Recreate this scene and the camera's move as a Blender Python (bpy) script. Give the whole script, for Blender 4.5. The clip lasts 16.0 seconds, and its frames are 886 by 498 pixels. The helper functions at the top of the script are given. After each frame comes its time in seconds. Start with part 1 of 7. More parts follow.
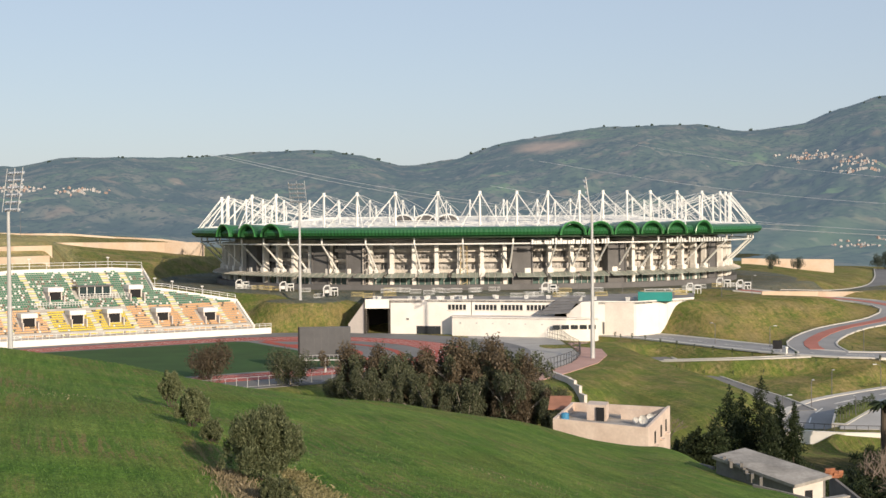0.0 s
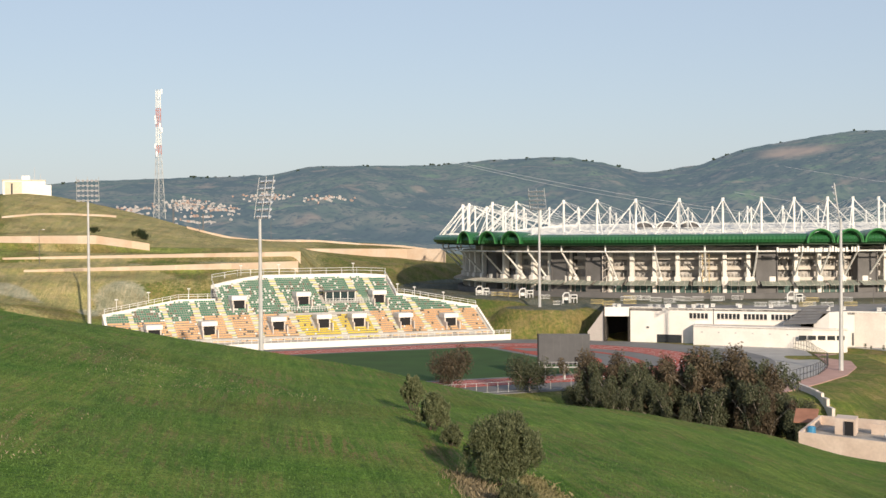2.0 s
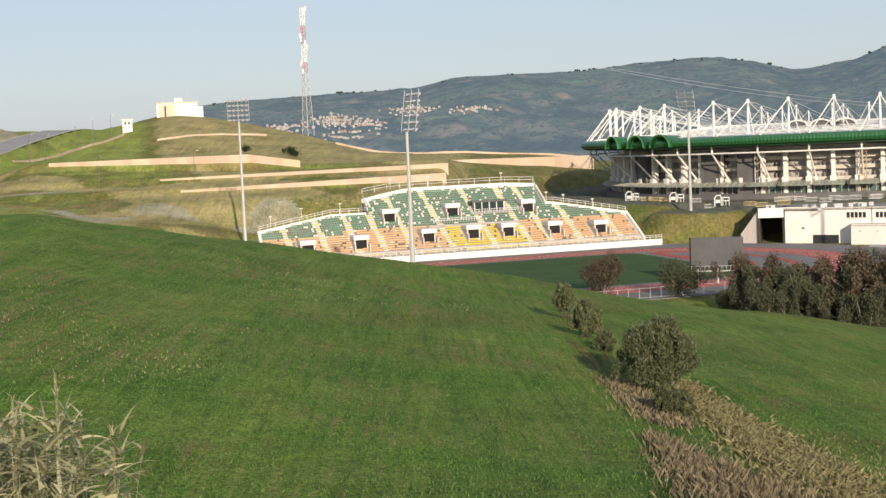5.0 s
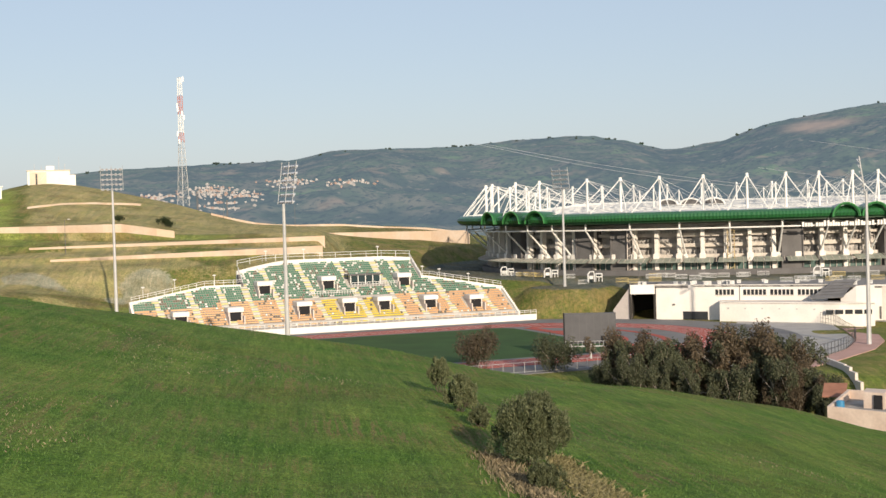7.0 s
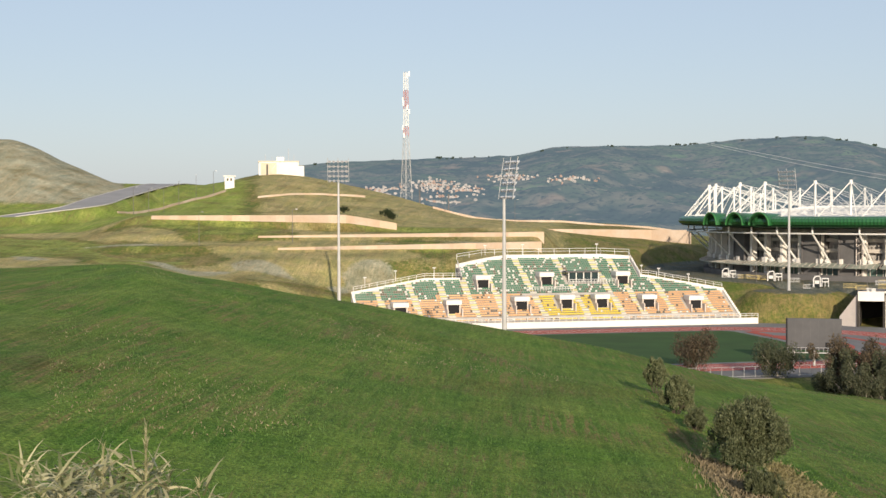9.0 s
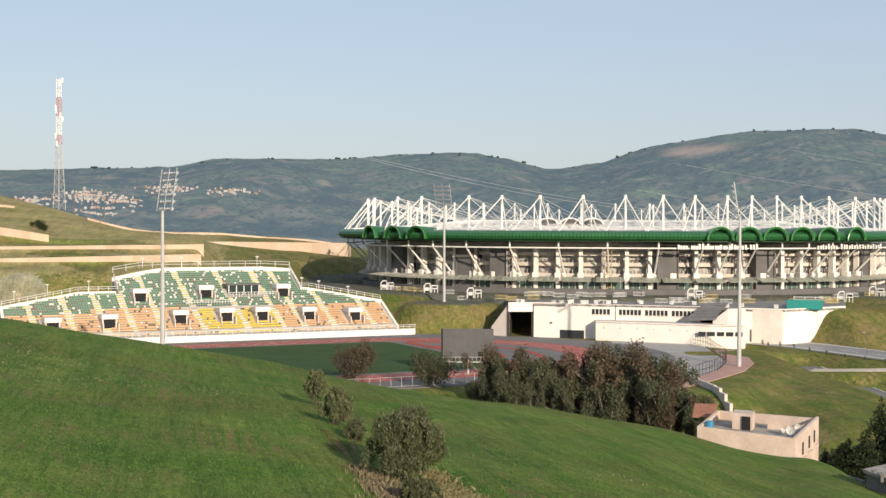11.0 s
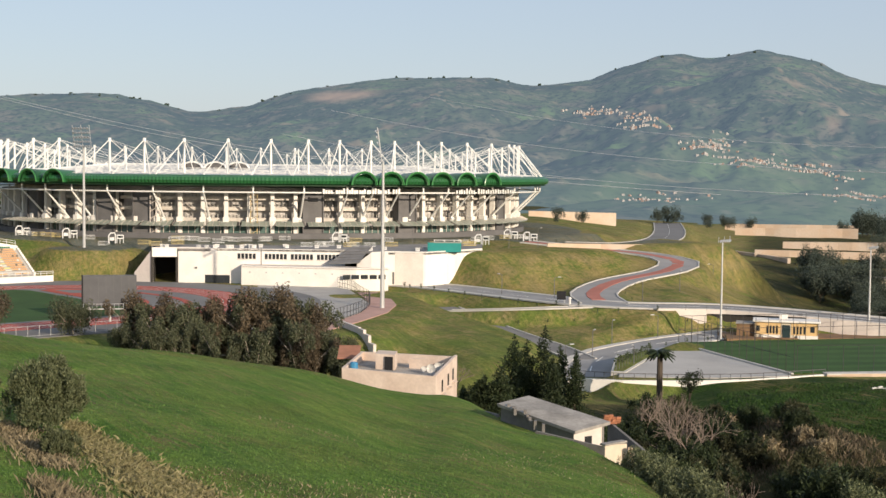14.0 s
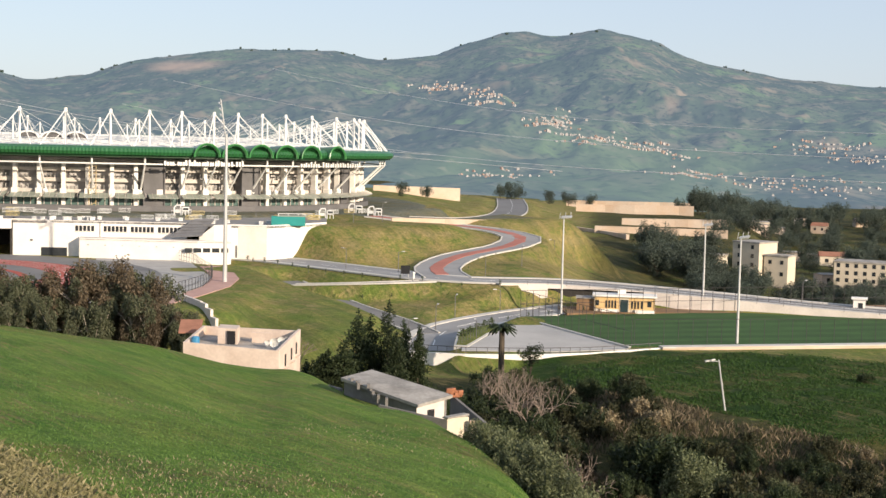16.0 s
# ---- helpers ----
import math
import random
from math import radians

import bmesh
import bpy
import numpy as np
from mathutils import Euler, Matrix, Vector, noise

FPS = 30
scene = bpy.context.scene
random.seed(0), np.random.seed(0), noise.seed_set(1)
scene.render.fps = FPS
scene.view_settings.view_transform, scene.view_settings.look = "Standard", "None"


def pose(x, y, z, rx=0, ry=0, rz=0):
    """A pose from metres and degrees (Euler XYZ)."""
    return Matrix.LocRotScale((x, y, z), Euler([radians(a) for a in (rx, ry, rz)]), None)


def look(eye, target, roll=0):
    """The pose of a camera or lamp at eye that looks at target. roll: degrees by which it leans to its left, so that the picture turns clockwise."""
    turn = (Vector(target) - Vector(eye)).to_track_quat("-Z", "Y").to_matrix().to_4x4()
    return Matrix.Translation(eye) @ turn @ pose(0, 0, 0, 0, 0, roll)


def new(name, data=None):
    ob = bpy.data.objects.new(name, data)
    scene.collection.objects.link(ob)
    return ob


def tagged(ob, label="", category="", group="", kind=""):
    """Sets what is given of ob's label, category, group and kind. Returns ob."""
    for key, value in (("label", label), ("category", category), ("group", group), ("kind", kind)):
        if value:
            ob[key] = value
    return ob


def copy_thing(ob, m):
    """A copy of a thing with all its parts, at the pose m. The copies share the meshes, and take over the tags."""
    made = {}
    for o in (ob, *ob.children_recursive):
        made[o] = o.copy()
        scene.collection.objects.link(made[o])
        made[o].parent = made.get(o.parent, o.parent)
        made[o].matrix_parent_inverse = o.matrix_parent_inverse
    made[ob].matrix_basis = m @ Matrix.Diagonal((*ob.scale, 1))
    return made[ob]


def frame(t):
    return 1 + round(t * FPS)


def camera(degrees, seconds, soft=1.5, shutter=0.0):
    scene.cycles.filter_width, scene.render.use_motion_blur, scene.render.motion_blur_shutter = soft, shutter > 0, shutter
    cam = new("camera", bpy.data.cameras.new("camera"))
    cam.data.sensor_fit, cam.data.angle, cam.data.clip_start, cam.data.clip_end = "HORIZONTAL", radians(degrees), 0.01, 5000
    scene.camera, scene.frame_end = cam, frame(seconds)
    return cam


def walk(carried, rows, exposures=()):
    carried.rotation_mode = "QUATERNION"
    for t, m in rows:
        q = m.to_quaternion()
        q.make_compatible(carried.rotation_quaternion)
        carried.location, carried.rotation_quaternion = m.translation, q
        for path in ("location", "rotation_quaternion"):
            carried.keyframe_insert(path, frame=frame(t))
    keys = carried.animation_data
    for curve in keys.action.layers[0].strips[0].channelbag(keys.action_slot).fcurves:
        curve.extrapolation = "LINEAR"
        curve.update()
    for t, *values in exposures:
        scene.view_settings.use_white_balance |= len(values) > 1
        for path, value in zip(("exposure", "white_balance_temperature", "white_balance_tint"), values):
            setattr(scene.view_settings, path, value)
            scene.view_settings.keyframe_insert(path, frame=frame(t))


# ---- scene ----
# camera: it stands on the hillside and turns
EYE = 28.0
cam = camera(35.56, 16.0)
TURNS = [  # seconds, heading to the right, pitch, lean
    (0.0, -0.0, -1.2, -0.498),
    (0.5, -0.55, -0.789, -0.629),
    (1.0, -2.827, -0.59, -0.458),
    (1.5, -6.736, -0.583, -0.409),
    (2.0, -9.909, -0.827, -0.433),
    (2.5, -12.057, -0.813, -0.816),
    (3.0, -14.898, -3.675, -2.103),
    (3.5, -15.261, -3.885, -2.283),
    (4.6, -15.9, -4.35, -2.5),
    (5.8, -16.428, -4.462, -2.584),
    (6.0, -15.526, -3.741, -2.452),
    (6.5, -11.339, -1.775, -1.977),
    (7.0, -10.922, -1.571, -1.625),
    (7.5, -11.233, -1.542, -1.004),
    (8.0, -14.659, -1.579, -0.358),
    (8.2, -17.914, -1.784, -0.401),
    (8.6, -20.3, -1.75, -0.3),
    (9.3, -19.0, -1.4, -0.1),
    (10.3, -11.3, -1.04, 0.057),
    (10.5, -9.789, -1.031, 0.089),
    (11.0, -5.972, -1.059, 0.168),
    (11.5, -4.144, -1.069, 0.179),
    (12.0, -1.782, -1.371, 0.262),
    (12.5, 1.218, -1.928, 0.321),
    (13.0, 4.947, -2.415, 0.406),
    (13.5, 6.929, -2.835, 0.489),
    (14.0, 8.666, -3.277, 0.554),
    (14.5, 10.939, -3.735, 0.883),
    (15.0, 13.0, -4.258, 1.234),
    (15.5, 14.377, -4.253, 1.34),
    (16.0, 15.145, -4.236, 1.38),
]
walk(cam, [(t, pose(0, 0, EYE, 90 + pitch, 0, -heading) @ pose(0, 0, 0, 0, 0, lean)) for t, heading, pitch, lean in TURNS], exposures=[(0.0, 0.15, 6600, 12), (13.0, 0.15, 6600, 12), (14.4, 0.21, 6600, 12.5), (15.1, 0.43, 6600, 13), (16.0, 0.45, 6600, 13)])

# ---- light: late afternoon sun from the right, behind the camera ----
SUN_AZ, SUN_EL = 152.0, 17.0   # degrees to the right of straight ahead, above the horizon
world = bpy.data.worlds.new("world")
scene.world = world
world.use_nodes = True
wn, wl = world.node_tree.nodes, world.node_tree.links
wn.clear()
sky = wn.new("ShaderNodeTexSky")
sky.sky_type, sky.sun_disc = "NISHITA", False
sky.sun_elevation, sky.sun_rotation = radians(SUN_EL), radians(SUN_AZ)
sky.altitude, sky.air_density, sky.dust_density, sky.ozone_density = 200, 1.0, 1.0, 1.4
bg = wn.new("ShaderNodeBackground")
bg.inputs["Strength"].default_value = 0.125
wo = wn.new("ShaderNodeOutputWorld")
haze = wn.new("ShaderNodeMix")            # thin high haze evens out the blue
haze.data_type = "RGBA"
haze.inputs["Factor"].default_value = 0.66
haze.inputs["B"].default_value = (3.42, 4.02, 4.98, 1)
wl.new(sky.outputs[0], haze.inputs["A"])
wl.new(haze.outputs["Result"], bg.inputs["Color"])
wl.new(bg.outputs[0], wo.inputs["Surface"])
sun_data = bpy.data.lights.new("sun", "SUN")
sun_data.energy, sun_data.angle, sun_data.color = 5.0, radians(0.6), (1.0, 0.86, 0.67)
sun = new("sun", sun_data)
s_az, s_el = radians(SUN_AZ), radians(SUN_EL)
sun_way = Vector((math.sin(s_az) * math.cos(s_el), math.cos(s_az) * math.cos(s_el), math.sin(s_el)))
sun.matrix_world = look(sun_way * 200, (0, 0, 0))

# ---- materials ----
def material(name, colour, rough=0.8, metal=0.0, vary=0.25, scale=3.0, fine=None, second=None, bump=0.0, bump_scale=20.0,
             random_tint=0.0, spec=0.3, patch=0.5):
    """A surface with two scales of variation: patches (towards second) and grain."""
    m = bpy.data.materials.new(name)
    m.use_nodes = True
    n, l = m.node_tree.nodes, m.node_tree.links
    b = n["Principled BSDF"]
    b.inputs["Roughness"].default_value, b.inputs["Metallic"].default_value = rough, metal
    b.inputs["Specular IOR Level"].default_value = spec
    geo = n.new("ShaderNodeNewGeometry")
    pos = geo.outputs["Position"]

    def noise_tex(sc, det=4.0):
        t = n.new("ShaderNodeTexNoise")
        t.inputs["Scale"].default_value, t.inputs["Detail"].default_value = sc, det
        l.new(pos, t.inputs["Vector"])
        return t.outputs["Fac"]

    def mix(fac, a, c, mode="MIX"):
        x = n.new("ShaderNodeMix")
        x.data_type, x.blend_type = "RGBA", mode
        for sock, val in ((x.inputs["Factor"], fac), (x.inputs["A"], a), (x.inputs["B"], c)):
            if isinstance(val, (int, float)):
                sock.default_value = val
            elif isinstance(val, tuple):
                sock.default_value = (*val, 1)
            else:
                l.new(val, sock)
        return x.outputs["Result"]

    def ramp(fac, lo, hi):
        r = n.new("ShaderNodeMapRange")
        r.inputs["From Min"].default_value, r.inputs["From Max"].default_value = lo, hi
        l.new(fac, r.inputs["Value"])
        return r.outputs["Result"]

    second = second or tuple(c * (1 - vary) for c in colour)
    col = mix(ramp(noise_tex(scale), patch - 0.15, patch + 0.15), colour, second)
    grain = ramp(noise_tex(fine or scale * 12, 6.0), 0.3, 0.7)
    col = mix(grain, mix(1.0, col, tuple([1 - vary * 0.6] * 3), "MULTIPLY"), col)
    if random_tint:
        oi = n.new("ShaderNodeObjectInfo")
        col = mix(ramp(oi.outputs["Random"], 0, 1), mix(1.0, col, tuple([1 - random_tint] * 3), "MULTIPLY"), col)
    l.new(col, b.inputs["Base Color"])
    if bump:
        bp = n.new("ShaderNodeBump")
        bp.inputs["Strength"].default_value, bp.inputs["Distance"].default_value = 0.6, bump
        l.new(noise_tex(bump_scale, 6.0), bp.inputs["Height"])
        l.new(bp.outputs[0], b.inputs["Normal"])
    return m


def zoned(name, zones, base):
    """Ground whose cover changes with the painted zones: base colours, then (attribute, colour pair) laid over one another."""
    m = bpy.data.materials.new(name)
    m.use_nodes = True
    n, l = m.node_tree.nodes, m.node_tree.links
    b = n["Principled BSDF"]
    b.inputs["Roughness"].default_value, b.inputs["Specular IOR Level"].default_value = 0.95, 0.1
    pos = n.new("ShaderNodeNewGeometry").outputs["Position"]

    def tex(sc, det=5.0, stretch=None, rough=0.55):
        t = n.new("ShaderNodeTexNoise")
        t.inputs["Scale"].default_value, t.inputs["Detail"].default_value, t.inputs["Roughness"].default_value = sc, det, rough
        src = pos
        if stretch:
            mp = n.new("ShaderNodeMapping")
            mp.vector_type = "TEXTURE"
            mp.inputs["Scale"].default_value = stretch[0]
            mp.inputs["Rotation"].default_value = (0, 0, stretch[1])
            l.new(pos, mp.inputs["Vector"])
            src = mp.outputs[0]
        l.new(src, t.inputs["Vector"])
        return t.outputs["Fac"]

    def rng(fac, lo, hi):
        r = n.new("ShaderNodeMapRange")
        r.inputs["From Min"].default_value, r.inputs["From Max"].default_value = lo, hi
        l.new(fac, r.inputs["Value"])
        return r.outputs["Result"]

    def mix(fac, a, c, mode="MIX"):
        x = n.new("ShaderNodeMix")
        x.data_type, x.blend_type = "RGBA", mode
        for sock, val in ((x.inputs["Factor"], fac), (x.inputs["A"], a), (x.inputs["B"], c)):
            if isinstance(val, (int, float)):
                sock.default_value = val
            elif isinstance(val, tuple):
                sock.default_value = (*val, 1)
            else:
                l.new(val, sock)
        return x.outputs["Result"]

    def math_(op, a, c):
        x = n.new("ShaderNodeMath")
        x.operation = op
        for sock, val in zip(x.inputs, (a, c)):
            if isinstance(val, (int, float)):
                sock.default_value = val
            else:
                l.new(val, sock)
        return x.outputs[0]

    big, mid, small, tiny = tex(0.035), tex(0.16), tex(1.1, 6), tex(7.0, 6)
    col = mix(rng(mid, 0.35, 0.65), base[0], base[1])
    for attr, c1, c2, edge in zones:
        a = n.new("ShaderNodeAttribute")
        a.attribute_name = attr
        f = math_("ADD", a.outputs["Fac"], math_("MULTIPLY", math_("SUBTRACT", mid, 0.5), edge))
        f = math_("ADD", f, math_("MULTIPLY", math_("SUBTRACT", small, 0.5), edge))
        col = mix(rng(f, 0.35, 0.65), col, mix(rng(mid, 0.35, 0.65), c1, c2))
    col = mix(rng(tex(0.07, 6), 0.5, 0.7), col, mix(0.5, col, (0.22, 0.17, 0.06)))
    # sowing rows run down the hill: bare earth shows between them here and there
    drill = tex(1.0, 5, ((0.30, 6.0, 2.0), radians(17)), 0.7)
    wheel = tex(1.0, 3, ((2.2, 30.0, 6.0), radians(17)))
    bare = math_("MULTIPLY", rng(drill, 0.49, 0.58), rng(tex(0.11, 4), 0.44, 0.60))
    col = mix(math_("MULTIPLY", bare, 0.85), col, (0.26, 0.19, 0.10))
    col = mix(rng(drill, 0.34, 0.60), mix(1.0, col, (0.60, 0.66, 0.62), "MULTIPLY"), col)
    col = mix(rng(wheel, 0.35, 0.65), mix(1.0, col, (0.80, 0.86, 0.84), "MULTIPLY"), mix(1.0, col, (1.12, 1.08, 1.0), "MULTIPLY"))
    col = mix(rng(small, 0.3, 0.7), mix(1.0, col, (0.66, 0.72, 0.68), "MULTIPLY"), col)
    col = mix(rng(tiny, 0.3, 0.7), mix(1.0, col, (0.36, 0.42, 0.38), "MULTIPLY"), mix(1.0, col, (1.3, 1.28, 1.2), "MULTIPLY"))
    l.new(col, b.inputs["Base Color"])
    bp = n.new("ShaderNodeBump")
    bp.inputs["Strength"].default_value, bp.inputs["Distance"].default_value = 0.9, 0.35
    l.new(math_("ADD", small, math_("MULTIPLY", tiny, 0.5)), bp.inputs["Height"])
    l.new(bp.outputs[0], b.inputs["Normal"])
    return m


M = {
    "grass": zoned("ground_cover", [
        ("dry", (0.34, 0.28, 0.10), (0.42, 0.31, 0.16), 1.1),
        ("meadow", (0.36, 0.44, 0.10), (0.46, 0.48, 0.15), 0.6),
        ("tan", (0.66, 0.50, 0.29), (0.56, 0.47, 0.22), 0.6),
        ("scar", (0.68, 0.60, 0.50), (0.56, 0.47, 0.36), 0.6),
        ("lush", (0.130, 0.240, 0.044), (0.235, 0.305, 0.078), 0.5),
        ("field", (0.026, 0.062, 0.012), (0.040, 0.076, 0.016), 0.4),
        ("weeds", (0.22, 0.17, 0.075), (0.12, 0.12, 0.035), 1.0),
        ("scrub", (0.050, 0.064, 0.022), (0.10, 0.085, 0.042), 0.8),
        ("paved", (0.26, 0.25, 0.24), (0.21, 0.205, 0.20), 0.15),
    ], ((0.20, 0.25, 0.062), (0.30, 0.28, 0.10))),
    "white": material("white_steel", (0.80, 0.79, 0.75), 0.4, vary=0.08, scale=0.3),
    "render_white": material("white_render", (0.80, 0.76, 0.70), 0.85, vary=0.10, scale=0.25, fine=2.5),
    "concrete": material("concrete", (0.42, 0.40, 0.37), 0.85, vary=0.18, scale=0.3, fine=3),
    "pale_concrete": material("pale_concrete", (0.68, 0.61, 0.55), 0.85, vary=0.16, scale=0.25, fine=3),
    "dark_concrete": material("dark_concrete", (0.15, 0.145, 0.145), 0.8, vary=0.2, scale=0.3, fine=3),
    "beige_wall": material("beige_wall", (0.61, 0.50, 0.40), 0.9, vary=0.18, scale=0.15, fine=1.5, second=(0.58, 0.43, 0.31), random_tint=0.22),
    "green_steel": material("green_steel", (0.02, 0.115, 0.035), 0.28, vary=0.15, scale=0.4, spec=0.6),
    # darker copies of green_steel: recess and underside shade put into the colour
    "green_shaded": material("shaded_green_steel", (0.022, 0.095, 0.034), 0.4, vary=0.15, scale=0.4),
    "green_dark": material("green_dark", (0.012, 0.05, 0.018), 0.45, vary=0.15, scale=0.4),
    "roof_mesh": material("roof_membrane", (0.52, 0.53, 0.52), 0.5, vary=0.1, scale=0.2),
    "asphalt": material("asphalt", (0.20, 0.195, 0.19), 0.9, vary=0.2, scale=0.12, fine=2.0),
    "plaza": material("plaza_paving", (0.27, 0.26, 0.25), 0.9, vary=0.2, scale=0.15, fine=2.0),
    "track_red": material("red_track", (0.40, 0.085, 0.06), 0.85, vary=0.12, scale=0.2, fine=4),
    "pink_paving": material("pink_paving", (0.50, 0.31, 0.26), 0.9, vary=0.15, scale=0.3, fine=4),
    "red_paving": material("red_paving", (0.42, 0.16, 0.12), 0.85, vary=0.15, scale=0.2, fine=4),
    "turf": material("pitch_turf", (0.034, 0.086, 0.016), 0.95, vary=0.25, scale=0.1, fine=3),
    "glass": material("dark_glass", (0.03, 0.05, 0.055), 0.12, vary=0.1, scale=0.5, spec=0.7),
    "dark": material("dark_void", (0.02, 0.02, 0.022), 0.9, vary=0.1),
    "teal": material("teal_panel", (0.02, 0.24, 0.22), 0.6, vary=0.1, scale=0.5),
}


# ---- building tools ----
def mesh_object(name, bm, mat=None, smooth=False):
    me = bpy.data.meshes.new(name)
    bm.to_mesh(me)
    bm.free()
    if mat:
        me.materials.append(mat)
    if smooth:
        for p in me.polygons:
            p.use_smooth = True
    return new(name, me)


def part(name, bm, mat, parent, label="", smooth=False):
    ob = mesh_object(name, bm, mat, smooth)
    ob.parent = parent
    return tagged(ob, label=label)


def thing(name, place, label, category, group="", kind=""):
    ob = new(name)
    ob.matrix_world = place
    ob.empty_display_size = 0.2
    return tagged(ob, label, category, group, kind)


def shared(name, me, parent, m):
    """A further piece on a mesh that others use too."""
    ob = new(name, me)
    ob.parent = parent
    ob.matrix_basis = m
    return ob


def add_box(bm, x0, x1, y0, y1, z0, z1, m=None):
    v = [bm.verts.new((x, y, z)) for z in (z0, z1) for x, y in ((x0, y0), (x1, y0), (x1, y1), (x0, y1))]
    for f in ((3, 2, 1, 0), (4, 5, 6, 7), (0, 1, 5, 4), (1, 2, 6, 5), (2, 3, 7, 6), (3, 0, 4, 7)):
        bm.faces.new([v[i] for i in f])
    if m is not None:
        for q in v:
            q.co = m @ q.co
    return v


def box(x0, x1, y0, y1, z0, z1, bevel=0.0):
    bm = bmesh.new()
    add_box(bm, x0, x1, y0, y1, z0, z1)
    if bevel:
        bmesh.ops.bevel(bm, geom=bm.edges[:], offset=bevel, segments=1, affect="EDGES")
    return bm


def add_tube(bm, a, b, r0, r1=None, n=8):
    a, b = Vector(a), Vector(b)
    r1 = r0 if r1 is None else r1
    q = (b - a).to_track_quat("Z", "Y")
    rings = []
    for p, r in ((a, r0), (b, r1)):
        rings.append([bm.verts.new(p + q @ Vector((r * math.cos(2 * math.pi * i / n), r * math.sin(2 * math.pi * i / n), 0))) for i in range(n)])
    for i in range(n):
        j = (i + 1) % n
        bm.faces.new((rings[0][i], rings[0][j], rings[1][j], rings[1][i]))
    bm.faces.new(rings[0][::-1])
    bm.faces.new(rings[1])


def tube(a, b, r0, r1=None, n=8):
    bm = bmesh.new()
    add_tube(bm, a, b, r0, r1, n)
    return bm


def add_sweep(bm, path, r, n=6, closed=False):
    """A pipe along a list of points."""
    pts = [Vector(p) for p in path]
    rings = []
    for i, p in enumerate(pts):
        d = (pts[(i + 1) % len(pts)] - pts[i - 1]) if closed or 0 < i < len(pts) - 1 else (pts[1] - pts[0] if i == 0 else pts[-1] - pts[-2])
        q = d.to_track_quat("Y", "Z")
        rings.append([bm.verts.new(p + q @ Vector((r * math.cos(2 * math.pi * k / n), 0, r * math.sin(2 * math.pi * k / n)))) for k in range(n)])
    for i in range(len(pts) - (0 if closed else 1)):
        a, b = rings[i], rings[(i + 1) % len(pts)]
        for k in range(n):
            bm.faces.new((a[k], a[(k + 1) % n], b[(k + 1) % n], b[k]))


def loft(rings, closed=True, caps=False):
    """A skin through rings of points with equal counts."""
    bm = bmesh.new()
    vs = [[bm.verts.new(p) for p in ring] for ring in rings]
    k = len(vs[0])
    for a, b in zip(vs, vs[1:]):
        for i in range(k if closed else k - 1):
            bm.faces.new((a[i], a[(i + 1) % k], b[(i + 1) % k], b[i]))
    if caps:
        bm.faces.new(vs[0][::-1])
        bm.faces.new(vs[-1])
    return bm


def slab(outline, z0, z1):
    """An upright prism over a plan outline, counter-clockwise."""
    return loft([[(x, y, z0) for x, y in outline], [(x, y, z1) for x, y in outline]], caps=True)


def leaf_tuft(h, seed=6, count=70):
    """A thin tuft of small leaves round the top of a stem."""
    r_ = random.Random(seed)
    bm = bmesh.new()
    for _ in range(count):
        p = Vector((r_.gauss(0, .16), r_.gauss(0, .16), h * r_.uniform(.5, 1.08)))
        a, b = Vector((r_.gauss(0, 1), r_.gauss(0, 1), r_.gauss(0, 1))) * .07, Vector((r_.gauss(0, 1), r_.gauss(0, 1), r_.gauss(0, 1))) * .07
        bm.faces.new([bm.verts.new(q) for q in (p - a, p + b, p + a, p - b)])
    return bm


def polar(az, d, z=0.0):
    a = radians(az)
    return Vector((d * math.sin(a), d * math.cos(a), z))


def smoothstep(x):
    x = np.clip(x, 0, 1)
    return x * x * (3 - 2 * x)


# ---- the ground: profiles by heading, then level pads for what is built on it ----
def drop(d, el):
    return EYE + d * math.tan(radians(el))


DIST = (235, 345, 420, 520, 650, 900, 1500, 2600)
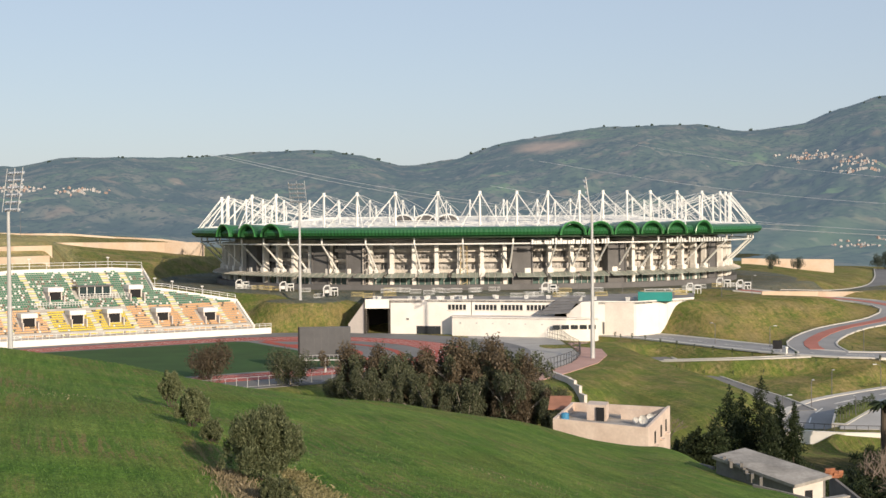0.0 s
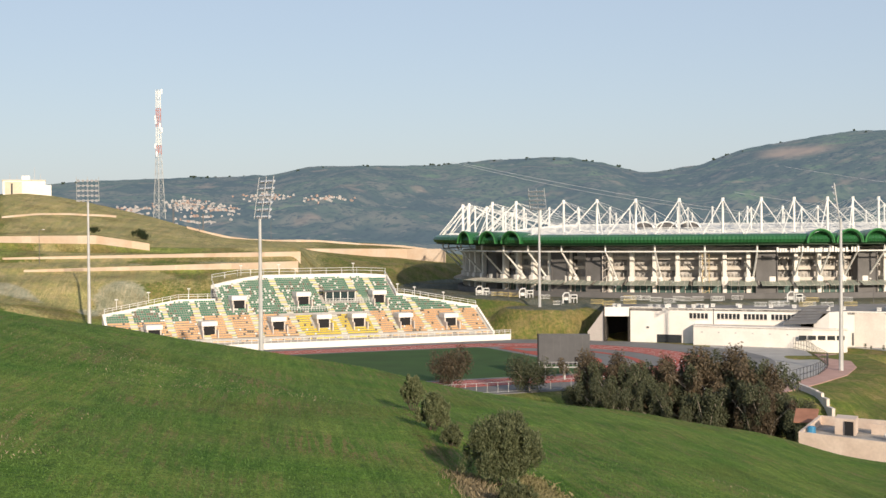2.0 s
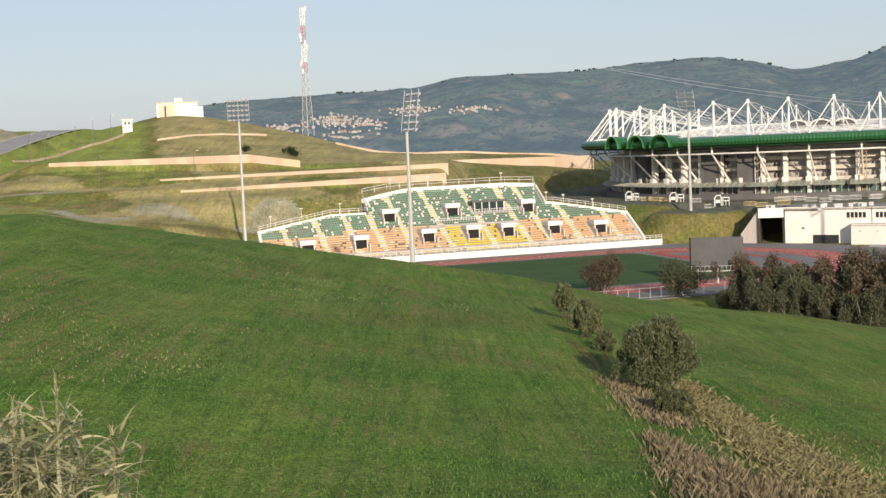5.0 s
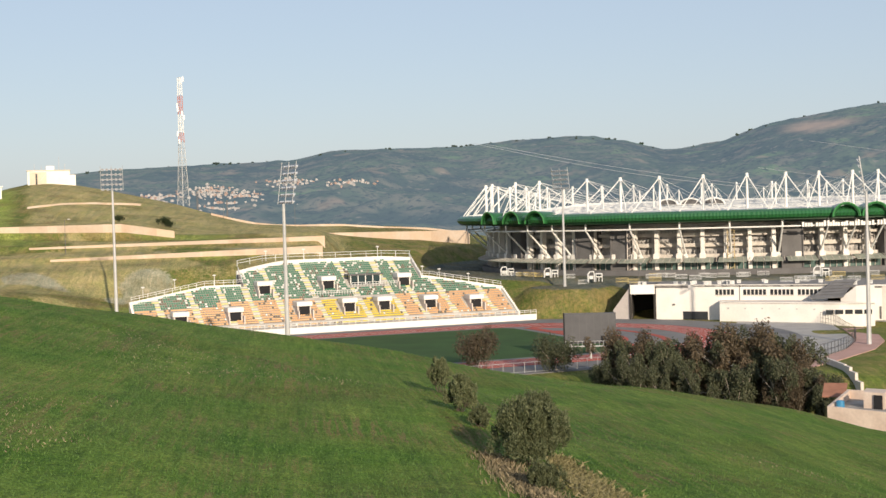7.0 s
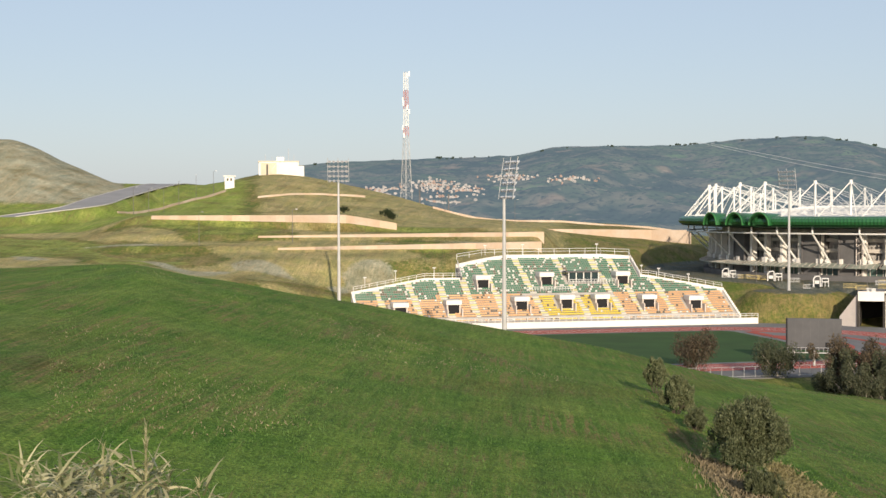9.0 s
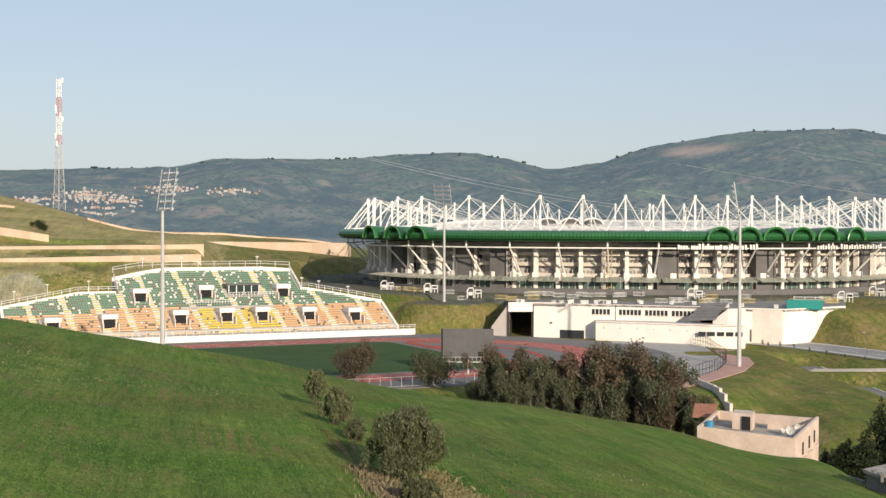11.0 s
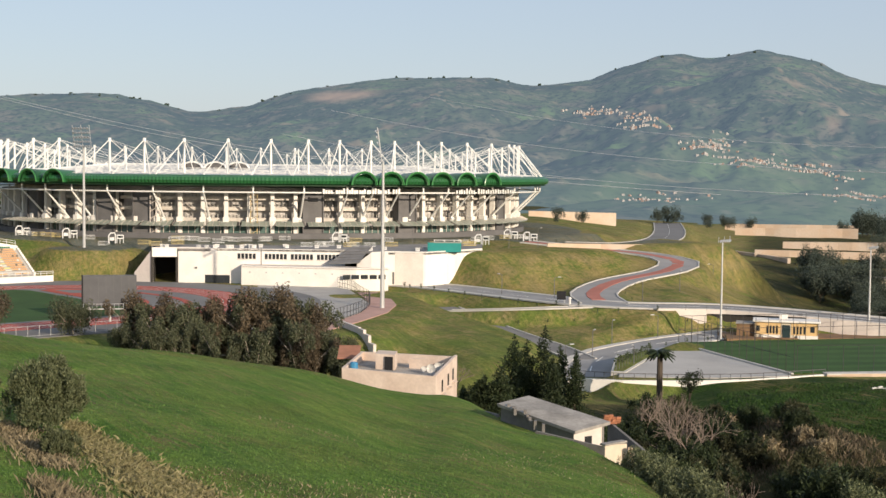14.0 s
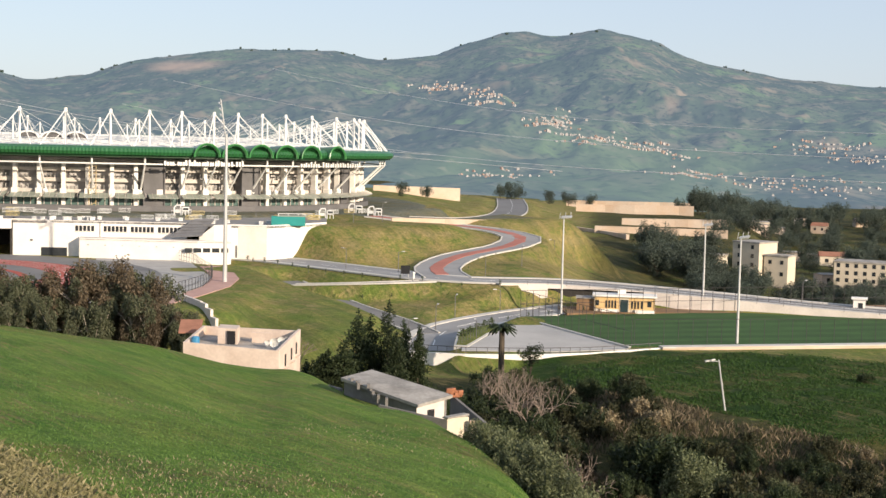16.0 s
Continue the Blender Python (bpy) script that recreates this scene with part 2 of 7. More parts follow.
# heading: brow distance and its angle under the eye, heights near and behind it, then heights at DIST
PROFILES = {
    -180: ((35, -3), (130, -2), (190, 20), (210, 18), (225, 18), (16, 16, 16, 16, 16, 10, 0, -5)),
    -100: ((35, -6), (130, -3), (190, 14), (210, 14), (225, 14), (14, 14, 16, 18, 20, 10, 0, -5)),
    -55: ((35, -12), (130, -2.2), (190, 14), (210, 14), (225, 14), (14, 14, 20, 30, 58, 40, 0, -5)),
    -37.5: ((35, -15), (130, -2.15), (190, 15), (210, 14), (225, 13.5), (13, 15, 19.5, 28, 61, 40, 0, -5)),
    -34.8: ((35, -15.5), (130, -2.15), (190, 15), (210, 14), (225, 13.5), (13, 15, 19.5, 28, 48, 30, 0, -5)),
    -33: ((35, -15.5), (130, -2.15), (190, 15), (210, 14), (225, 13.5), (13, 15, 19.5, 28, 41.0, 26, 0, -5)),
    -30: ((35, -15.5), (132, -2.7), (190, 12.5), (210, 11), (225, 10.5), (10, 12, 18.5, 28, 40.5, 24, 0, -5)),
    -27: ((35, -15.5), (135, -3.2), (190, 10), (210, 8), (225, 8), (8, 10, 17.5, 27, 45.5, 26, 0, -5)),
    -22: ((35, -15.5), (138, -4.1), (190, 4), (210, 2), (225, 2), (1, 4, 16.5, 27.5, 35, 24, -2, -6)),
    -18.5: ((35, -15.5), (140, -4.85), (190, 2), (210, 0), (225, 0), (0, 3, 16, 24.5, 24.5, 14, -4, -8)),
    -12.6: ((35, -15.5), (143, -5.9), (190, -1), (210, -1), (225, -1), (0, 3, 9, 17, 21, 10, -5, -8)),
    -7: ((36, -15.5), (145, -6.9), (190, -4), (210, -4), (225, -3), (-1, 3, 9, 12, 12, 4, -6, -8)),
    -2: ((36, -15.5), (148, -7.55), (190, -6), (210, -6), (225, -5), (-3, 0, 9, 9, 8, 0, -6, -8)),
    2.5: ((36, -16), (150, -8.3), (190, -7), (210, -7), (225, -6), (-4, 0, 9, 9, 8, 0, -8, -8)),
    8.5: ((37, -16.5), (150, -9.35), (180, -3), (205, -6), (225, -6), (-5, 0, 8, 9, 8, 0, -8, -8)),
    12: ((38, -17), (128, -10.5), (160, -3), (200, -6.5), (225, -6.5), (-6, 0, 7, 10, 8, -2, -8, -8)),
    15: ((38, -18), (108, -11.6), (140, -4), (190, -7), (225, -6.5), (-6, 1, 6, 7, 6, -4, -10, -8)),
    18.2: ((40, -18.5), (88, -13.5), (120, -6.5), (165, -7), (225, -6), (-5, 2, 4, 3.5, 4, -6, -10, -8)),
    21: ((37, -22), (76, -16.5), (116, -7), (158, -8), (195, -5.2), (-4.5, -3.5, -5, -3.0, -.5, -7, -10, -8)),
    24: ((34, -26), (66, -19), (112, -7.5), (150, -8.5), (172, -4.6), (-4, -9, -11, -2.8, -.8, -8, -11, -8)),
    27: ((33, -27), (64, -20), (110, -7.3), (149, -8.6), (172, -4.6), (-4, -9.5, -13, -4.0, -2, -9, -11, -8)),
    29: ((33, -28), (62, -21), (108, -7.2), (148, -8.8), (172, -4.6), (-4, -10, -15, -15, -11, -10, -11, -8)),
    33: ((32, -30), (60, -23), (105, -7), (146, -9), (172, -4.6), (-4, -10, -15, -16, -13, -10, -11, -8)),
    60: ((32, -20), (60, -18), (110, -5), (150, -5), (180, -5), (-5, -8, -11, -13, -14, -14, -12, -8)),
    100: ((35, -8), (130, -4), (190, 12), (210, 12), (225, 12), (10, 8, 4, 0, -5, -10, -10, -8)),
    180: ((35, -3), (130, -2), (190, 20), (210, 18), (225, 18), (16, 16, 16, 16, 16, 10, 0, -5)),
}


def pchip(xs, ys, x):
    """Smooth curve through ys (last axis runs along xs) that makes no overshoots."""
    h = np.diff(xs, axis=-1)
    dl = np.diff(ys, axis=-1) / h
    m = np.zeros_like(ys)
    a, b = dl[..., :-1], dl[..., 1:]
    w1, w2 = 2 * h[..., 1:] + h[..., :-1], h[..., 1:] + 2 * h[..., :-1]
    ok = a * b > 0
    m[..., 1:-1] = np.where(ok, (w1 + w2) / (w1 / np.where(ok, a, 1) + w2 / np.where(ok, b, 1)), 0)
    m[..., 0], m[..., -1] = dl[..., 0], dl[..., -1]
    i = np.clip(np.searchsorted(xs, x) - 1, 0, len(xs) - 2)
    t = (x - xs[i]) / h[i]
    return ((1 + 2 * t) * (1 - t) ** 2 * ys[..., i] + t * (1 - t) ** 2 * h[i] * m[..., i]
            + t * t * (3 - 2 * t) * ys[..., i + 1] + t * t * (t - 1) * h[i] * m[..., i + 1])


_az = np.array(sorted(PROFILES), float)
_kd, _kz = [], []
for _a in sorted(PROFILES):
    near, brow, foot, low, rise, far = PROFILES[_a]
    _kd.append([2.0, near[0], brow[0], foot[0], low[0], rise[0], *DIST, 4990])
    _kz.append([EYE - 1.6, drop(*near), drop(*brow), foot[1], low[1], rise[1], *far, -8])
_kd, _kz = np.log(np.array(_kd)).T, np.array(_kz).T

# level ground and roads: plan shape, height, how far the slope beside it reaches
U, N = np.array((0.848, 0.530)), np.array((-0.530, 0.848))    # along and across the running track
TRACK = U * 81 + N * 267
STADIUM = np.array((10.7, 462.0))


def on_track(u, n):
    p = TRACK + U * u + N * n
    return float(p[0]), float(p[1])


def capsule(x, y, a, b, r):
    a, b = np.array(a, float), np.array(b, float)
    ab = b - a
    t = np.clip(((x - a[0]) * ab[0] + (y - a[1]) * ab[1]) / (ab @ ab), 0, 1)
    return np.hypot(x - a[0] - t * ab[0], y - a[1] - t * ab[1]) - r, t


def block(x, y, cx, cy, hx, hy, turn):
    c, s = math.cos(radians(turn)), math.sin(radians(turn))
    u, v = (x - cx) * c + (y - cy) * s, -(x - cx) * s + (y - cy) * c
    return np.maximum(np.abs(u) - hx, np.abs(v) - hy)


def level(z, dist, height, slope):
    return z + (height - z) * smoothstep(1 - dist / slope)


ROADS = {   # name: half width and points x, y, z
    "curved_road": (5.0, ((78, 283, 0), (80, 300, .6), (90, 316, 2.0), (106, 328, 3.6), (113, 340, 5.0), (108, 352, 6.2), (95, 362, 7.2), (80, 372, 8.4))),
    "lower_road": (4.2, ((100, 264, -4.3), (86, 258, -4.8), (70, 247, -5.6), (62, 233, -6.0), (59, 222, -6.2))),
    "side_road": (2.6, ((47, 303, -2.6), (50, 288, -3.3), (54, 270, -4.2), (60, 252, -5.3), (62, 240, -5.8))),
    "bridge_road": (5.0, ((30, 336, .0), (46, 330, 0), (76, 283, 0), (102, 276, -.3), (128, 262, -1.5), (158, 246, -3.2), (205, 222, -4.5), (290, 190, -6))),
    "far_road": (6.0, ((100, 385, 7.4), (125, 420, 5.4), (150, 470, 4.2), (172, 530, 4.2), (200, 620, 4.2))),
    "verge_path": (1.5, ((45.3, 288.5, -1.9), (54.8, 281.7, -1.05), (64.1, 277.7, -.4), (73.4, 278.0, -.15))),
    "hill_road": (7.0, ((-296, 385, 26.5), (-285, 411, 29.9), (-293, 441, 33.2), (-302, 478, 37.2), (-312, 513, 39.8), (-330, 560, 40))),
}
# grassy ridge running down from the corner of the running track
RIDGE = ((37.5, 305.0, .3), (40.4, 293.2, .0), (43.0, 264.5, -1.1), (44.2, 239.5, -1.5), (43.6, 223.5, -2.3))


def spline(pts, step=2.0):
    """Points of a smooth curve through plan points, about step metres apart."""
    p = np.array(pts, float)
    p = np.vstack([2 * p[0] - p[1], p, 2 * p[-1] - p[-2]])
    out = []
    for i in range(1, len(p) - 2):
        k = max(2, int(np.linalg.norm(p[i + 1][:2] - p[i][:2]) / step))
        for j in range(k):
            t = j / k
            out.append(0.5 * (2 * p[i] + (p[i + 1] - p[i - 1]) * t + (2 * p[i - 1] - 5 * p[i] + 4 * p[i + 1] - p[i + 2]) * t * t
                              + (3 * p[i] - 3 * p[i + 1] + p[i + 2] - p[i - 1]) * t ** 3))
    out.append(p[-2])
    return np.array(out)


ROAD_LINES = {name: spline(pts, 5.0) for name, (half, pts) in ROADS.items()}


def ground_height(x, y):
    x, y = np.asarray(x, float), np.asarray(y, float)
    d, az = np.hypot(x, y), np.degrees(np.arctan2(x, y))
    zz = pchip(_az, _kz, az.ravel())
    dd = pchip(_az, _kd, az.ravel())
    ld = np.log(np.maximum(d.ravel(), 2.0))
    k = np.clip((ld[None] > dd).sum(0) - 1, 0, len(dd) - 2)
    i = np.arange(len(ld))
    # slopes of the profile, limited so that it makes no overshoots
    h, dl = np.diff(dd, axis=0), np.diff(zz, axis=0) / np.diff(dd, axis=0)
    m = np.zeros_like(zz)
    ok = dl[:-1] * dl[1:] > 0
    m[1:-1] = np.where(ok, 2 * dl[:-1] * dl[1:] / np.where(ok, dl[:-1] + dl[1:], 1), 0)
    m[0], m[-1] = dl[0], dl[-1]
    hk = h[k, i]
    t = np.clip((ld - dd[k, i]) / hk, 0, 1)
    z = ((1 + 2 * t) * (1 - t) ** 2 * zz[k, i] + t * (1 - t) ** 2 * hk * m[k, i]
         + t * t * (3 - 2 * t) * zz[k + 1, i] + t * t * (t - 1) * hk * m[k + 1, i]).reshape(d.shape)
    # unevenness
    z = z + smoothstep((d - 20) / 60) * (0.35 * np.sin(x / 9.1 + y / 23.0) * np.sin(y / 11.3 - x / 31.0) + 0.12 * np.sin(x / 2.7 + 1.3) * np.sin(y / 3.1))
    # left terraces
    f = np.clip((az + 31.9) / 7.9, 0, 1)
    steps = [(375, 14.8 + 0 * f), (391, 16.5 + 0 * f), (393.5, 18.2 + 0 * f), (410, 19.4 + 0 * f), (414, 21.1 + 0 * f),
             (438, EYE + 438 * np.tan(np.radians(-.45 - .4 * f))), (442, EYE + 442 * np.tan(np.radians(np.interp(az, (-23.9, -21.9), (-.15, -.72))))), (470, 27.5 - 4.5 * smoothstep((az + 24) / 4))]
    shelf = steps[0][1].copy()
    for (d0, a0), (d1, a1) in zip(steps, steps[1:]):
        t = np.clip((d - d0) / (d1 - d0), 0, 1)
        shelf = np.where(d > d0, a0 + (a1 - a0) * t, shelf)
    w = smoothstep((az + 35) / 3) * smoothstep((-15.0 - az) / 1.2) * smoothstep((d - 360) / 18) * smoothstep((515 - d) / 45)
    z = z + (shelf - z) * w
    # levelled ground
    z = level(z, block(x, y, 98, 393, 29, 28, 20), 8.0, 18)
    z = level(z, capsule(x, y, STADIUM, STADIUM + (0.01, 0), 101)[0], 8.7, 14)
    z = level(z, capsule(x, y, on_track(-42, 0), on_track(46, 0), 56)[0], -0.1, 20)
    z = level(z, capsule(x, y, (15, 241), (30, 280), 7)[0], -0.1, 18)
    z = level(z, capsule(x, y, (-37.5, 362.0), (-35.0, 362.0), 9)[0], 7.2, 6)
    z = level(z, capsule(x, y, (64.2, 343.0), (88.0, 349.0), 5)[0], 7.95, 24)
    best, height = np.full(d.shape, 1e9), np.zeros(d.shape)
    for a, b in zip(RIDGE, RIDGE[1:]):
        e, t = capsule(x, y, a[:2], b[:2], 2.5)
        height = np.where(e < best, a[2] + t * (b[2] - a[2]), height)
        best = np.minimum(best, e)
    z = np.maximum(z, level(z, best, height, 19))
    z = level(z, block(x, y, 138, 232, 51, 30, -2), -4.05, 6)
    z = level(z, block(x, y, 74, 222, 13, 15, -4), -4.3, 5)
    for name, (half, _) in ROADS.items():
        pts = ROAD_LINES[name]
        if not ((x > pts[:, 0].min() - 16) & (x < pts[:, 0].max() + 16) & (y > pts[:, 1].min() - 16) & (y < pts[:, 1].max() + 16)).any():
            continue
        best, height = np.full(d.shape, 1e9), np.zeros(d.shape)
        for a, b in zip(pts, pts[1:]):
            e, t = capsule(x, y, a[:2], b[:2], half)
            near = e < best
            best, height = np.where(near, e, best), np.where(near, a[2] + t * (b[2] - a[2]), height)
        z = level(z, best - 0.6, height - 0.05, np.where(x > 90, 1.3, 7.0) if name == "bridge_road" else 3.0 if name == "verge_path" else 6.0)
    return z


def height_at(x, y):
    return float(ground_height(np.array([float(x)]), np.array([float(y)]))[0])


def fbm(x, y, f):
    """Smooth cloud-like values, 0 to 1."""
    v, amp = np.zeros_like(x), 0.5
    for o in range(4):
        a = 0.7 + 1.9 * o
        xr, yr = x * math.cos(a) - y * math.sin(a), x * math.sin(a) + y * math.cos(a)
        v = v + amp * np.sin(xr * f + 2.1 * o + 1.5 * np.sin(yr * f * 0.7 + o)) * np.sin(yr * f * 1.1 + 0.9 * o)
        f, amp = f * 2.1, amp * 0.5
    return 0.5 + 0.5 * v


def grid_mesh(name, xs, ys, zs, mat, wrap=False):
    rows, cols = xs.shape
    me = bpy.data.meshes.new(name)
    co = np.stack([xs, ys, zs], -1).reshape(-1, 3)
    c = cols if wrap else cols - 1
    r_i, c_i = np.meshgrid(np.arange(rows - 1), np.arange(c), indexing="ij")
    c_n = (c_i + 1) % cols
    q = np.stack([r_i * cols + c_i, r_i * cols + c_n, (r_i + 1) * cols + c_n, (r_i + 1) * cols + c_i], -1).reshape(-1, 4)
    me.vertices.add(len(co))
    me.vertices.foreach_set("co", co.ravel())
    me.loops.add(q.size)
    me.loops.foreach_set("vertex_index", q.ravel())
    me.polygons.add(len(q))
    me.polygons.foreach_set("loop_start", np.arange(0, q.size, 4))
    me.polygons.foreach_set("use_smooth", np.ones(len(q), bool))
    me.update(calc_edges=True)
    me.validate()
    me.materials.append(mat)
    return new(name, me)


def paint(ob, name, values):
    at = ob.data.attributes.new(name, "FLOAT", "POINT")
    at.data.foreach_set("value", np.ascontiguousarray(values, np.float32).ravel())


g_az = np.radians(np.concatenate([np.arange(-180, -42, 3.0), np.arange(-42, 42, 0.15), np.arange(42, 180, 3.0)]))[::-1]
g_d = np.exp(np.concatenate([[-4.0], np.linspace(math.log(1.2), math.log(200), 230), np.linspace(math.log(200), math.log(520), 190)[1:], np.linspace(math.log(520), math.log(4980), 90)[1:]]))
gd, ga = np.meshgrid(g_d, g_az, indexing="ij")
gx, gy = gd * np.sin(ga), gd * np.cos(ga)
gx[0], gy[0] = 0.35, 0.15      # the middle of the sheet
gz = ground_height(gx, gy)
ground = tagged(grid_mesh("ground", gx, gy, gz, M["grass"], wrap=True), "green hillside falling to grassy banks, scrub and a plain", "ground", kind="structure")
azd = np.degrees(ga)
brow = np.interp(azd, _az, np.exp(_kd[2]))
hill = smoothstep((brow + 18 - gd) / 10)
FIELD_AZ, FIELD_D = (17, 21.3, 23.5, 25, 26.9, 28.7, 30.5, 36), (204, 190, 184, 181, 175, 171, 166, 166)   # near edge of the sown field
field_edge = np.interp(azd, FIELD_AZ, FIELD_D)
lush_right = smoothstep((gd - field_edge + 3 - 6 * fbm(gx, gy, .1)) / 3) * smoothstep((226 - gd) / 3) * smoothstep((azd - 17) / 3)
paint(ground, "lush", hill)
paint(ground, "field", lush_right)
down = np.clip((69 - gy) / 26, 0, 1.6)                 # strip of stubble running down the slope
streak = np.exp(-((gx - (-7.5 + (68 - gy) * .278)) / (.7 + .8 * down)) ** 2) * smoothstep((70 - gy) / 2)
streak = np.maximum(streak, .5 * np.exp(-((gx - (-9.0 + (62 - gy) * .30)) / (.7 + .5 * down)) ** 2) * smoothstep((66 - gy) / 4))
streak = np.maximum(streak, .6 * np.exp(-((gx - (-9.0 - (gy - 62) * .36)) / 1.0) ** 2) * smoothstep((88 - gy) / 12) * (gy > 60))
paint(ground, "weeds", .95 * streak * hill + 0.55 * smoothstep((30 - gd) / 14) + 0.45 * hill * smoothstep((fbm(gx, gy, .085) - .64) / .16))
paint(ground, "dry", np.clip(0.16 + 0.42 * fbm(gx, gy, 0.05) * (gd > 215) + .35 * fbm(gx, gy, 0.02) * (gd > 300), 0, 1) * (1 - hill))
valley = smoothstep((azd - 14) / 3) * smoothstep((gd - 95) / 12) * smoothstep((field_edge + 3 - gd) / 4)
behind = smoothstep((gd - brow - 8) / 10) * smoothstep((azd - 6) / 3) * smoothstep((212 - gd) / 10) * (1 - lush_right)
plain = smoothstep((gd - 320) / 30) * smoothstep((azd - 20) / 2) * (0.48 + 0.45 * fbm(gx, gy, 0.03))
paint(ground, "scrub", np.maximum.reduce([valley, behind * 0.9, plain, smoothstep((gd - 800) / 300) * 0.8]))
pave = np.maximum.reduce([smoothstep(-capsule(gx, gy, (-37.5, 362.0), (-35.0, 362.0), 10)[0] / 2), smoothstep((106 - np.hypot(gx - STADIUM[0], gy - STADIUM[1])) / 3), smoothstep(-block(gx, gy, 98, 393, 27, 26, 20) / 3)])
paint(ground, "paved", pave)
sandy = smoothstep((-32.6 - azd) / .8) * smoothstep((gd - 530) / 15)
left = smoothstep((-13.5 - azd) / 3) * smoothstep((gd - 215) / 25) * smoothstep((760 - gd) / 60)
upper = smoothstep((gd - 446) / 6)
cloud = fbm(gx, gy, 0.045)
paint(ground, "tan", left * np.clip(upper * (smoothstep((azd + 28.6 - .9 * cloud) / 1.6) * (.75 + .5 * fbm(gx, gy, 0.02)) + .1) + (1 - upper) * (.12 + .75 * smoothstep((cloud - .42) / .2)), 0, 1))
paint(ground, "meadow", left * (1 - sandy) * np.clip(upper * smoothstep((-26.8 - azd - .9 * cloud) / 2.0) * .9 + (1 - upper) * .55 * smoothstep((.52 - cloud) / .15), 0, 1))
band = np.exp(-((gd - 362 - 9 * np.sin(azd * 1.3)) / 7) ** 2) + .9 * np.exp(-((gd - 312 - 10 * np.sin(azd * 1.9 + 1)) / 8) ** 2) + .7 * np.exp(-((gd - 401) / 5) ** 2)
paint(ground, "scar", np.maximum(left * band * smoothstep((fbm(gx, gy, 0.11) - .40) / .25), sandy))


# ---- mountains ----
SKYLINE_LEFT = ((-60, .3), (-33, .5), (-29, 1.05), (-27.6, 1.55), (-26, 1.9), (-24, 2.06), (-21, 2.16), (-17.2, 2.29), (-15.6, 2.57), (-13.7, 2.68), (-10.4, 2.66), (-7.5, 2.85), (-5.8, 2.95), (-3.4, 2.72), (-1.6, 2.3), (0.4, 2.49))
SKYLINE_RIGHT = ((1.2, 2.77), (2.7, 3.2), (5.8, 3.67), (7.8, 3.83), (10.1, 3.82), (12.1, 3.55), (14.6, 3.75), (16, 4.3), (17.8, 4.75), (19.5, 4.67), (21.3, 4.9), (23.4, 4.54), (24.5, 4.0), (26.8, 3.41), (30.1, 2.93), (32.7, 2.74), (60, 2.2))
sk = np.array(SKYLINE_LEFT + SKYLINE_RIGHT)


def ridged(x, y, f):
    v, amp = np.zeros_like(x), 0.5
    for o in range(5):
        a = 0.5 + 1.3 * o
        xr, yr = x * math.cos(a) - y * math.sin(a), x * math.sin(a) + y * math.cos(a)
        v = v + amp * (1 - np.abs(np.sin(xr * f + 1.7 * np.sin(yr * f * 0.6 + o * 1.1))))
        f, amp = f * 2.2, amp * 0.5
    return v - 0.5


m_az = np.radians(np.arange(62, -62, -0.11))
m_d = np.concatenate([np.linspace(820, 3800, 155), np.linspace(3830, 4700, 16)])
md, ma = np.meshgrid(m_d, m_az, indexing="ij")
mx, my = md * np.sin(ma), md * np.cos(ma)
top = 3800 * np.tan(np.radians(pchip(sk[:, 0], sk[:, 1], np.degrees(ma).ravel()).reshape(ma.shape)))
rise = np.clip((md - 820) / 2980, 0, 1)
lift = np.where(md <= 3800, rise ** 1.75, 1 - (np.maximum(md - 3800, 0) / 900) ** 1.5 * 0.8)
fold = ridged(mx, my, 0.0042) * 95 * np.sin(np.pi * np.clip(rise, 0, 1)) ** 0.8 + ridged(mx, my, 0.016) * 10 * rise
foot = np.minimum(-6.5, ground_height(mx[:1], my[:1]) - .4) * np.exp(-(md - 820) / 260) - 6.5 * (1 - np.exp(-(md - 820) / 260))
mz = foot + (top + EYE + 6.5) * lift + fold * (md <= 3800) * (0.35 + 0.65 * (top / 300)) + 3.5 * (fbm(mx, my, 0.02) - 0.5) * (rise > 0.5)


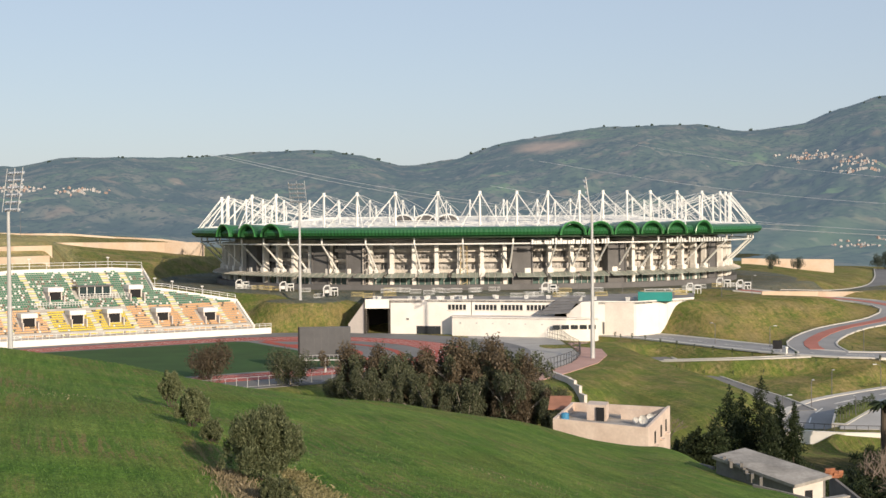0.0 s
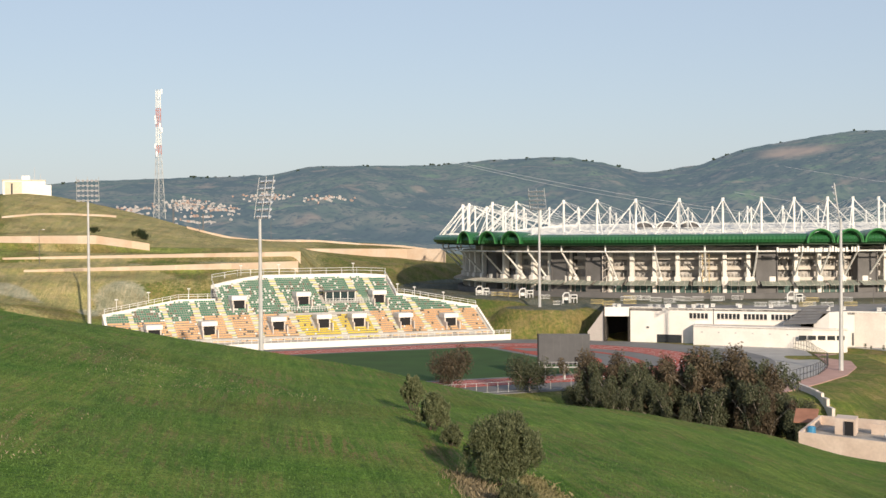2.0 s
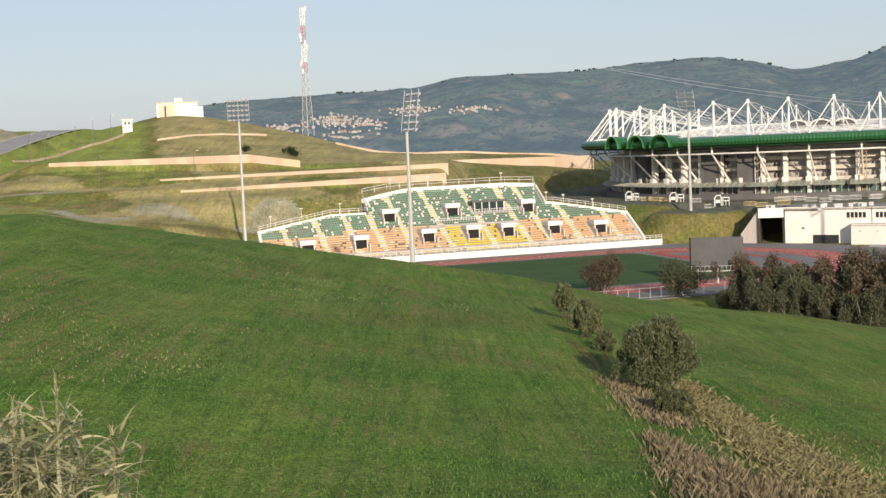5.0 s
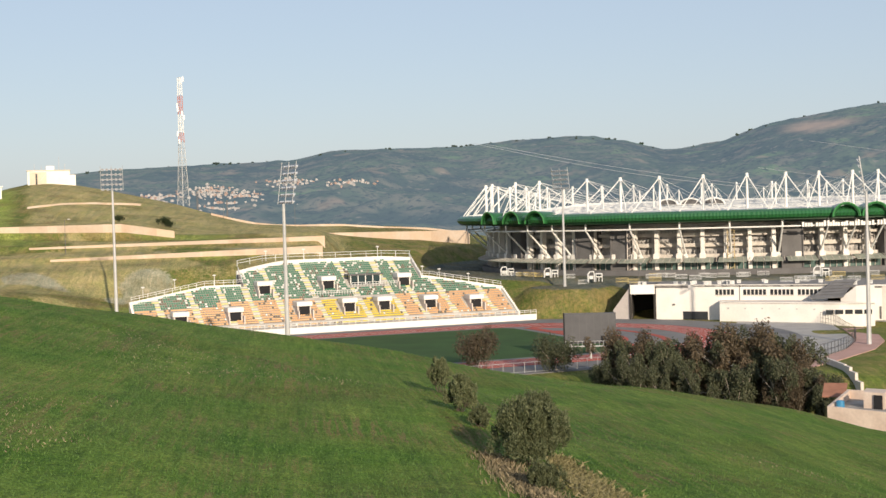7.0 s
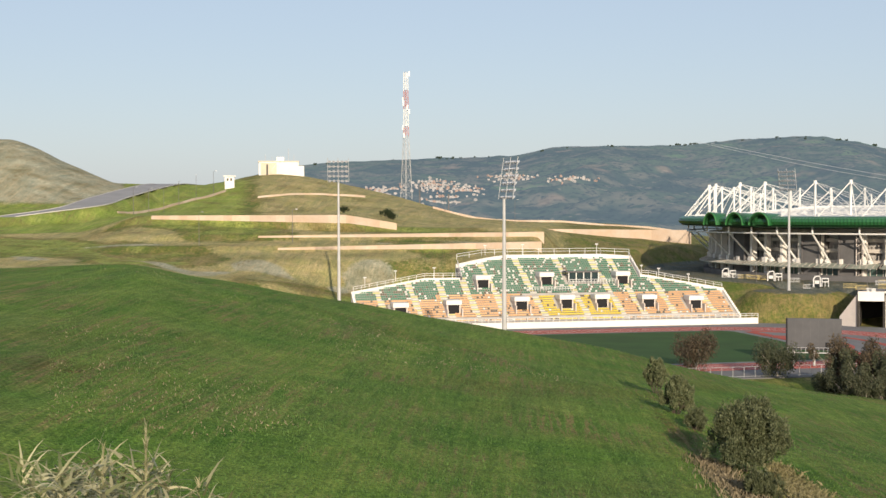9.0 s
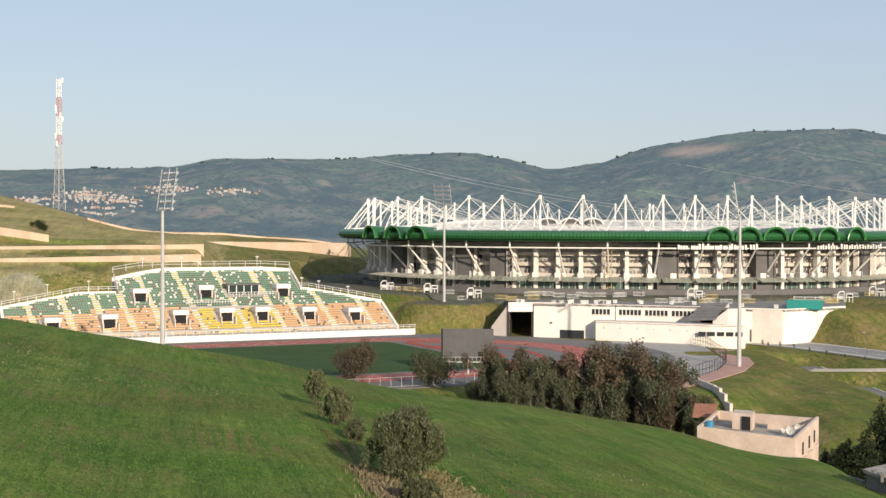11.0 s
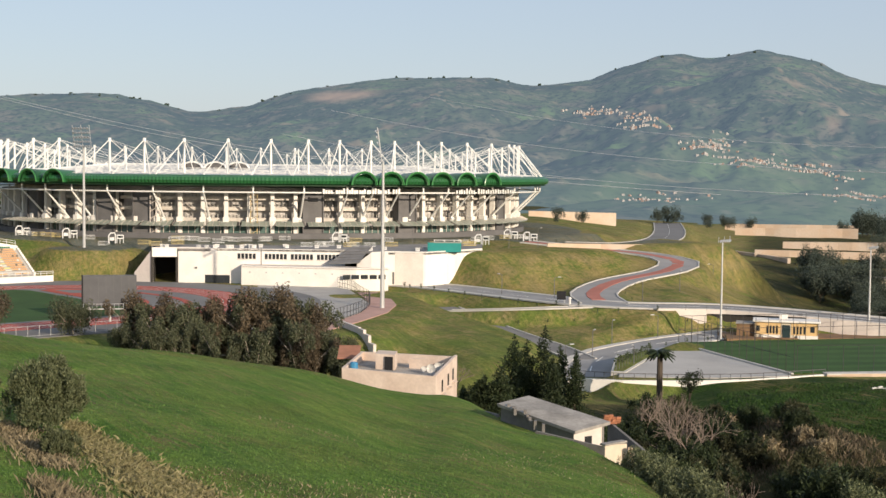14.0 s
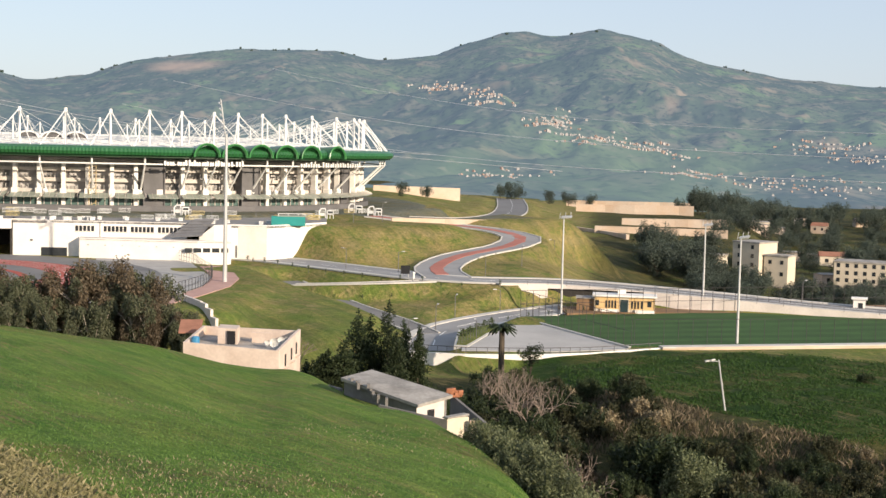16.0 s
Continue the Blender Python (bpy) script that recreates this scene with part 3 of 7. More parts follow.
def mountain_material():
    m = bpy.data.materials.new("hazy_mountain")
    m.use_nodes = True
    n, l = m.node_tree.nodes, m.node_tree.links
    b = n["Principled BSDF"]
    b.inputs["Roughness"].default_value, b.inputs["Specular IOR Level"].default_value = 1.0, 0.0
    pos = n.new("ShaderNodeNewGeometry").outputs["Position"]
    cols = []
    last = None
    for sc, lo, hi, c in ((0.004, .40, .60, (0.070, 0.095, 0.055)), (0.012, .50, .62, (0.105, 0.105, 0.075)), (0.03, .54, .66, (0.034, 0.054, 0.032)), (0.0065, .60, .68, (0.085, 0.13, 0.06)), (0.09, .52, .66, (0.022, 0.034, 0.026)), (0.05, .60, .70, (0.125, 0.12, 0.09))):
        t = n.new("ShaderNodeTexNoise")
        t.inputs["Scale"].default_value, t.inputs["Detail"].default_value = sc, 7
        l.new(pos, t.inputs["Vector"])
        r = n.new("ShaderNodeMapRange")
        r.inputs["From Min"].default_value, r.inputs["From Max"].default_value = lo, hi
        l.new(t.outputs["Fac"], r.inputs["Value"])
        x = n.new("ShaderNodeMix")
        x.data_type = "RGBA"
        l.new(r.outputs[0], x.inputs["Factor"])
        if last is None:
            x.inputs["A"].default_value = (0.036, 0.052, 0.040, 1)
        else:
            l.new(last, x.inputs["A"])
        x.inputs["B"].default_value = (*c, 1)
        last = x.outputs["Result"]
    for attr, c in (("scar", (0.30, 0.21, 0.14)), ("meadow", (0.09, 0.14, 0.06))):
        a = n.new("ShaderNodeAttribute")
        a.attribute_name = attr
        x = n.new("ShaderNodeMix")
        x.data_type = "RGBA"
        l.new(a.outputs["Fac"], x.inputs["Factor"])
        l.new(last, x.inputs["A"])
        x.inputs["B"].default_value = (*c, 1)
        last = x.outputs["Result"]
    l.new(last, b.inputs["Base Color"])
    b.inputs["Emission Color"].default_value = (0.36, 0.50, 0.69, 1)     # glow put on the slopes for light scattered by the air before them
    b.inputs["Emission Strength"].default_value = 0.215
    return m


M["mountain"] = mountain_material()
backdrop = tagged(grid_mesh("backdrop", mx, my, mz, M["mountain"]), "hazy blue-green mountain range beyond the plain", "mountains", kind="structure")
m_azd, m_el = np.degrees(ma), np.degrees(np.arctan2(mz - EYE, md))
wob = fbm(mx, my, .012) - .5
paint(backdrop, "scar", .8 * smoothstep(1.4 - np.hypot((m_azd - 4.4) / 1.5, (m_el - 3.0 - .05 * m_azd + .2) / .22) + wob) + .35 * smoothstep((fbm(mx, my, .02) - .72) / .1))
paint(backdrop, "meadow", .4 * smoothstep((m_azd - 11) / 4) * smoothstep((1.6 - m_el) / .8) * smoothstep((fbm(mx, my, .006) - .4) / .25))


# ---- the large stadium ----
M.update({
    "stadium_glass": material("stadium_glass", (0.10, 0.16, 0.145), 0.15, vary=0.2, scale=0.3, spec=0.6),
    "canopy": material("canopy_glass", (0.30, 0.33, 0.28), 0.35, vary=0.2, scale=0.3),
    "inner_wall": material("inner_wall", (0.60, 0.57, 0.54), 0.85, vary=0.35, scale=0.35, fine=2.0),
    "parapet": material("parapet_concrete", (0.62, 0.57, 0.51), 0.85, vary=0.2, scale=0.3, fine=2.0),
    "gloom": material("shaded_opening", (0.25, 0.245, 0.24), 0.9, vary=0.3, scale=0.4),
    "green_light": material("light_green_steel", (0.05, 0.22, 0.06), 0.3, vary=0.1, scale=0.4, spec=0.6),
    "scaffold": material("ochre_steel", (0.50, 0.38, 0.20), 0.6, vary=0.2, scale=1.0),
})
PZ = 8.7                                  # level of the plaza


def oval_pt(theta, r, z=0.0, p=2.3):
    """A point of the stadium's plan, r metres in from (-) or out of (+) the wall line."""
    c, s = math.cos(theta), math.sin(theta)
    return Vector(((82.3 + r) * math.copysign(abs(c) ** (2 / p), c), (81 + r) * math.copysign(abs(s) ** (2 / p), s), z))


def theta_at(az, r=0.0):
    """The plan angle at which the near side shows at a heading."""
    best = None
    for i in range(1441):
        t = math.pi * (0.97 + 1.06 * i / 1440)
        q = oval_pt(t, r) + Vector((*STADIUM, 0))
        e = abs(math.degrees(math.atan2(q.x, q.y)) - az)
        if best is None or e < best[0]:
            best = (e, t)
    return best[1]


def radial(theta, r, z):
    """A frame on the plan: x along the wall, y outwards."""
    p = oval_pt(theta, r, z)
    q = oval_pt(theta + 0.004, r, z)
    x = (q - p).normalized()
    y = Vector((x.y, -x.x, 0))
    return Matrix(((x.x, y.x, 0, p.x), (x.y, y.y, 0, p.y), (0, 0, 1, p.z), (0, 0, 0, 1)))


def even_thetas(n, r=0.0):
    ts = np.linspace(0, 2 * math.pi, 1801)
    pts = np.array([oval_pt(t, r)[:2] for t in ts])
    run = np.concatenate([[0], np.cumsum(np.hypot(*np.diff(pts, axis=0).T))])
    return [float(v) for v in np.interp(np.arange(n) / n * run[-1], run, ts)]


def band(thetas, section, close=False):
    """A skin whose section, a list of (r, z), runs along the plan."""
    bm = bmesh.new()
    rows_ = [[bm.verts.new(oval_pt(t, r, z)) for r, z in section] for t in thetas]
    k = len(section)
    pairs = list(zip(rows_, rows_[1:])) + ([(rows_[-1], rows_[0])] if close else [])
    for a, b in pairs:
        for i in range(k if len(section) > 2 else k - 1):
            j = (i + 1) % k
            bm.faces.new((a[i], b[i], b[j], a[j]))
    if len(section) > 2 and not close:
        bm.faces.new(rows_[0])
        bm.faces.new(rows_[-1][::-1])
    return bm


stadium = thing("stadium", Matrix.Translation((*STADIUM, 0)), "large oval football stadium with white cable masts and green roof edge", "stadium")
fine = even_thetas(240)
bays = even_thetas(60)


def bay_thetas(i, n=5, total=60):
    a, b = bays[i % total], bays[(i + 1) % total]
    if b < a:
        b += 2 * math.pi
    return list(np.linspace(a, b, n))


part("seating_bowl", band(fine, [(-3.6, PZ), (-3.6, 22.5), (-9, 22.5), (-9, PZ)], True), M["inner_wall"], stadium, "grey concrete back of the seating bowl")
part("plinth", band(fine, [(2.2, PZ - .2), (2.2, PZ + 1.5), (-4, PZ + 1.5), (-4, PZ - .2)], True), M["dark_concrete"], stadium, "dark grey base wall")
part("inner_bowl", band(fine, [(-9, 21), (-40, PZ + 2), (-41, PZ + 1), (-9, PZ + 1)], True), M["concrete"], stadium)
for z0, z1, out in ((13.3, 14.3, -1.6), (16.3, 17.3, -2.0), (19.2, 20.1, -1.8)):
    for i in range(60):
        part("parapet", band(bay_thetas(i, 4), [(out, z0), (out, z1), (out - .35, z1), (out - .35, z0)]), M["parapet"], stadium)
# slatted screens between the levels
bm = bmesh.new()
for t in even_thetas(520):
    if math.sin(t) < 0.25:
        m = radial(t, -2.2, 0)
        for z0, z1 in ((14.3, 15.5), (17.3, 18.4), (20.1, 20.9)):
            add_box(bm, -.10, .10, -.1, .1, z0, z1, m)
tagged(part("screen_slats", bm, M["concrete"], stadium), kind="stuff")
# panels of the back wall: some darker, the shade of openings put into colour
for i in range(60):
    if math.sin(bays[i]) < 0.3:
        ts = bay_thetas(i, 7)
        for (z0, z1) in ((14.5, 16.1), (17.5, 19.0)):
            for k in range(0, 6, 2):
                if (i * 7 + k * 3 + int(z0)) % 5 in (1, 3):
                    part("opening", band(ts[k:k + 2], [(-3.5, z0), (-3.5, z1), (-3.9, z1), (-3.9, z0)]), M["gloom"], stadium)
# columns with flared feet
bm = bmesh.new()
for sx, y0, y1, z0, z1 in ((.55, -1.2, .6, PZ + 1, 21.4), (.85, -1.2, 1.1, 12.2, 14.6)):
    add_box(bm, -sx, sx, y0, y1, z0, z1)
column_me = bpy.data.meshes.new("column")
bmesh.ops.bevel(bm, geom=bm.edges[:], offset=0.12, segments=1, affect="EDGES")
bm.to_mesh(column_me)
bm.free()
column_me.materials.append(M["render_white"])
for t in even_thetas(84):
    shared("column", column_me, stadium, radial(t, 0, 0))
# stair towers
bm = bmesh.new()
add_box(bm, -2.6, 2.6, -5, .9, PZ + .5, 21.2)
add_box(bm, -2.9, -2.6, -5, 1.3, PZ + .5, 21.4)
add_box(bm, 2.6, 2.9, -5, 1.3, PZ + .5, 21.4)
tower_me = bpy.data.meshes.new("stair_tower")
bm.to_mesh(tower_me)
bm.free()
tower_me.materials.append(M["dark_concrete"])
for az in (-7.75, -5.0, -3.55, 3.25, 7.1, 10.9):
    shared("stair_tower", tower_me, stadium, radial(theta_at(az), 0, 0))
# glazed ground floor and its canopies, bay by bay
for i in range(60):
    ts = bay_thetas(i, 6)
    part("shop_window", band(ts, [(-.4, PZ + 1.5), (-.4, 12.2), (-.6, 12.2), (-.6, PZ + 1.5)]), M["stadium_glass"], stadium)
    inner = list(np.linspace(ts[0] + .006, ts[-1] - .006, 5))
    part("canopy", band(inner, [(.5, 13.5), (3.5, 12.35), (3.5, 12.2), (.5, 13.35)]), M["canopy"], stadium, "grey-green glazed canopy")
bm = bmesh.new()
for t in even_thetas(300):
    if math.sin(t) < 0.25:
        add_box(bm, -.07, .07, -.15, .05, PZ + 1.5, 12.2, radial(t, -.2, 0))
        add_box(bm, -.05, .05, 0, 3.1, 0, .1, radial(t, .5, 13.5) @ pose(0, 0, 0, -21))
tagged(part("mullions", bm, M["pale_concrete"], stadium), kind="stuff")

# the beam under the roof edge, its slanting props and short hangers
NODE_AZ = (-9.27, -8.81, -7.85, -6.86, -4.91, -3.53, -1.95, -.19, 1.55, 3.09, 4.37, 5.65, 6.63, 7.6, 8.56, 9.61, 10.63, 11.35)
HANGER_AZ = (-9.17, -8.3, -7.39, -6.39, -5.0, -3.2, -1.2, .82, 2.9, 4.7, 5.75, 6.8, 7.83, 8.86, 9.77, 10.7, 11.6)
nodes = [theta_at(a, .5) for a in NODE_AZ]
hangers = [theta_at(a, 7.2) for a in HANGER_AZ]
back = [t for t in even_thetas(40) if .02 < math.sin(t) or (t < nodes[0] - .05 and math.cos(t) < 0) or (t > nodes[-1] + .05 and math.cos(t) > 0)]
back = [t for t in back if min(abs((t - q + math.pi) % (2 * math.pi) - math.pi) for q in nodes) > 0.06]
bm = bmesh.new()
add_sweep(bm, [oval_pt(t, 7.2, 21.5) for t in even_thetas(160)], .22, 6, True)
part("ring_beam", bm, M["white"], stadium, "white tubular ring beam")
for t in hangers + back:
    a, b = oval_pt(t, 7.2, 21.5), oval_pt(t, -1.2, 13.3)
    bm = bmesh.new()
    add_tube(bm, a, b, .24, .3, 8)
    add_tube(bm, oval_pt(t, .6, 14.2), oval_pt(t, -.5, 12.7), .62, .75, 8)
    part("prop", bm, M["white"], stadium)
    part("hanger", tube(oval_pt(t, 7.2, 21.4), oval_pt(t, 7.2, 23.6), .26, .26), M["white"], stadium)
# underside in the darkest green, its shade held in the colour
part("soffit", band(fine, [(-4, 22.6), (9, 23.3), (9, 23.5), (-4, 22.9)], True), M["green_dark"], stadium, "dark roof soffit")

# pleated green edge, bay by bay
for i in range(60):
    ts = bay_thetas(i, 21)
    bm = bmesh.new()
    rows_ = []
    for k, t in enumerate(ts):
        w = .09 if k % 2 else -.05
        rows_.append([bm.verts.new(oval_pt(t, r + w, z)) for r, z in ((5, 26.15), (8.4, 26.1), (9.6, 25.5), (9.95, 24.7), (9.5, 23.9), (8.3, 23.4), (6, 23.3))])
    for a, b in zip(rows_, rows_[1:]):
        for q in range(6):
            bm.faces.new((a[q], b[q], b[q + 1], a[q + 1]))
    part("roof_edge", bm, M["green_steel"], stadium, "pleated dark green roof edge")

# barrel arches along the edge
def arch_mesh():
    """A hood: half a barrel, its mouth outwards."""
    bm = bmesh.new()
    y0, y1, r = -6.0, 1.2, 3.6
    outer, inner = [], []
    for k in range(19):
        a = math.pi * k / 18
        for y, rr in ((y0, r * .9), (y1 - .8, r), (y1, r - .12)):
            outer.append(bm.verts.new((rr * math.cos(a), y, rr * math.sin(a))))
        inner.append(bm.verts.new(((r - .55) * math.cos(a), y1 - .1, (r - .55) * math.sin(a))))
    for k in range(18):
        i = 3 * k
        for j in (0, 1):
            bm.faces.new((outer[i + j], outer[i + j + 1], outer[i + j + 4], outer[i + j + 3]))
        bm.faces.new((outer[i + 2], inner[k], inner[k + 1], outer[i + 5]))
    return bm


arch_bm = arch_mesh()
arch_me = bpy.data.meshes.new("arch")
arch_bm.to_mesh(arch_me)
arch_bm.free()
arch_me.materials.append(M["green_steel"])
dome = bmesh.new()
rows_ = []
for j in range(7):
    b = math.pi / 2 * j / 6
    rows_.append([dome.verts.new((2.95 * math.cos(math.pi * k / 16) * math.cos(b), .8 - 2.6 * math.sin(b), 2.95 * math.sin(math.pi * k / 16) * math.cos(b))) for k in range(17)])
for p_, q_ in zip(rows_, rows_[1:]):
    for k in range(16):
        dome.faces.new((p_[k], p_[k + 1], q_[k + 1], q_[k]))
# recess takes the shaded copy of the hood's green
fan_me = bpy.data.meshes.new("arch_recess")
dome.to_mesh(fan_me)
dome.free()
fan_me.materials.append(M["green_shaded"])
bm = bmesh.new()
for k in range(1, 10):
    a = math.pi * k / 10
    add_sweep(bm, [(2.9 * math.cos(a) * math.cos(b), .85 - 2.5 * math.sin(b), 2.9 * math.sin(a) * math.cos(b)) for b in np.linspace(0, 1.5, 7)], .06, 4)
for b in (.35, .75, 1.1):
    add_sweep(bm, [(2.9 * math.cos(math.pi * k / 14) * math.cos(b), .85 - 2.5 * math.sin(b), 2.9 * math.sin(math.pi * k / 14) * math.cos(b)) for k in range(15)], .06, 4)
rim_bm = bmesh.new()
add_sweep(rim_bm, [(3.55 * math.cos(math.pi * k / 18), 1.2, 3.55 * math.sin(math.pi * k / 18)) for k in range(19)], .2, 6)
rim_me = bpy.data.meshes.new("arch_rim")
rim_bm.to_mesh(rim_me)
rim_bm.free()
rim_me.materials.append(M["green_light"])
lattice_me = bpy.data.meshes.new("arch_lattice")
bm.to_mesh(lattice_me)
bm.free()
lattice_me.materials.append(M["green_steel"])
arch_ts = [theta_at(a, 9) for a in (-8.82, -7.88, -6.93, 5.32, 6.42, 7.45, 8.47, 9.45, 10.5)]
arch_ts += [-t for t in arch_ts[3:]]
for t in arch_ts:
    m = radial(t, 9.7, 23.7)
    a = shared("arch", arch_me, stadium, m)
    tagged(a, label="dark green barrel arch in the roof edge")
    shared("arch_lattice", lattice_me, a, Matrix())
    shared("arch_rim", rim_me, a, Matrix())
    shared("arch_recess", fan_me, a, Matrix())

# masts with their stays
for t in nodes + back:
    top = oval_pt(t, .5, 35.5)
    bm = bmesh.new()
    add_tube(bm, oval_pt(t, .5, 25.6), top, .36, .29, 8)
    add_tube(bm, top - Vector((0, 0, .6)), top + Vector((0, 0, .45)), .48, .4, 8)
    mast = part("mast", bm, M["white"], stadium, "white steel mast")
    m = radial(t, 8.0, 0)
    for s in (-1, 1):
        part("stay", tube(top, m @ Vector((5.4 * s, 0, 25.9)), .14, .14, 6), M["white"], mast)
    part("stay", tube(top, oval_pt(t, -16, 27.2), .09, .09, 5), M["white"], mast)
    inner = radial(t, -30, 0)
    for s in (-1, 1):
        part("cable", tube(top, inner @ Vector((4.0 * s, 0, 28.6)), .045, .045, 4), M["white"], mast)
# lesser masts on the inner ring
for t in even_thetas(28):
    t += .08
    bm = bmesh.new()
    add_tube(bm, oval_pt(t, -13, 26.6), oval_pt(t, -13, 33.6), .24, .2, 6)
    lesser = part("inner_mast", bm, M["white"], stadium)
    m = radial(t, -6, 0)
    for s in (-1, 1):
        part("stay", tube(oval_pt(t, -13, 33.4), m @ Vector((5 * s, 0, 26.6)), .10, .10, 5), M["white"], lesser)

# roof skin and its ribs
part("roof", band(fine, [(6, 26.1), (-14, 27.2), (-33, 28.9), (-33, 28.7), (-14, 26.9), (6, 25.9)], True), M["roof_mesh"], stadium, "pale translucent roof skin")
for t in even_thetas(120):
    bm = bmesh.new()
    add_sweep(bm, [oval_pt(t, 6, 26.3), oval_pt(t, -14, 27.4), oval_pt(t, -33, 29.1)], .07, 4)
    part("roof_rib", bm, M["white"], stadium)
for r, z in ((2, 26.5), (-2, 26.75), (-6, 26.95), (-10, 27.2), (-14, 27.45), (-19, 27.9), (-24, 28.3), (-29, 28.75), (-33, 29.1)):
    bm = bmesh.new()
    add_sweep(bm, [oval_pt(t, r, z) for t in even_thetas(120)], .08, 4, True)
    part("roof_hoop", bm, M["white"], stadium)
for az in (-1.62, -.7, .22):
    m = radial(theta_at(az, -20), -20, 27.6)
    bm = bmesh.new()
    add_sweep(bm, [m @ Vector((3.1 * math.cos(math.pi * k / 14), .3, 2.0 * math.sin(math.pi * k / 14))) for k in range(15)], .28, 6)
    eye_ = part("roof_dormer", bm, M["white"], stadium, "white arched roof dormer")
    # dark fill in the arch stands for the shade inside its mouth
    ring_ = [m @ Vector((3.0 * math.cos(math.pi * k / 14), 0, 1.9 * math.sin(math.pi * k / 14))) for k in range(15)]
    part("dormer_screen", loft([ring_, [m @ Vector((0, 0, 0))] * 15], closed=False), M["dark_concrete"], eye_)

# raised lettering over the beam, as plain bars
rs = random.Random(5)
for a0, a1, n in ((3.65, 6.85, 30), (9.15, 11.55, 24)):
    for k in range(n):
        if rs.random() < .12:
            continue
        t = theta_at(a0 + (a1 - a0) * (k + .5) / n, 7.6)
        bm = bmesh.new()
        h = rs.choice((1.0, 1.0, 1.25, 1.5))
        add_box(bm, -.27, .27, -.1, .15, 21.25, 21.25 + h, radial(t, 7.8, 0))
        part("sign_bar", bm, M["white"], stadium, "white raised lettering block")
# scaffold and wrapped openings by the entrance
for az in (-3.1, .85):
    bm = bmesh.new()
    m = radial(theta_at(az), 1.6, 0)
    for x in (-.9, .9):
        add_tube(bm, m @ Vector((x, 0, PZ)), m @ Vector((x, 0, 21)), .14, .14, 5)
    for z in range(10, 21, 2):
        add_tube(bm, m @ Vector((-.9, 0, z)), m @ Vector((.9, 0, z + 1)), .1, .1, 5)
    part("scaffold", bm, M["scaffold"] if az > -3 else M["pale_concrete"], stadium, "ochre steel scaffold tower")


# ---- running track and sports ground ----
M.update({
    "seat_green": material("green_seats", (0.03, 0.20, 0.115), 0.5, vary=0.15, scale=2),
    "seat_orange": material("orange_seats", (0.74, 0.43, 0.20), 0.5, vary=0.15, scale=2),
    "seat_yellow": material("yellow_seats", (0.72, 0.55, 0.02), 0.5, vary=0.1, scale=2),
    "seat_white": material("white_seats", (0.72, 0.72, 0.68), 0.5, vary=0.1, scale=2),
    "step_yellow": material("painted_steps", (0.66, 0.62, 0.20), 0.8, vary=0.15, scale=1),
    "step_pale": material("pale_steps", (0.62, 0.62, 0.55), 0.8, vary=0.15, scale=1),
    "seat_dark": material("shaded_seats", (0.16, 0.12, 0.07), 0.6, vary=0.3, scale=2),
    "rail": material("white_rail", (0.72, 0.71, 0.68), 0.5, vary=0.1, scale=1),
    "fence_dark": material("dark_fence_steel", (0.06, 0.055, 0.055), 0.6, vary=0.2, scale=1),
    "led": material("led_panel", (0.10, 0.10, 0.105), 0.45, vary=0.15, scale=0.6),
    "galv": material("galvanised_steel", (0.52, 0.52, 0.51), 0.45, metal=0.3, vary=0.1, scale=0.6),
    "lamp_face": material("floodlight_face", (0.55, 0.57, 0.60), 0.2, metal=0.2, vary=0.2, scale=4),
})


def oval_plan(hs, r, n=28):
    return ([on_track(hs + r * math.cos(t), r * math.sin(t)) for t in np.linspace(-math.pi / 2, math.pi / 2, n)]
            + [on_track(-hs + r * math.cos(t), r * math.sin(t)) for t in np.linspace(math.pi / 2, 1.5 * math.pi, n)])


apron = mesh_object("pavement_apron", slab(oval_plan(44, 54), -.4, .02), M["asphalt"])
tagged(apron, "grey asphalt apron round the running track", "pavement", kind="structure")
tagged(mesh_object("pavement_apron", slab([(0, 240), (12, 239.4), (18, 252.3), (24.5, 268), (28.3, 286.5), (27.6, 301.5), (26.9, 320), (22.4, 332.8), (15.5, 336.9), (6, 336), (4, 270)], -.6, -.03), M["concrete"]), "pale grey asphalt apron round the running track", "pavement", kind="structure")
tagged(mesh_object("pavement_red", slab([(12, 239), (15.5, 237), (23, 252), (30, 268), (33.5, 283), (34, 300), (32.5, 312), (28.0, 312), (28.4, 287), (24.8, 268), (18.5, 252)], -.5, .05), M["pink_paving"]), "faded red paved corner beside the running track", "pavement", kind="structure")
track = thing("running_track", Matrix(), "red synthetic running track round a green infield", "running track")
part("track_surface", slab(oval_plan(42, 42.5), -.4, .07), M["track_red"], track)
part("inner_area", slab(oval_plan(42, 33.0), -.4, .10), M["asphalt"], track)
part("infield", slab([on_track(-48, -31), on_track(48, -31), on_track(50, -28), on_track(50, 28), on_track(48, 31), on_track(-48, 31), on_track(-50, 28), on_track(-50, -28)], -.4, .14), M["turf"], track, "dark green infield turf")
for r0 in (15.0, 27.5):
    arc = [(r0 * math.cos(t), r0 * math.sin(t)) for t in np.linspace(-1.35, 1.35, 18)]
    arc2 = [((r0 + 2.6) * math.cos(t), (r0 + 2.6) * math.sin(t)) for t in np.linspace(1.35, -1.35, 18)]
    part("runway", slab([on_track(50.6 + u * .6, n) for u, n in arc + arc2], -.3, .16), M["track_red"], track, "red runway strip")
part("runway", slab([on_track(52, -27), on_track(54.5, -27), on_track(54.5, 27), on_track(52, 27)], -.3, .17), M["track_red"], track)
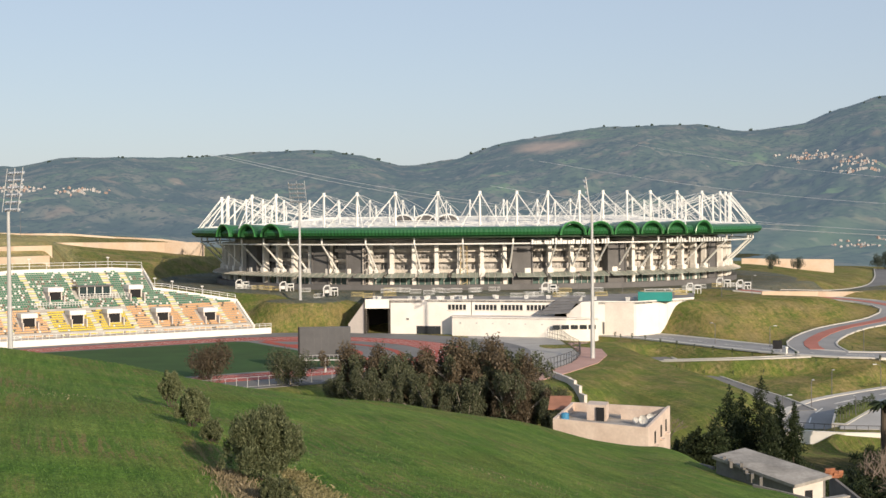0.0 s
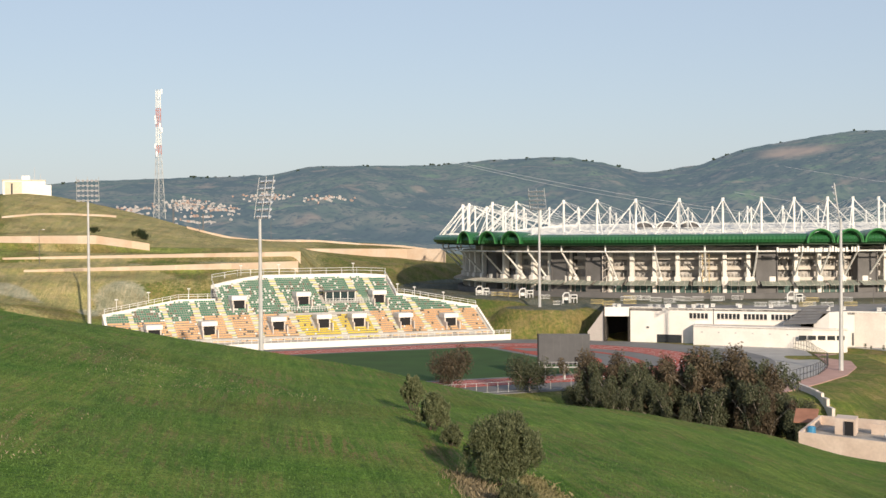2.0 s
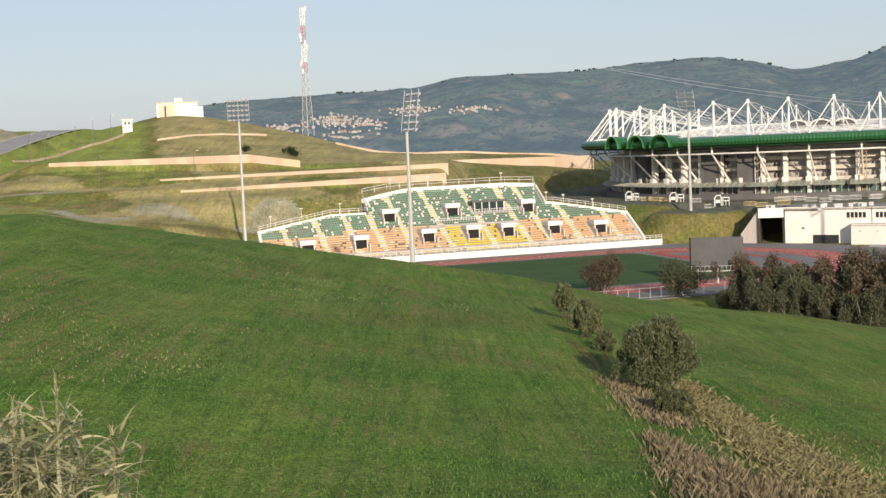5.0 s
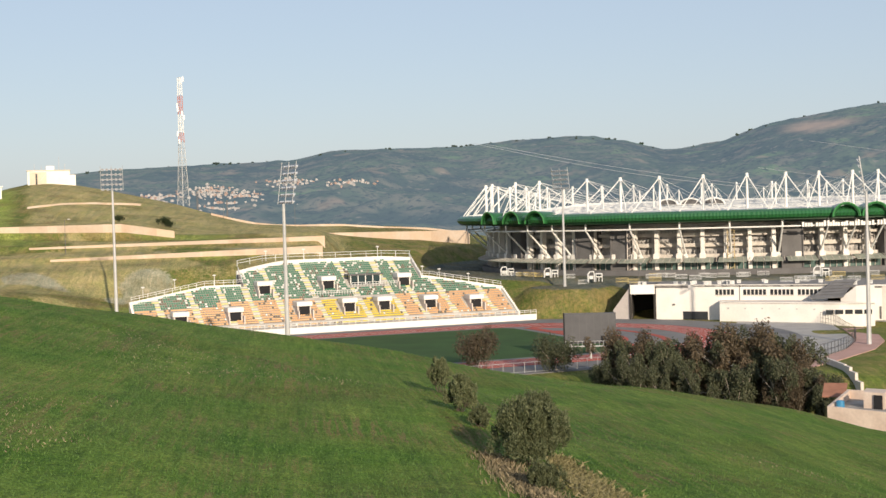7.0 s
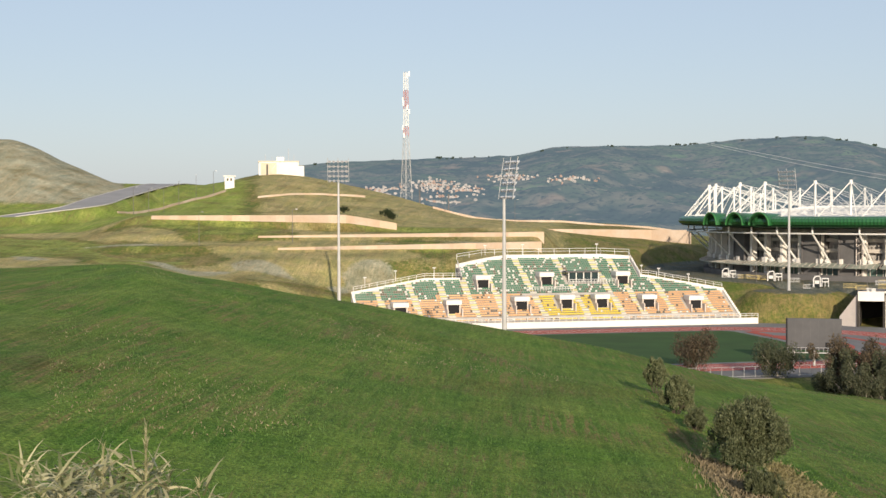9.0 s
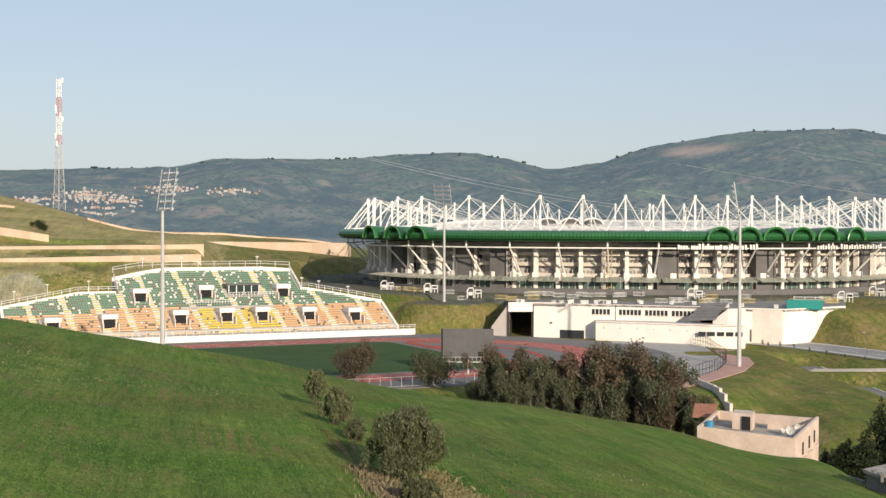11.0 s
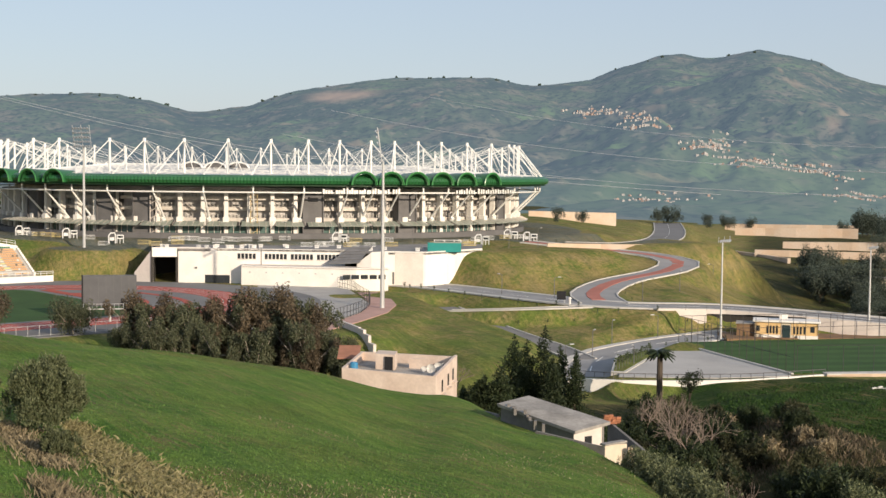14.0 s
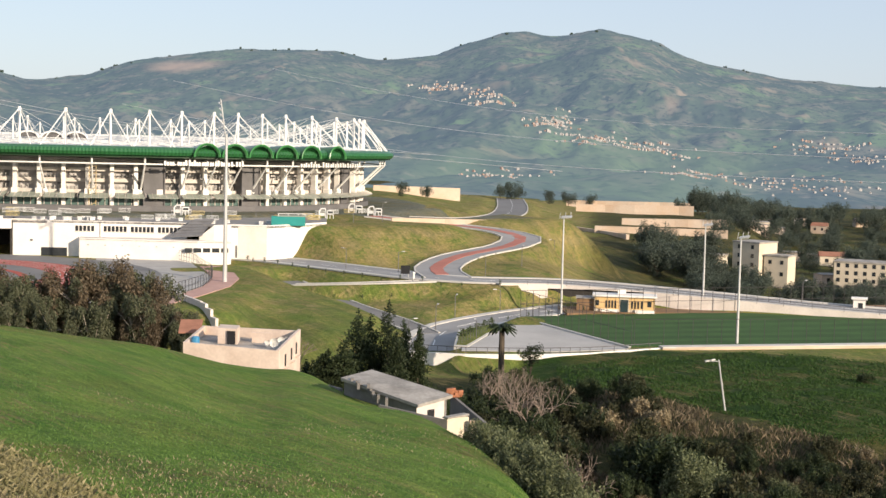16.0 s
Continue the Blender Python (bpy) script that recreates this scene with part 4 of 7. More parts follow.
for k in range(1, 8):
    r = 33 + 9.5 * k / 8
    a, b = oval_plan(42, r - .06), oval_plan(42, r + .06)
    part("lane_line", loft([[(x, y, .075) for x, y in a], [(x, y, .075) for x, y in b]]), M["white"], track)


def fence(name, pts, h, step, label, mat, rails=(1.0,), group="", mesh_alpha=None, post=.05):
    """Posts and rails along ground points."""
    top_ = thing(name, Matrix(), label, "fence", group)
    n_ = 0
    for a, b in zip(pts, pts[1:]):
        a, b = Vector(a), Vector(b)
        k = max(1, round((b - a).length / step))
        for i in range(k + (b == Vector(pts[-1]))):
            p = a.lerp(b, i / k)
            part("post", tube(p - Vector((0, 0, .2)), p + Vector((0, 0, h)), post, post, 5), mat, top_)
        bm = bmesh.new()
        for f in rails:
            add_tube(bm, a + Vector((0, 0, h * f)), b + Vector((0, 0, h * f)), post * .9, post * .9, 4)
        part("rail", bm, mat, top_)
    return top_


FENCE_LINE = ((12, 240), (18.3, 252.3), (24.8, 268), (28.4, 286.5), (27.8, 301.5), (26.9, 319), (22.4, 331), (15, 335), (5, 334))
fence("perimeter_fence", [(x, y, 0) for x, y in spline(FENCE_LINE, 5.0)], 2.3, 2.0,
      "dark steel fence round the curve of the running track", M["fence_dark"], (1.0, .5, .1))
fence("near_fence", [(*on_track(u, -52.5), 0) for u in range(-20, 46, 6)], 1.8, 2, "grey railing along the near side of the track", M["galv"], (1.0, .1), post=.035)

# seating stand
STAND_N, ROW, RISE = 51.0, .86, .49
stand = thing("seating_stand", Matrix(), "open seating stand with green, orange and yellow seats and white walls", "grandstand")
SU0, SU1, BU0, BU1 = -33.0, 61.5, -5.0, 41.6


def wing_rows(u):
    """How many rows the lower tier has at u."""
    if u < -14.5:
        return 13 + (u - SU0) / (-14.5 - SU0) * 6
    if u > 44:
        return 19 - (u - 44) / (SU1 - 44) * 7
    return 19


def upper_rows(u):
    """How many rows the upper tier reaches at u: its back is a flat arc."""
    return 29 - 4.2 * max(0, (9 - u) / 14) ** 1.3 - 1.0 * max(0, (u - 34) / 7.6)


def stand_at(u, row, z=None):
    x, y = on_track(u, STAND_N + row * ROW)
    return Vector((x, y, 1.7 + row * RISE if z is None else z))


def strip(u0, u1, row0, row1, z0, z1):
    pts = [stand_at(u0, row0), stand_at(u1, row0), stand_at(u1, row1), stand_at(u0, row1)]
    return slab([(p.x, p.y) for p in pts], z0, z1)


rows_n = 29
for row in range(rows_n):
    us = [u for u in np.arange(SU0, SU1 + .01, .5) if (row < wing_rows(u) if row < 19 else BU0 <= u <= BU1 and row < upper_rows(u))]
    if us:
        part("step", strip(us[0], us[-1], row, row + 1, max(-.2, 1.7 + row * RISE - 1.6), 1.7 + (row + 1) * RISE - RISE), M["concrete"], stand)
# front wall and parapets
part("front_wall", strip(SU0 - 1, SU1 + 4, -2.6, -2.2, -.2, 1.5), M["render_white"], stand, "white front wall")
part("walkway", strip(SU0, SU1, -2.2, 0, -.2, .8), M["pale_concrete"], stand)


def sloping_wall(path, thick_row, base, name="parapet"):
    for (u0, r0, z0), (u1, r1, z1) in zip(path, path[1:]):
        a, b = stand_at(u0, r0), stand_at(u1, r1)
        a2, b2 = stand_at(u0, r0 + thick_row), stand_at(u1, r1 + thick_row)
        lo = [(p.x, p.y, base) for p in (a, b, b2, a2)]
        hi = [(a.x, a.y, z0), (b.x, b.y, z1), (b2.x, b2.y, z1), (a2.x, a2.y, z0)]
        part(name, loft([lo, hi], caps=True), M["render_white"], stand)


sloping_wall([(SU0 - .5, 13, 8.6), (-14.5, 19.2, 11.4), (BU0 - .4, 19.2, 11.4)], .5, 0)
sloping_wall([(BU1 + .4, 19.2, 11.6), (44, 19.2, 11.4), (SU1 + .5, 12.2, 8.2)], .5, 0)
arc_u = [BU0 - .4, -1.5, 2, 5.5, 9, 20, 34, 38, BU1 + .4]
arc_path = [(u, upper_rows(u) + .1, 1.7 + upper_rows(u) * RISE + .75) for u in arc_u]
sloping_wall(arc_path, .9, 0, "back_wall")
for u, r in ((SU0 - .5, 13), (SU1, 12)):
    for k in range(r):
        part("end_wall", strip(u, u + .5, k, k + 1, -.2, 2.3 + k * RISE), M["render_white"], stand)
for u in (BU0 - .5, BU1):
    for k in range(19, int(upper_rows(u))):
        part("end_wall", strip(u, u + .5, k, k + 1, 6, 2.4 + k * RISE), M["dark_concrete"] if u < 0 else M["render_white"], stand)

# railings on top
def stand_rail(path, h=1.15, step=2.2):
    for (u0, r0, z0), (u1, r1, z1) in zip(path, path[1:]):
        a, b = stand_at(u0, r0, z0), stand_at(u1, r1, z1)
        bm = bmesh.new()
        for f in (1.0, .55):
            add_tube(bm, a + Vector((0, 0, h * f)), b + Vector((0, 0, h * f)), .06, .06, 5)
        part("rail", bm, M["rail"], stand)
        k = max(1, round((b - a).length / step))
        for i in range(k + 1):
            p = a.lerp(b, i / k)
            part("post", tube(p, p + Vector((0, 0, h)), .07, .07, 5), M["rail"], stand)


stand_rail([(SU0, 13.2, 8.6), (-14.5, 19.4, 11.4), (BU0, 19.4, 11.4)])
stand_rail([(BU0, 26, 15.6), (2, 28.6, 16.5), (9, 29.5, 16.65), (34, 29.5, 16.65), (BU1, 28.6, 16.3)], 1.5, 4.4)
stand_rail([(BU1, 19.4, 11.5), (44, 19.4, 11.4), (SU1, 12.4, 8.2)])
stand_rail([(SU0, -2.4, 1.5), (SU1 + 4, -2.4, 1.5)], 1.0, 1.6)
stand_rail([(BU0, 20, 11.6), (BU0, 25, 14.4)], 1.1)
stand_rail([(BU1, 20, 11.6), (BU1, 29, 16.0)], 1.1)
stand_rail([(10, 12, 8.0), (22, 12, 8.0)], 1.1, .7)
stand_rail([(22, 15.5, 9.6), (34, 15.5, 9.6)], 1.1, .8)
for u, r, z in ((-30, 14.5, 9.4), (-22, 17.5, 10.8), (-12, 19.4, 11.4), (3, 29, 16.6), (13, 29.5, 16.7), (33, 29.5, 16.7), (46, 17, 10.6), (53, 14, 9.2), (42, 19, 11.4)):
    p = stand_at(u, r, z)
    bm = bmesh.new()
    add_tube(bm, p, p + Vector((0, 0, 2.4)), .07, .07, 5)
    add_box(bm, -.35, .35, -.2, .2, 0, .25, Matrix.Translation(p + Vector((0, 0, 2.4))))
    part("lamp_post", bm, M["rail"], stand)

# way in openings with white hoods: along, row, half width
VOMITORIES = ((-23, 3.2), (-10, 4.0), (7, 5.0), (18.5, 5.5), (27.5, 5.5), (39.5, 5.0), (51.5, 4.2), (-.5, 15.0), (16, 16.0), (36, 16.0))
for u, r in VOMITORIES:
    z = 1.7 + r * RISE
    hatch = part("vomitory", strip(u - 1.7, u + 1.7, r - .1, r + 3.6, z - .3, z + 2.35), M["pale_concrete"], stand, "concrete way in with white hood")
    part("hood", strip(u - 1.9, u + 1.9, r - .7, r + 3.8, z + 1.95, z + 3.0), M["render_white"], hatch)
    # dark plate on the block: shade of the way in painted as colour
    part("doorway", strip(u - 1.35, u + 1.35, r - .16, r - .1, z - .2, z + 1.9), M["dark"], hatch)
    for e in (-1.9, 1.65):
        part("cheek_wall", strip(u + e, u + e + .25, r - 2.2, r + 3.6, z - .9, z + 1.0), M["pale_concrete"], hatch)
cabin = part("press_cabin", strip(22, 30, 17, 20, 10, 12.4), M["glass"], stand, "dark glazed cabin")
part("cabin_roof", strip(21.3, 30.7, 16.4, 20.4, 12.4, 12.75), M["dark_concrete"], cabin)
for k in range(5):
    part("cabin_mullion", strip(22 + k * 1.95, 22.2 + k * 1.95, 16.9, 17, 10, 12.4), M["white"], cabin)

# seats: rows of small shells, coloured by block; loose groups are left white
AISLES = (-27.0, -18.5, -11, -4.6, 2.2, 11.8, 22.5, 31.8, 37, 45, 55.5)
seat_bm = {}
rs = random.Random(11)
seat_box = ((-.2, .2, 0, .40, .12, .19), (-.21, .21, .32, .40, .19, .45))
turn = Matrix(((U[0], N[0], 0, 0), (U[1], N[1], 0, 0), (0, 0, 1, 0), (0, 0, 0, 1)))
for row in range(rows_n):
    u = SU0 + .6
    while u < SU1 - .5:
        lim = wing_rows(u) if row < 19 else (rows_n if BU0 + .4 <= u <= BU1 - .4 else 0)
        skew = u + (row - 10) * .06
        aisle = min(abs(skew - a) for a in AISLES) < .75
        blocked = any(abs(u - a) < 2.2 and b - .8 <= row <= b + 3.8 for a, b in VOMITORIES) or (21 < u < 31 and 15.5 <= row <= 20.5)
        if u >= BU0 and row >= 19:
            lim = min(lim, upper_rows(u))
        walkway = row == 11 and 9 < u < 32
        if row < lim - .5 and not blocked and not walkway and row != 1:
            if aisle:
                kind_ = "step_yellow" if row % 2 else "step_pale"
            elif row >= 12 or (row >= 10 and (u < -13)):
                kind_ = "seat_green"
            else:
                kind_ = "seat_yellow" if (12 < u < 31.5 and row < 11) else "seat_orange"
            if not aisle:
                dice = rs.random()
                if dice < (.13 if kind_ == "seat_green" else .03):
                    kind_ = "seat_white"
                elif dice < (.24 if kind_ == "seat_green" else .13):
                    kind_ = "seat_dark"
            bm = seat_bm.setdefault(kind_, [])
            bm.append((u, row))
        u += .56
for kind_, seats in seat_bm.items():
    verts, faces = [], []
    cubes = seat_box if not kind_.startswith("step") else ((-.28, .28, 0, .42, 0, .22),)
    for u, row in seats:
        p = stand_at(u, row + .38)
        p.z = 1.7 + row * RISE
        for x0, x1, y0, y1, z0, z1 in cubes:
            i = len(verts)
            for z in (z0, z1):
                for x, y in ((x0, y0), (x1, y0), (x1, y1), (x0, y1)):
                    verts.append((p.x + U[0] * x + N[0] * y, p.y + U[1] * x + N[1] * y, p.z + z))
            faces += [(i + 4, i + 5, i + 6, i + 7), (i, i + 1, i + 5, i + 4), (i + 1, i + 2, i + 6, i + 5), (i + 2, i + 3, i + 7, i + 6), (i + 3, i, i + 4, i + 7)]
    me = bpy.data.meshes.new("seat_rows")
    me.from_pydata(verts, [], faces)
    me.materials.append(M[kind_])
    ob = new("aisle_stair" if kind_.startswith("step") else "seating", me)
    ob.parent = stand
    tagged(ob, kind="stuff", label={"seat_green": "dark green plastic seats", "seat_orange": "orange plastic seats", "seat_yellow": "bright yellow plastic seats", "seat_white": "white plastic seats", "step_yellow": "yellow painted aisle steps", "step_pale": "pale concrete aisle steps"}.get(kind_, "dark plastic seats"))

# scoreboard
c0, c1 = polar(-5.98, 255), polar(-3.86, 255)
turn_b = math.degrees(math.atan2(c1.y - c0.y, c1.x - c0.x))
board = thing("scoreboard", pose(*(c0 + c1).xy / 2, 0, 0, 0, turn_b), "large grey video board on posts, seen from behind the pitch", "scoreboard")
part("panel", box(-4.7, 4.7, 0, .9, 2.9, 8.5, .05), M["led"], board)
part("side", box(-4.95, -4.7, -.05, 1.0, 2.8, 8.55), M["dark"], board)
part("bottom_frame", box(-4.7, 4.7, -.9, -.1, 2.4, 2.55), M["galv"], board)
bm = bmesh.new()
for k in range(13):
    add_tube(bm, (-4.6 + k * .77, -.85, 2.5), (-4.6 + k * .77, -.85, 3.4), .04, .04, 4)
add_tube(bm, (-4.7, -.85, 3.4), (4.7, -.85, 3.4), .05, .05, 4)
part("walkway_rail", bm, M["galv"], board)
part("door", box(1.9, 2.5, -.06, 0, 3.0, 4.3), M["dark"], board)
for k in range(1, 7):
    part("seam", box(-4.7 + k * 1.34, -4.66 + k * 1.34, -.02, 0, 2.9, 8.5), M["dark_concrete"], board)
for x in (-3.6, 0, 3.6):
    part("post", tube((x, .5, -1.0), (x, .5, 3.2), .22, .22), M["galv"], board)


# floodlight masts
def floodlight(place, height, facing, cols, rows_, label, spread=.55, lean=8, thin=1.0):
    m = thing("floodlight_mast", place, label, "floodlight", "floodlights of the sports grounds")
    bm = bmesh.new()
    for k in range(4):
        add_tube(bm, (0, 0, -1 + (height + 1) * k / 4), (0, 0, -1 + (height + 1) * (k + 1) / 4), (.46 - .06 * k) * thin, (.42 - .06 * k) * thin, 10)
    part("pole", bm, M["galv"], m)
    head = part("head_frame", bmesh.new(), M["galv"], m)
    bm = bmesh.new()
    w, h = cols * spread * 2, rows_ * 1.15
    base = Matrix.Translation((0, 0, height)) @ pose(0, 0, 0, lean, 0, facing)
    for r in range(rows_):
        add_tube(bm, base @ Vector((-w / 2, -.3, .3 + r * 1.15)), base @ Vector((w / 2, -.3, .3 + r * 1.15)), .05, .05, 5)
    for x in (-w / 2, 0, w / 2):
        add_tube(bm, base @ Vector((x, -.25, 0)), base @ Vector((x, -.25, h)), .06, .06, 5)
    bm.to_mesh(head.data)
    bm.free()
    for r in range(rows_):
        for c in range(cols):
            x = (c - (cols - 1) / 2) * w / cols
            bm = bmesh.new()
            q = base @ Matrix.Translation((x, -.55, .35 + r * 1.15)) @ pose(0, 0, 0, 25)
            add_tube(bm, q @ Vector((0, .18, 0)), q @ Vector((0, -.12, 0)), .18, .36, 8)
            part("lamp", bm, M["lamp_face"], head)
    return m


for az, d, z0, z1, cols, facing in ((-24.3, 331, 1.5, 35.0, 5, 20), (-17.45, 225, 4, 29.9, 6, 130), (-5.92, 366, 0, 32.9, 6, -40), (6.16, 278, 0, 29.5, 6, -97)):
    p = polar(az, d, z0)
    floodlight(Matrix.Translation(p), z1 - z0, facing, cols, 5 if d > 300 else 6, "tall grey floodlight mast with rows of lamps", .5)


# ---- podium building in front of the stadium ----
M.update({
    "solar": material("slate_roof", (0.16, 0.16, 0.165), 0.6, vary=0.2, scale=0.6),
    # passage walls near black: the shade inside is put into the colour
    "tunnel": material("tunnel_shade", (0.05, 0.045, 0.04), 0.9),
    "window_dark": material("window_dark", (0.035, 0.04, 0.045), 0.2, vary=0.2, scale=1, spec=0.6),
    "gate_white": material("gate_white", (0.70, 0.70, 0.68), 0.6, vary=0.1, scale=1),
    "yellow_fence": material("yellow_barrier", (0.62, 0.50, 0.22), 0.6, vary=0.15, scale=1),
})
podium = thing("podium_building", Matrix(), "white rendered podium building with strip windows under the stadium plaza", "building")


def wall_run(name, pts, z0, z1, thick=.5, mat="render_white", parent=None, label=""):
    """Wall between plan points; z1 may be a height for each point."""
    tops = z1 if isinstance(z1, (tuple, list)) else [z1] * len(pts)
    made = []
    for (a, b, ta, tb) in zip(pts, pts[1:], tops, tops[1:]):
        a, b = Vector((*a[:2], 0)), Vector((*b[:2], 0))
        d = (b - a).normalized()
        n_ = Vector((-d.y, d.x, 0)) * thick
        lo = [(*p.xy, z0) for p in (a, b, b + n_, a + n_)]
        hi = [(*p.xy, t) for p, t in ((a, ta), (b, tb), (b + n_, tb), (a + n_, ta))]
        made.append(part(name, loft([lo, hi], caps=True), M[mat], parent, label))
    return made


def on_wall(a, b, s0, s1, z0, z1, out=.06, depth=.1):
    """A prism set on the face of a wall from a to b, s along it in metres."""
    a, b = Vector((*a[:2], 0)), Vector((*b[:2], 0))
    d = (b - a).normalized()
    n_ = Vector((d.y, -d.x, 0))
    q = [a + d * s0 + n_ * out, a + d * s1 + n_ * out, a + d * s1 - n_ * depth, a + d * s0 - n_ * depth]
    return slab([(p.x, p.y) for p in q], z0, z1)


def pp(az, d):
    v = polar(az, d)
    return (v.x, v.y)


TOP = 8.1
portal_l, portal_r = pp(-3.25, 343), pp(-2.25, 343)
# tunnel mouth: side walls, lintel, dark inside
wall_run("tunnel_wing", [pp(-3.95, 346), portal_l], -.5, (2.2, TOP), .6, "pale_concrete", podium, "concrete wing wall of the tunnel mouth")
for x in (portal_l, portal_r):
    part("tunnel_jamb", slab([(x[0] - .3, x[1] - .1), (x[0] + .3, x[1] - .1), (x[0] + .3, x[1] + 14), (x[0] - .3, x[1] + 14)], -.5, TOP), M["tunnel"], podium)
part("tunnel_lintel", slab([(portal_l[0], portal_l[1] - .25), (portal_r[0], portal_r[1] - .25), (portal_r[0], portal_r[1] + .6), (portal_l[0], portal_l[1] + .6)], 6.2, TOP + .4), M["render_white"], podium)
part("tunnel_back", slab([(portal_l[0], portal_l[1] + 13), (portal_r[0], portal_r[1] + 13), (portal_r[0], portal_r[1] + 13.5), (portal_l[0], portal_l[1] + 13.5)], -.5, TOP), M["tunnel"], podium)
wa = [portal_r, pp(-.9, 341), pp(.35, 339)]
wall_run("wall", wa, -.8, (TOP + .3, TOP + .3, 5.2), .5, "render_white", podium, "white rendered wall")
part("glass_door", on_wall(wa[1], wa[2], -3.2, 4.8, -.2, 1.9), M["window_dark"], podium)
part("wall_light", on_wall(wa[0], wa[1], 4.5, 5.0, 3.4, 3.8, .3), M["dark_concrete"], podium)
# lower front block
lb = [pp(.35, 335), pp(2.3, 331), pp(5.05, 326.5), pp(6.4, 327)]
wall_run("lower_wall", lb, -1, (4.6, 4.6, 4.6, 4.6), .5, "render_white", podium, "white lower wall with strip windows")
wall_run("lower_end", [pp(.35, 341), lb[0]], -1, 4.6, .5, "render_white", podium)
part("lower_roof", slab([lb[0], lb[1], lb[2], lb[3], pp(6.4, 334), pp(.35, 344)], 4.2, 4.4), M["pale_concrete"], podium)
for k in range(5):
    part("strip_window", on_wall(lb[2], lb[3], -3.0 + k * 2.1, -1.3 + k * 2.1, 2.0, 3.0), M["window_dark"], podium)
for k in range(6):
    part("bulkhead_lamp", on_wall(lb[0], lb[2], 2 + k * 4.1, 2.4 + k * 4.1, 2.9, 3.2, .15), M["galv"], podium)
# upper storey set back, windows in groups
ub = [pp(-1.0, 345), pp(4.6, 338)]
wall_run("upper_wall", ub, 3, (TOP + .1, TOP + .1), .5, "render_white", podium, "white upper wall with grouped windows")
length = (Vector(ub[1]) - Vector(ub[0])).length
for g, (s0, n_) in enumerate(((7.4, 5), (14.2, 6), (20.7, 6), (27.2, 6))):
    for k in range(n_):
        part("window", on_wall(ub[0], ub[1], s0 + k * .95, s0 + .72 + k * .95, 5.7, 7.0), M["window_dark"], podium)
    part("window_band", on_wall(ub[0], ub[1], s0 - .2, s0 + n_ * .95, 5.5, 5.62, .2), M["pale_concrete"], podium)
part("expansion_joint", on_wall(ub[0], ub[1], 13.2, 13.4, 3, TOP), M["dark_concrete"], podium)
# sloping slate roof and tall end walls
sl = [Vector((*pp(3.9, 333), 5.0)), Vector((*pp(5.2, 332), 5.4)), Vector((*pp(5.7, 337), 9.0)), Vector((*pp(4.9, 337), 9.0))]
part("slate_roof", loft([[tuple(p) for p in sl], [tuple(p + Vector((0, 0, .25))) for p in sl]], caps=True), M["solar"], podium, "dark sloping slate roof")
for k in range(1, 6):
    a, b = sl[0].lerp(sl[3], k / 6), sl[1].lerp(sl[2], k / 6)
    part("roof_batten", tube(a + Vector((0, 0, .3)), b + Vector((0, 0, .3)), .06, .06, 4), M["dark_concrete"], podium)
ew = [pp(5.1, 333), pp(5.7, 331.5), pp(6.4, 331), pp(7.95, 331), pp(8.6, 335), pp(10.3, 345)]
wall_run("end_wall", ew, -1, (5.2, TOP, TOP + .3, TOP + .2, TOP + .2, 8.5), .6, "render_white", podium, "tall white end wall")
part("grey_panel", on_wall(ew[2], ew[3], 1.6, 8.4, -.5, TOP - .1, .04), M["pale_concrete"], podium)
part("slit", on_wall(ew[2], ew[3], 1.0, 1.45, .5, 3.4, .08), M["dark_concrete"], podium)
for s in (2.2, 5.0, 7.6):
    part("wall_joint", on_wall(ew[4], ew[5], s, s + .06, -.5, TOP, .03), M["pale_concrete"], podium)
deck = [portal_l, portal_r, wa[1], ub[0], ub[1], ew[2], ew[3], ew[4], ew[5], pp(10.3, 372), pp(6, 380), pp(0, 376), pp(-3.3, 374)]
part("deck", slab(deck, TOP - .5, TOP), M["plaza"], podium, "grey paved deck")
part("deck_parapet", slab([wa[0], wa[1], (wa[1][0], wa[1][1] + .4), (wa[0][0], wa[0][1] + .4)], TOP, TOP + .5), M["render_white"], podium)

# teal kiosk on the deck
kiosk = thing("teal_kiosk", pose(*pp(8.72, 337.5), TOP + .2, 0, 0, -8.7), "low teal clad kiosk with a glazed roof strip", "kiosk")
part("body", box(-4.1, 4.1, -1.5, 1.5, -.3, 1.9, .05), M["teal"], kiosk)
part("roof_strip", box(-2.6, 4.3, -1.2, 1.6, 1.9, 2.15), M["canopy"], kiosk)
for x in (-2.4, 0, 2.4, 4.0):
    part("roof_post", box(x - .08, x + .08, -.3, .3, 2.15, 2.5), M["gate_white"], kiosk)
part("roof_rail", box(-2.6, 4.2, -.2, .2, 2.5, 2.62), M["gate_white"], kiosk)


# turnstile gates, barriers and blocks on the plaza
def turnstile_gate(place):
    g = thing("turnstile_gate", place, "white arched turnstile gate on the stadium plaza", "gate", "turnstile gates on the plaza")
    bm = bmesh.new()
    add_sweep(bm, [(-1.9, 0, -.2), (-1.9, 0, 2.6), (-1.2, 0, 3.5), (.2, 0, 3.6), (.5, 0, 2.7), (.5, 0, -.2)], .26, 6)
    part("arch", bm, M["gate_white"], g)
    part("cabin", box(.9, 3.4, -.8, .8, 1.4, 2.9, .08), M["gate_white"], g)
    part("cabin_window", box(1.2, 3.1, -.86, -.8, 1.8, 2.6), M["window_dark"], g)
    for x in (1.0, 2.1, 3.3):
        part("leg", box(x - .1, x + .1, -.7, .7, -.2, 1.4), M["gate_white"], g)
    part("infill", box(-1.5, .1, -.1, .1, .8, 2.0), M["galv"], g)
    return g


